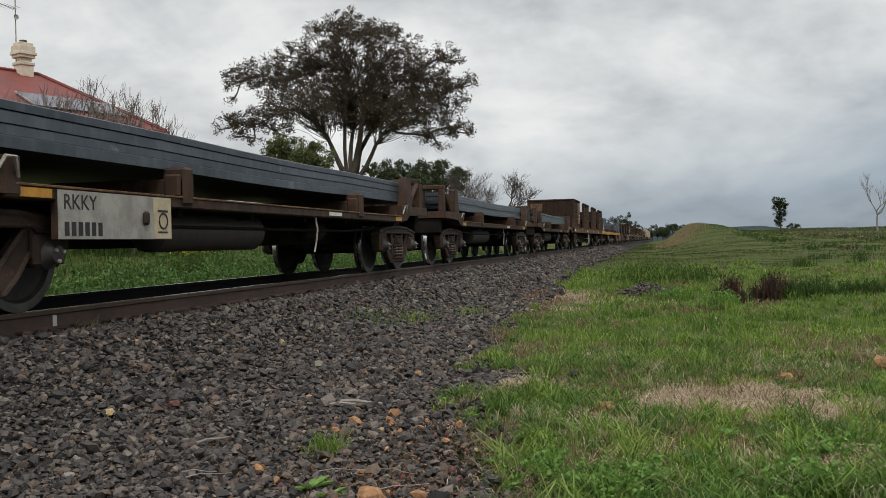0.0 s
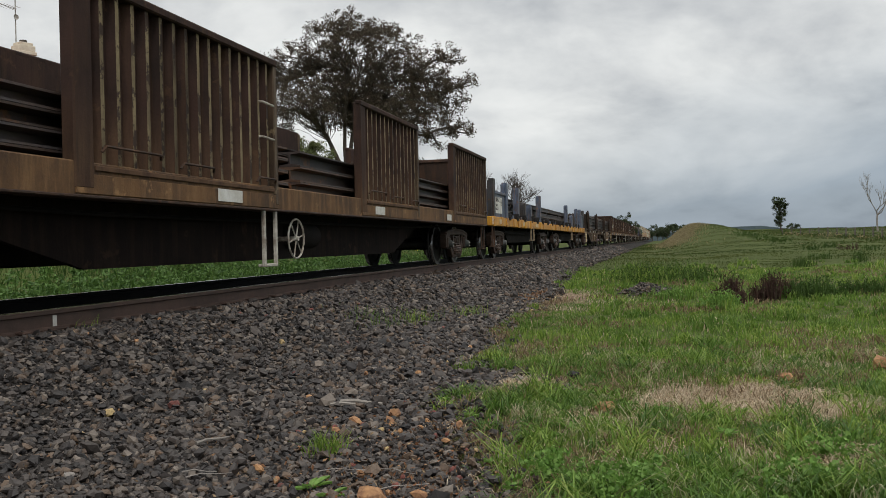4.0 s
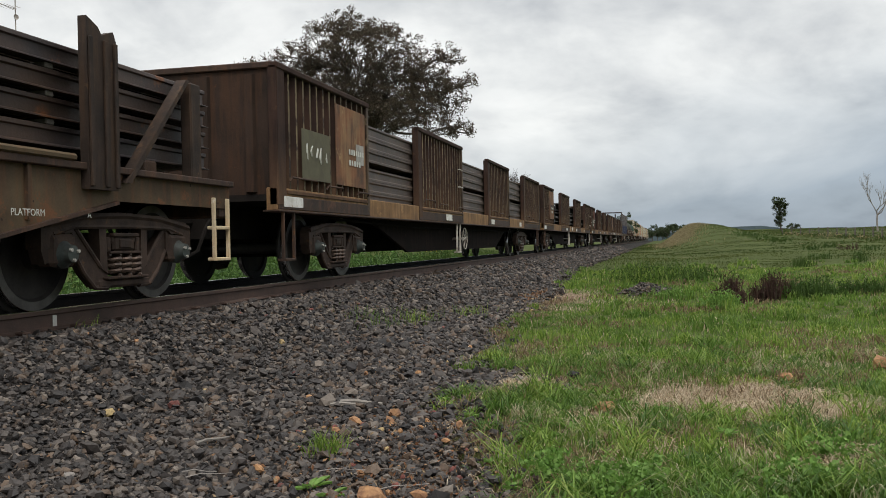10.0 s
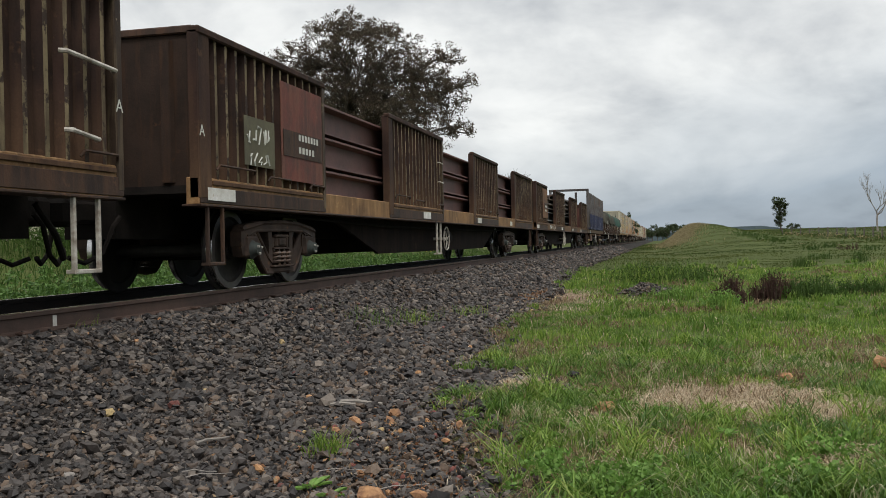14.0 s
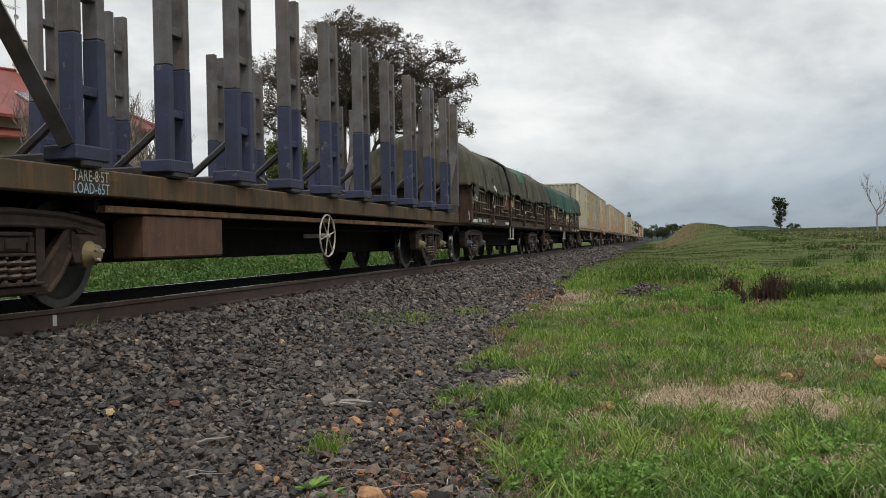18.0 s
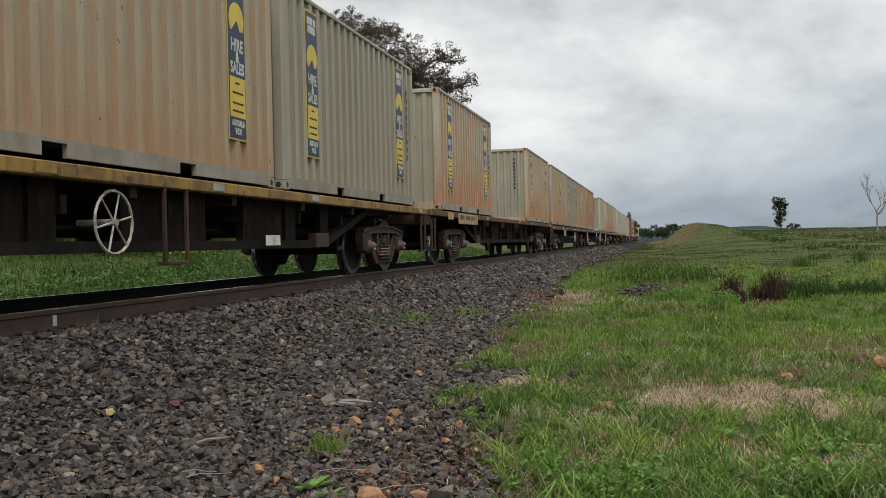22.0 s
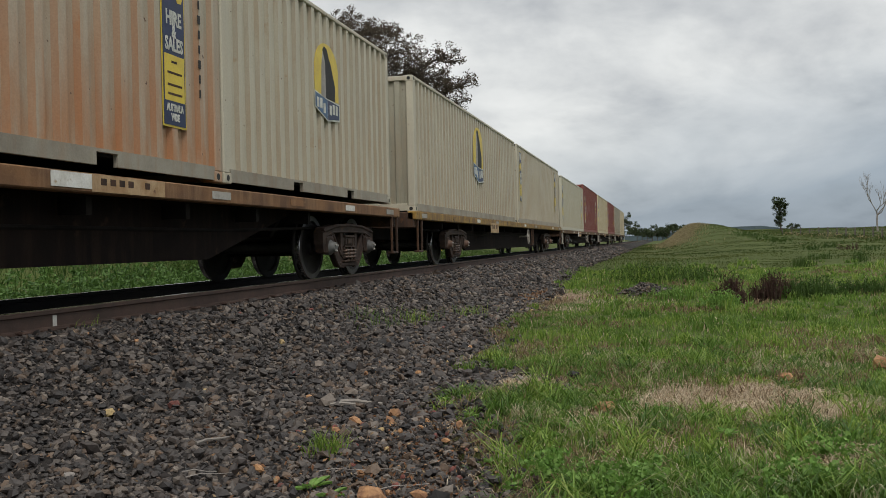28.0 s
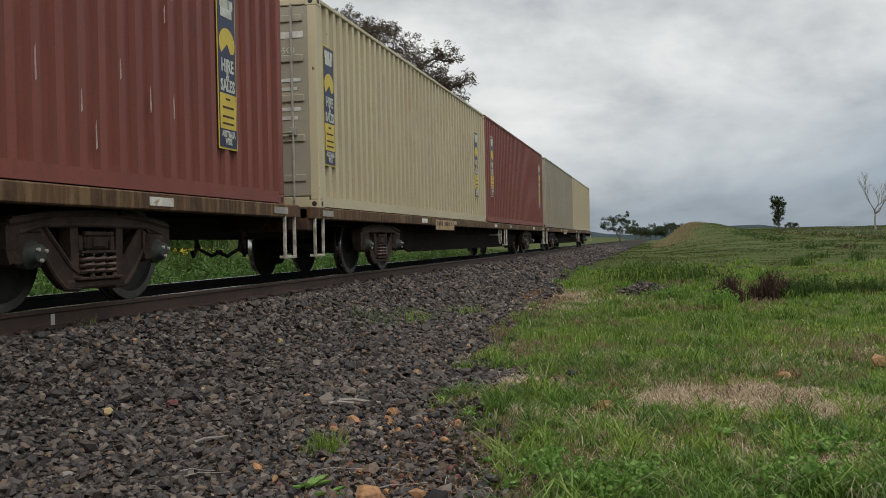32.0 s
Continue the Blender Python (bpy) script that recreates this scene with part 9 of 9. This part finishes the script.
weed_stand("verge_weeds", "leafy green weeds beside the far rail", -4.6, 14.0, 0.7, 6.0, 1500, 0.4, VERGE, LEAFV, 0.06)
weed_stand("verge_weeds", "leafy green weeds on the far verge", -6.5, 28.0, 1.5, 9.0, 2000, 0.6, VERGE, LEAFV, 0.075)
FLOWER = island_mat("yellow_flowers", [(0.75, 0.55, 0.03), (0.8, 0.62, 0.06)], 0.7, 0.2, 0.3)
for cx, cy in (at_view(338, 26)[:2], at_view(775, 37)[:2]):
    wd = weed_stand("flowering_weed", "bushy green weed with yellow flowers", cx, cy, 0.35, 0.5, 160, 0.85, VERGE, VERGE, 0.05)
    c = np.stack([rs.normal(cx, 0.3, 40), rs.normal(cy, 0.4, 40), np.full(40, float(land(cx, cy)) + 0.8)], 1)
    part("flowers", leaf_cloud("flowers", c, np.full(40, 0.12), 3, 0.022, FLOWER, rs, 1, 0.8), None, wd)


def rosette(x, y, n, size, seed):
    """A broad-leaved weed flat on the stones."""
    rr = random.Random(seed)
    z = max(float(bed_z(np.array(x), np.array(y))), float(land(x, y)))
    pl = thing("broadleaf_weed", "small broad-leaved green weed among the stones", "weed", at=pose(x, y, z))
    for k in range(n):
        a, l, up = rr.uniform(0, 6.28), size * rr.uniform(0.7, 1.2), rr.uniform(0.25, 0.9)
        c, s = math.cos(a), math.sin(a)
        v, f = [], []
        for i in range(6):
            t = i / 5
            w = 0.24 * l * math.sin(math.pi * min(0.12 + t * 0.88, 1.0)) ** 0.8
            r_, zz = l * t, l * (up * t - 0.5 * up * t * t) + 0.01
            v += [(c * r_ - s * w, s * r_ + c * w, zz + 0.012), (c * r_, s * r_, zz), (c * r_ + s * w, s * r_ - c * w, zz + 0.012)]
        for i in range(5):
            f += [(3 * i, 3 * i + 1, 3 * i + 4, 3 * i + 3), (3 * i + 1, 3 * i + 2, 3 * i + 5, 3 * i + 4)]
        part("leaf", Form().add(v, f), LEAFY, pl, smooth=True)


rosette(4.2, 3.68, 6, 0.085, 1)
rosette(4.32, 3.6, 4, 0.065, 2)
for i in range(46):
    yy = RC.uniform(3.3, 6.0)
    rosette(float(bed_edge(yy)) + RC.uniform(0.0, 2.4), yy, RC.randint(5, 9), RC.uniform(0.035, 0.07), 10 + i)
for cx, cy in ((5.45, 3.75), (5.6, 3.95), (6.3, 4.0), (5.2, 4.1), (6.5, 4.6)):
    n = 60
    c = np.stack([rs.normal(cx, 0.09, n), rs.normal(cy, 0.09, n), np.zeros(n)], 1)
    c[:, 2] = land(c[:, 0], c[:, 1]) + rs.uniform(0.02, 0.12, n)
    tagged(new("clover_patch", leaf_cloud("clover_patch", c, np.full(n, 0.03), 8, 0.013, LEAFY, rs, 0.8, 0.75)), "patch of light green small-leaved weeds", "weeds", kind="stuff")
# single tufts in the ballast
for cx, cy, n, hh in ((4.02, 4.35, 130, 0.13), (2.6, 11.3, 160, 0.16), (2.3, 10.3, 120, 0.14), (4.1, 7.4, 90, 0.11), (3.0, 12.8, 120, 0.15), (1.0, 6.65, 14, 0.12)):
    x, y = rs.normal(cx, 0.055 if cy < 9 else 0.16, n), rs.normal(cy, 0.055 if cy < 9 else 0.3, n)
    z = np.maximum(bed_z(x, y), land(x, y))
    tagged(new("grass_tuft", blades("grass_tuft", x, y, z, hh * rs.uniform(0.5, 1.3, n), np.full(n, 0.003), rs.uniform(0.1, 0.8, n), GREEN, rs)), "green grass tuft growing out of the ballast", "grass tuft", kind="stuff")
# dead wood and straw on the stones
for x, y, l, w, a in ((3.78, 5.6, 0.3, 0.042, -8), (3.7, 5.52, 0.2, 0.03, 12), (3.4, 4.3, 0.2, 0.025, 60), (3.65, 3.7, 0.16, 0.008, 10), (3.72, 3.66, 0.2, 0.006, 30), (4.25, 3.95, 0.22, 0.006, 15), (4.5, 4.0, 0.2, 0.005, -20), (4.6, 3.75, 0.25, 0.008, 35)):
    z = float(bed_z(np.array(x), np.array(y))) + 0.035
    fm = Form().tube([(-l / 2, 0, 0), (-l / 6, 0.01, 0.008), (l / 5, -0.008, 0.004), (l / 2, 0.004, 0)], w * 0.42, 6, w * 0.25)
    thing("driftwood_stick" if w > 0.02 else "straw_stalk", "weathered grey stick lying on the ballast" if w > 0.02 else "pale dry stalk lying on the ballast", "stick", form=fm,
          mat=DEADWOOD if w > 0.02 else PALEST, at=pose(x, y, z, 0, 0, a))

# ---- fence on the field ----
fence = thing("wire_fence", "line of grey timber posts with wires across the field", "fence", kind="")
pts = []
for k in range(15):
    t = k / 14
    x, y, z = at_view(1610 - 225 * t, 58 + 42 * t)
    pts.append((x, y, z))
    part("post", Form().prism([(x - 0.06, y - 0.05), (x + 0.06, y - 0.06), (x + 0.05, y + 0.06), (x - 0.05, y + 0.05)], "z", z - 0.2, z + 0.85 + 0.05 * math.sin(k * 2.1)), POSTWOOD, fence)
for hh in (0.3, 0.55, 0.78):
    part("wire", Form().tube([(x, y, z + hh) for x, y, z in pts], 0.008, 4), POSTWOOD, fence)

# ---- the house beyond the track ----
HA, HB = Vector((-0.364, -0.931, 0)), Vector((-0.931, 0.364, 0))
house = thing("house", "cream rendered house with red iron hip roof", "house", at=Matrix(((HA.x, HB.x, 0, -13.83), (HA.y, HB.y, 0, 31.7), (0, 0, 1, 0), (0, 0, 0, 1))))
part("wall", Form().box(0, 15, 0, 0.25, 0.6, 5.15), CREAMWALL, house)
part("wall", Form().box(0, 0.25, 0.25, 10, 0.6, 5.15), CREAMWALL, house)
part("wall", Form().box(14.75, 15, 0.25, 10, 0.6, 5.15), CREAMWALL, house)
part("wall", Form().box(0.25, 14.75, 9.75, 10, 0.6, 5.15), CREAMWALL, house)
part("ceiling", Form().box(-0.45, 15.45, -0.45, 10.45, 5.1, 5.14), CREAMWALL, house)
ridge = [(1.5, 5.0, 7.75), (10.6, 5.0, 7.75)]
ev = [(-0.5, -0.5, 5.12), (15.5, -0.5, 5.12), (15.5, 10.5, 5.12), (-0.5, 10.5, 5.12)]


def roof_face(corners):
    fm = Form()
    fm.add(corners + [(x, y, z - 0.06) for x, y, z in corners], [tuple(range(len(corners))), tuple(range(2 * len(corners) - 1, len(corners) - 1, -1))]
           + [(i, len(corners) + i, len(corners) + (i + 1) % len(corners), (i + 1) % len(corners)) for i in range(len(corners))])
    return part("roof", fm, ROOFRED, house)


for face in ([ev[0], ev[1], ridge[1], ridge[0]], [ev[2], ev[3], ridge[0], ridge[1]], [ev[3], ev[0], ridge[0]], [ev[1], ev[2], ridge[1]]):
    roof_face(face)
for a, b in ((ev[0], ridge[0]), (ev[1], ridge[1]), (ev[2], ridge[1]), (ev[3], ridge[0]), (ridge[0], ridge[1])):
    part("ridge_cap", Form().tube([(a[0], a[1], a[2] + 0.03), (b[0], b[1], b[2] + 0.03)], 0.08, 6), ROOFRED, house)
part("gutter", Form().box(-0.58, 15.58, -0.62, -0.5, 5.0, 5.14, 0.02).box(-0.62, -0.5, -0.6, 10.6, 5.0, 5.14, 0.02), ROOFRED, house)
SLOPE = math.degrees(math.atan2(7.75 - 5.12, 5.5))
pan = part("solar_panel", Form().box(-1.9, 1.9, -0.75, 0.75, 0.06, 0.10), SOLAR, house, "dark reflecting solar panels", at=pose(2.4, 1.3, 5.12 + 1.8 * 2.63 / 5.5, SLOPE, 0, 0))
for k in range(4):
    part("panel_frame", Form().box(-1.9 + k * 1.267 - 0.02, -1.9 + k * 1.267 + 0.02, -0.76, 0.76, 0.055, 0.11), PLATE, pan)
ch = part("chimney", Form().box(1.95, 2.5, 4.6, 5.15, 6.3, 8.05, 0.02), CHIMNEY, house, "cream painted chimney with corbelled top")
for z0, z1, o in ((6.95, 7.1, 0.1), (8.0, 8.14, 0.04), (8.3, 8.42, 0.05), (8.42, 8.56, 0.1), (8.56, 8.8, 0.06), (8.8, 8.92, 0.0)):
    part("corbel", Form().box(1.95 - o, 2.5 + o, 4.6 - o, 5.15 + o, z0, z1, 0.02), CHIMNEY, ch)
part("chimney_shaft", Form().box(2.0, 2.45, 4.65, 5.1, 8.05, 8.6, 0.02), CHIMNEY, ch)
part("flue_pot", Form().lathe([(0.0, 0), (0.16, 0), (0.14, 0.12), (0.0, 0.12)], (2.22, 4.88, 8.92), 12, "z"), BARKDARK, ch)
for a, z0, wd, ht in ((3.75, 3.62, 0.34, 0.86), (8.1, 3.0, 1.0, 1.7), (11.2, 3.0, 1.0, 1.7)):
    win = part("window", Form().box(a, a + wd, -0.03, 0.06, z0, z0 + 0.05).box(a, a + wd, -0.03, 0.06, z0 + ht - 0.05, z0 + ht).box(a, a + 0.05, -0.03, 0.06, z0, z0 + ht).box(a + wd - 0.05, a + wd, -0.03, 0.06, z0, z0 + ht).box(a, a + wd, -0.02, 0.04, z0 + ht * 0.48, z0 + ht * 0.52), WHITE, house, "white sash window")
    part("pane", Form().box(a + 0.04, a + wd - 0.04, -0.012, -0.004, z0 + 0.04, z0 + ht - 0.04), GLASS, win)
    part("sill", Form().box(a - 0.06, a + wd + 0.06, -0.12, 0.0, z0 - 0.08, z0), CREAMWALL, win)
part("awning", Form().prism([(-1.0, 4.35), (-0.0, 4.75), (-0.0, 4.68), (-1.0, 4.28)], "x", 4.9, 7.6), ROOFRED, house, "small red iron awning")
ant = thing("tv_antenna", "thin mast with a small television aerial", "antenna")
ant.matrix_basis = house.matrix_basis @ pose(2.45, 5.0, 7.0)
part("mast", Form().tube([(0, 0, -0.2), (0, 0, 4.9)], 0.022, 6), PLATE, ant)
part("boom", Form().tube([(-0.1, 0.1, 3.3), (0.75, -0.1, 3.35)], 0.014, 5), PLATE, ant)
for k in range(7):
    part("element", Form().tube([(-0.05 + k * 0.13, -0.3, 3.32), (-0.05 + k * 0.13, 0.3, 3.32)], 0.008, 4), PLATE, ant)
part("dish", Form().lathe([(0.0, 0.04), (0.07, 0.025), (0.11, 0.0)], (0.0, -0.06, 2.95), 14, "y"), PLATE, ant)
FRUITBARK = stuff_mat("pinkish_grey_bark", (0.21, 0.17, 0.15), (0.13, 0.10, 0.09), 0.9, 0.0, 2.0)
# pollarded fruit trees before the house
for px_, d, hgt, sd in ((232, 29.5, 0.1, 5), (196, 29.2, 0.55, 8), (150, 29.0, 0.9, 21), (10, 28.0, 1.0, 13)):
    x, y, z = at_view(px_, d)
    bare_tree("fruit_tree", "pruned leafless fruit tree with upright shoots", (x, y, z), 4.55 + hgt, 0.11, 0.85, FRUITBARK, sd, 4, 0.42, (3, 4), 0.36, True)

# far hills that close the view, distance haze painted into their blue-green colour
HILL = stuff_mat("haze_painted_hills", (0.10, 0.13, 0.15), (0.08, 0.11, 0.12), 1.0, 0, 0.01, fine=0.05, bump=0, vary=0)
v, f = [], []
n = 120
for i in range(n + 1):
    a = math.pi * i / n
    x, y = 3200 * math.cos(a), 3200 * math.sin(a)
    top = 24 + 9 * math.sin(i * 0.7) + 6 * math.sin(i * 1.9 + 1)
    v += [(x, y, -20), (x, y, top), (x * 1.15, y * 1.15, top * 0.9)]
for i in range(n):
    f += [(3 * i, 3 * i + 3, 3 * i + 4, 3 * i + 1), (3 * i + 1, 3 * i + 4, 3 * i + 5, 3 * i + 2)]
thing("backdrop_hills", "line of hills on the horizon, painted blue-green for haze", "hills", form=Form().add(v, f), mat=HILL, kind="structure", smooth=True)


# ---- motion of the train ----
def motions():
    for ob, u, *z in movers:
        walk(ob, [(t, pose(0, u - run(t), z[0] if z else 0)) for t in TIMES])
    first = {}
    spins = [k / 30 for k in range(961)]
    for ws, a in axles:
        if a not in first:
            walk(ws, [(t, Matrix.Translation((0, a, 0.463)) @ Matrix.Rotation(run(t) / 0.463, 4, "X")) for t in spins])
            first[a] = ws
        else:
            ws.rotation_mode = "QUATERNION"
            keys = ws.animation_data_create()
            keys.action = first[a].animation_data.action
            keys.action_slot = first[a].animation_data.action_slot


motions()
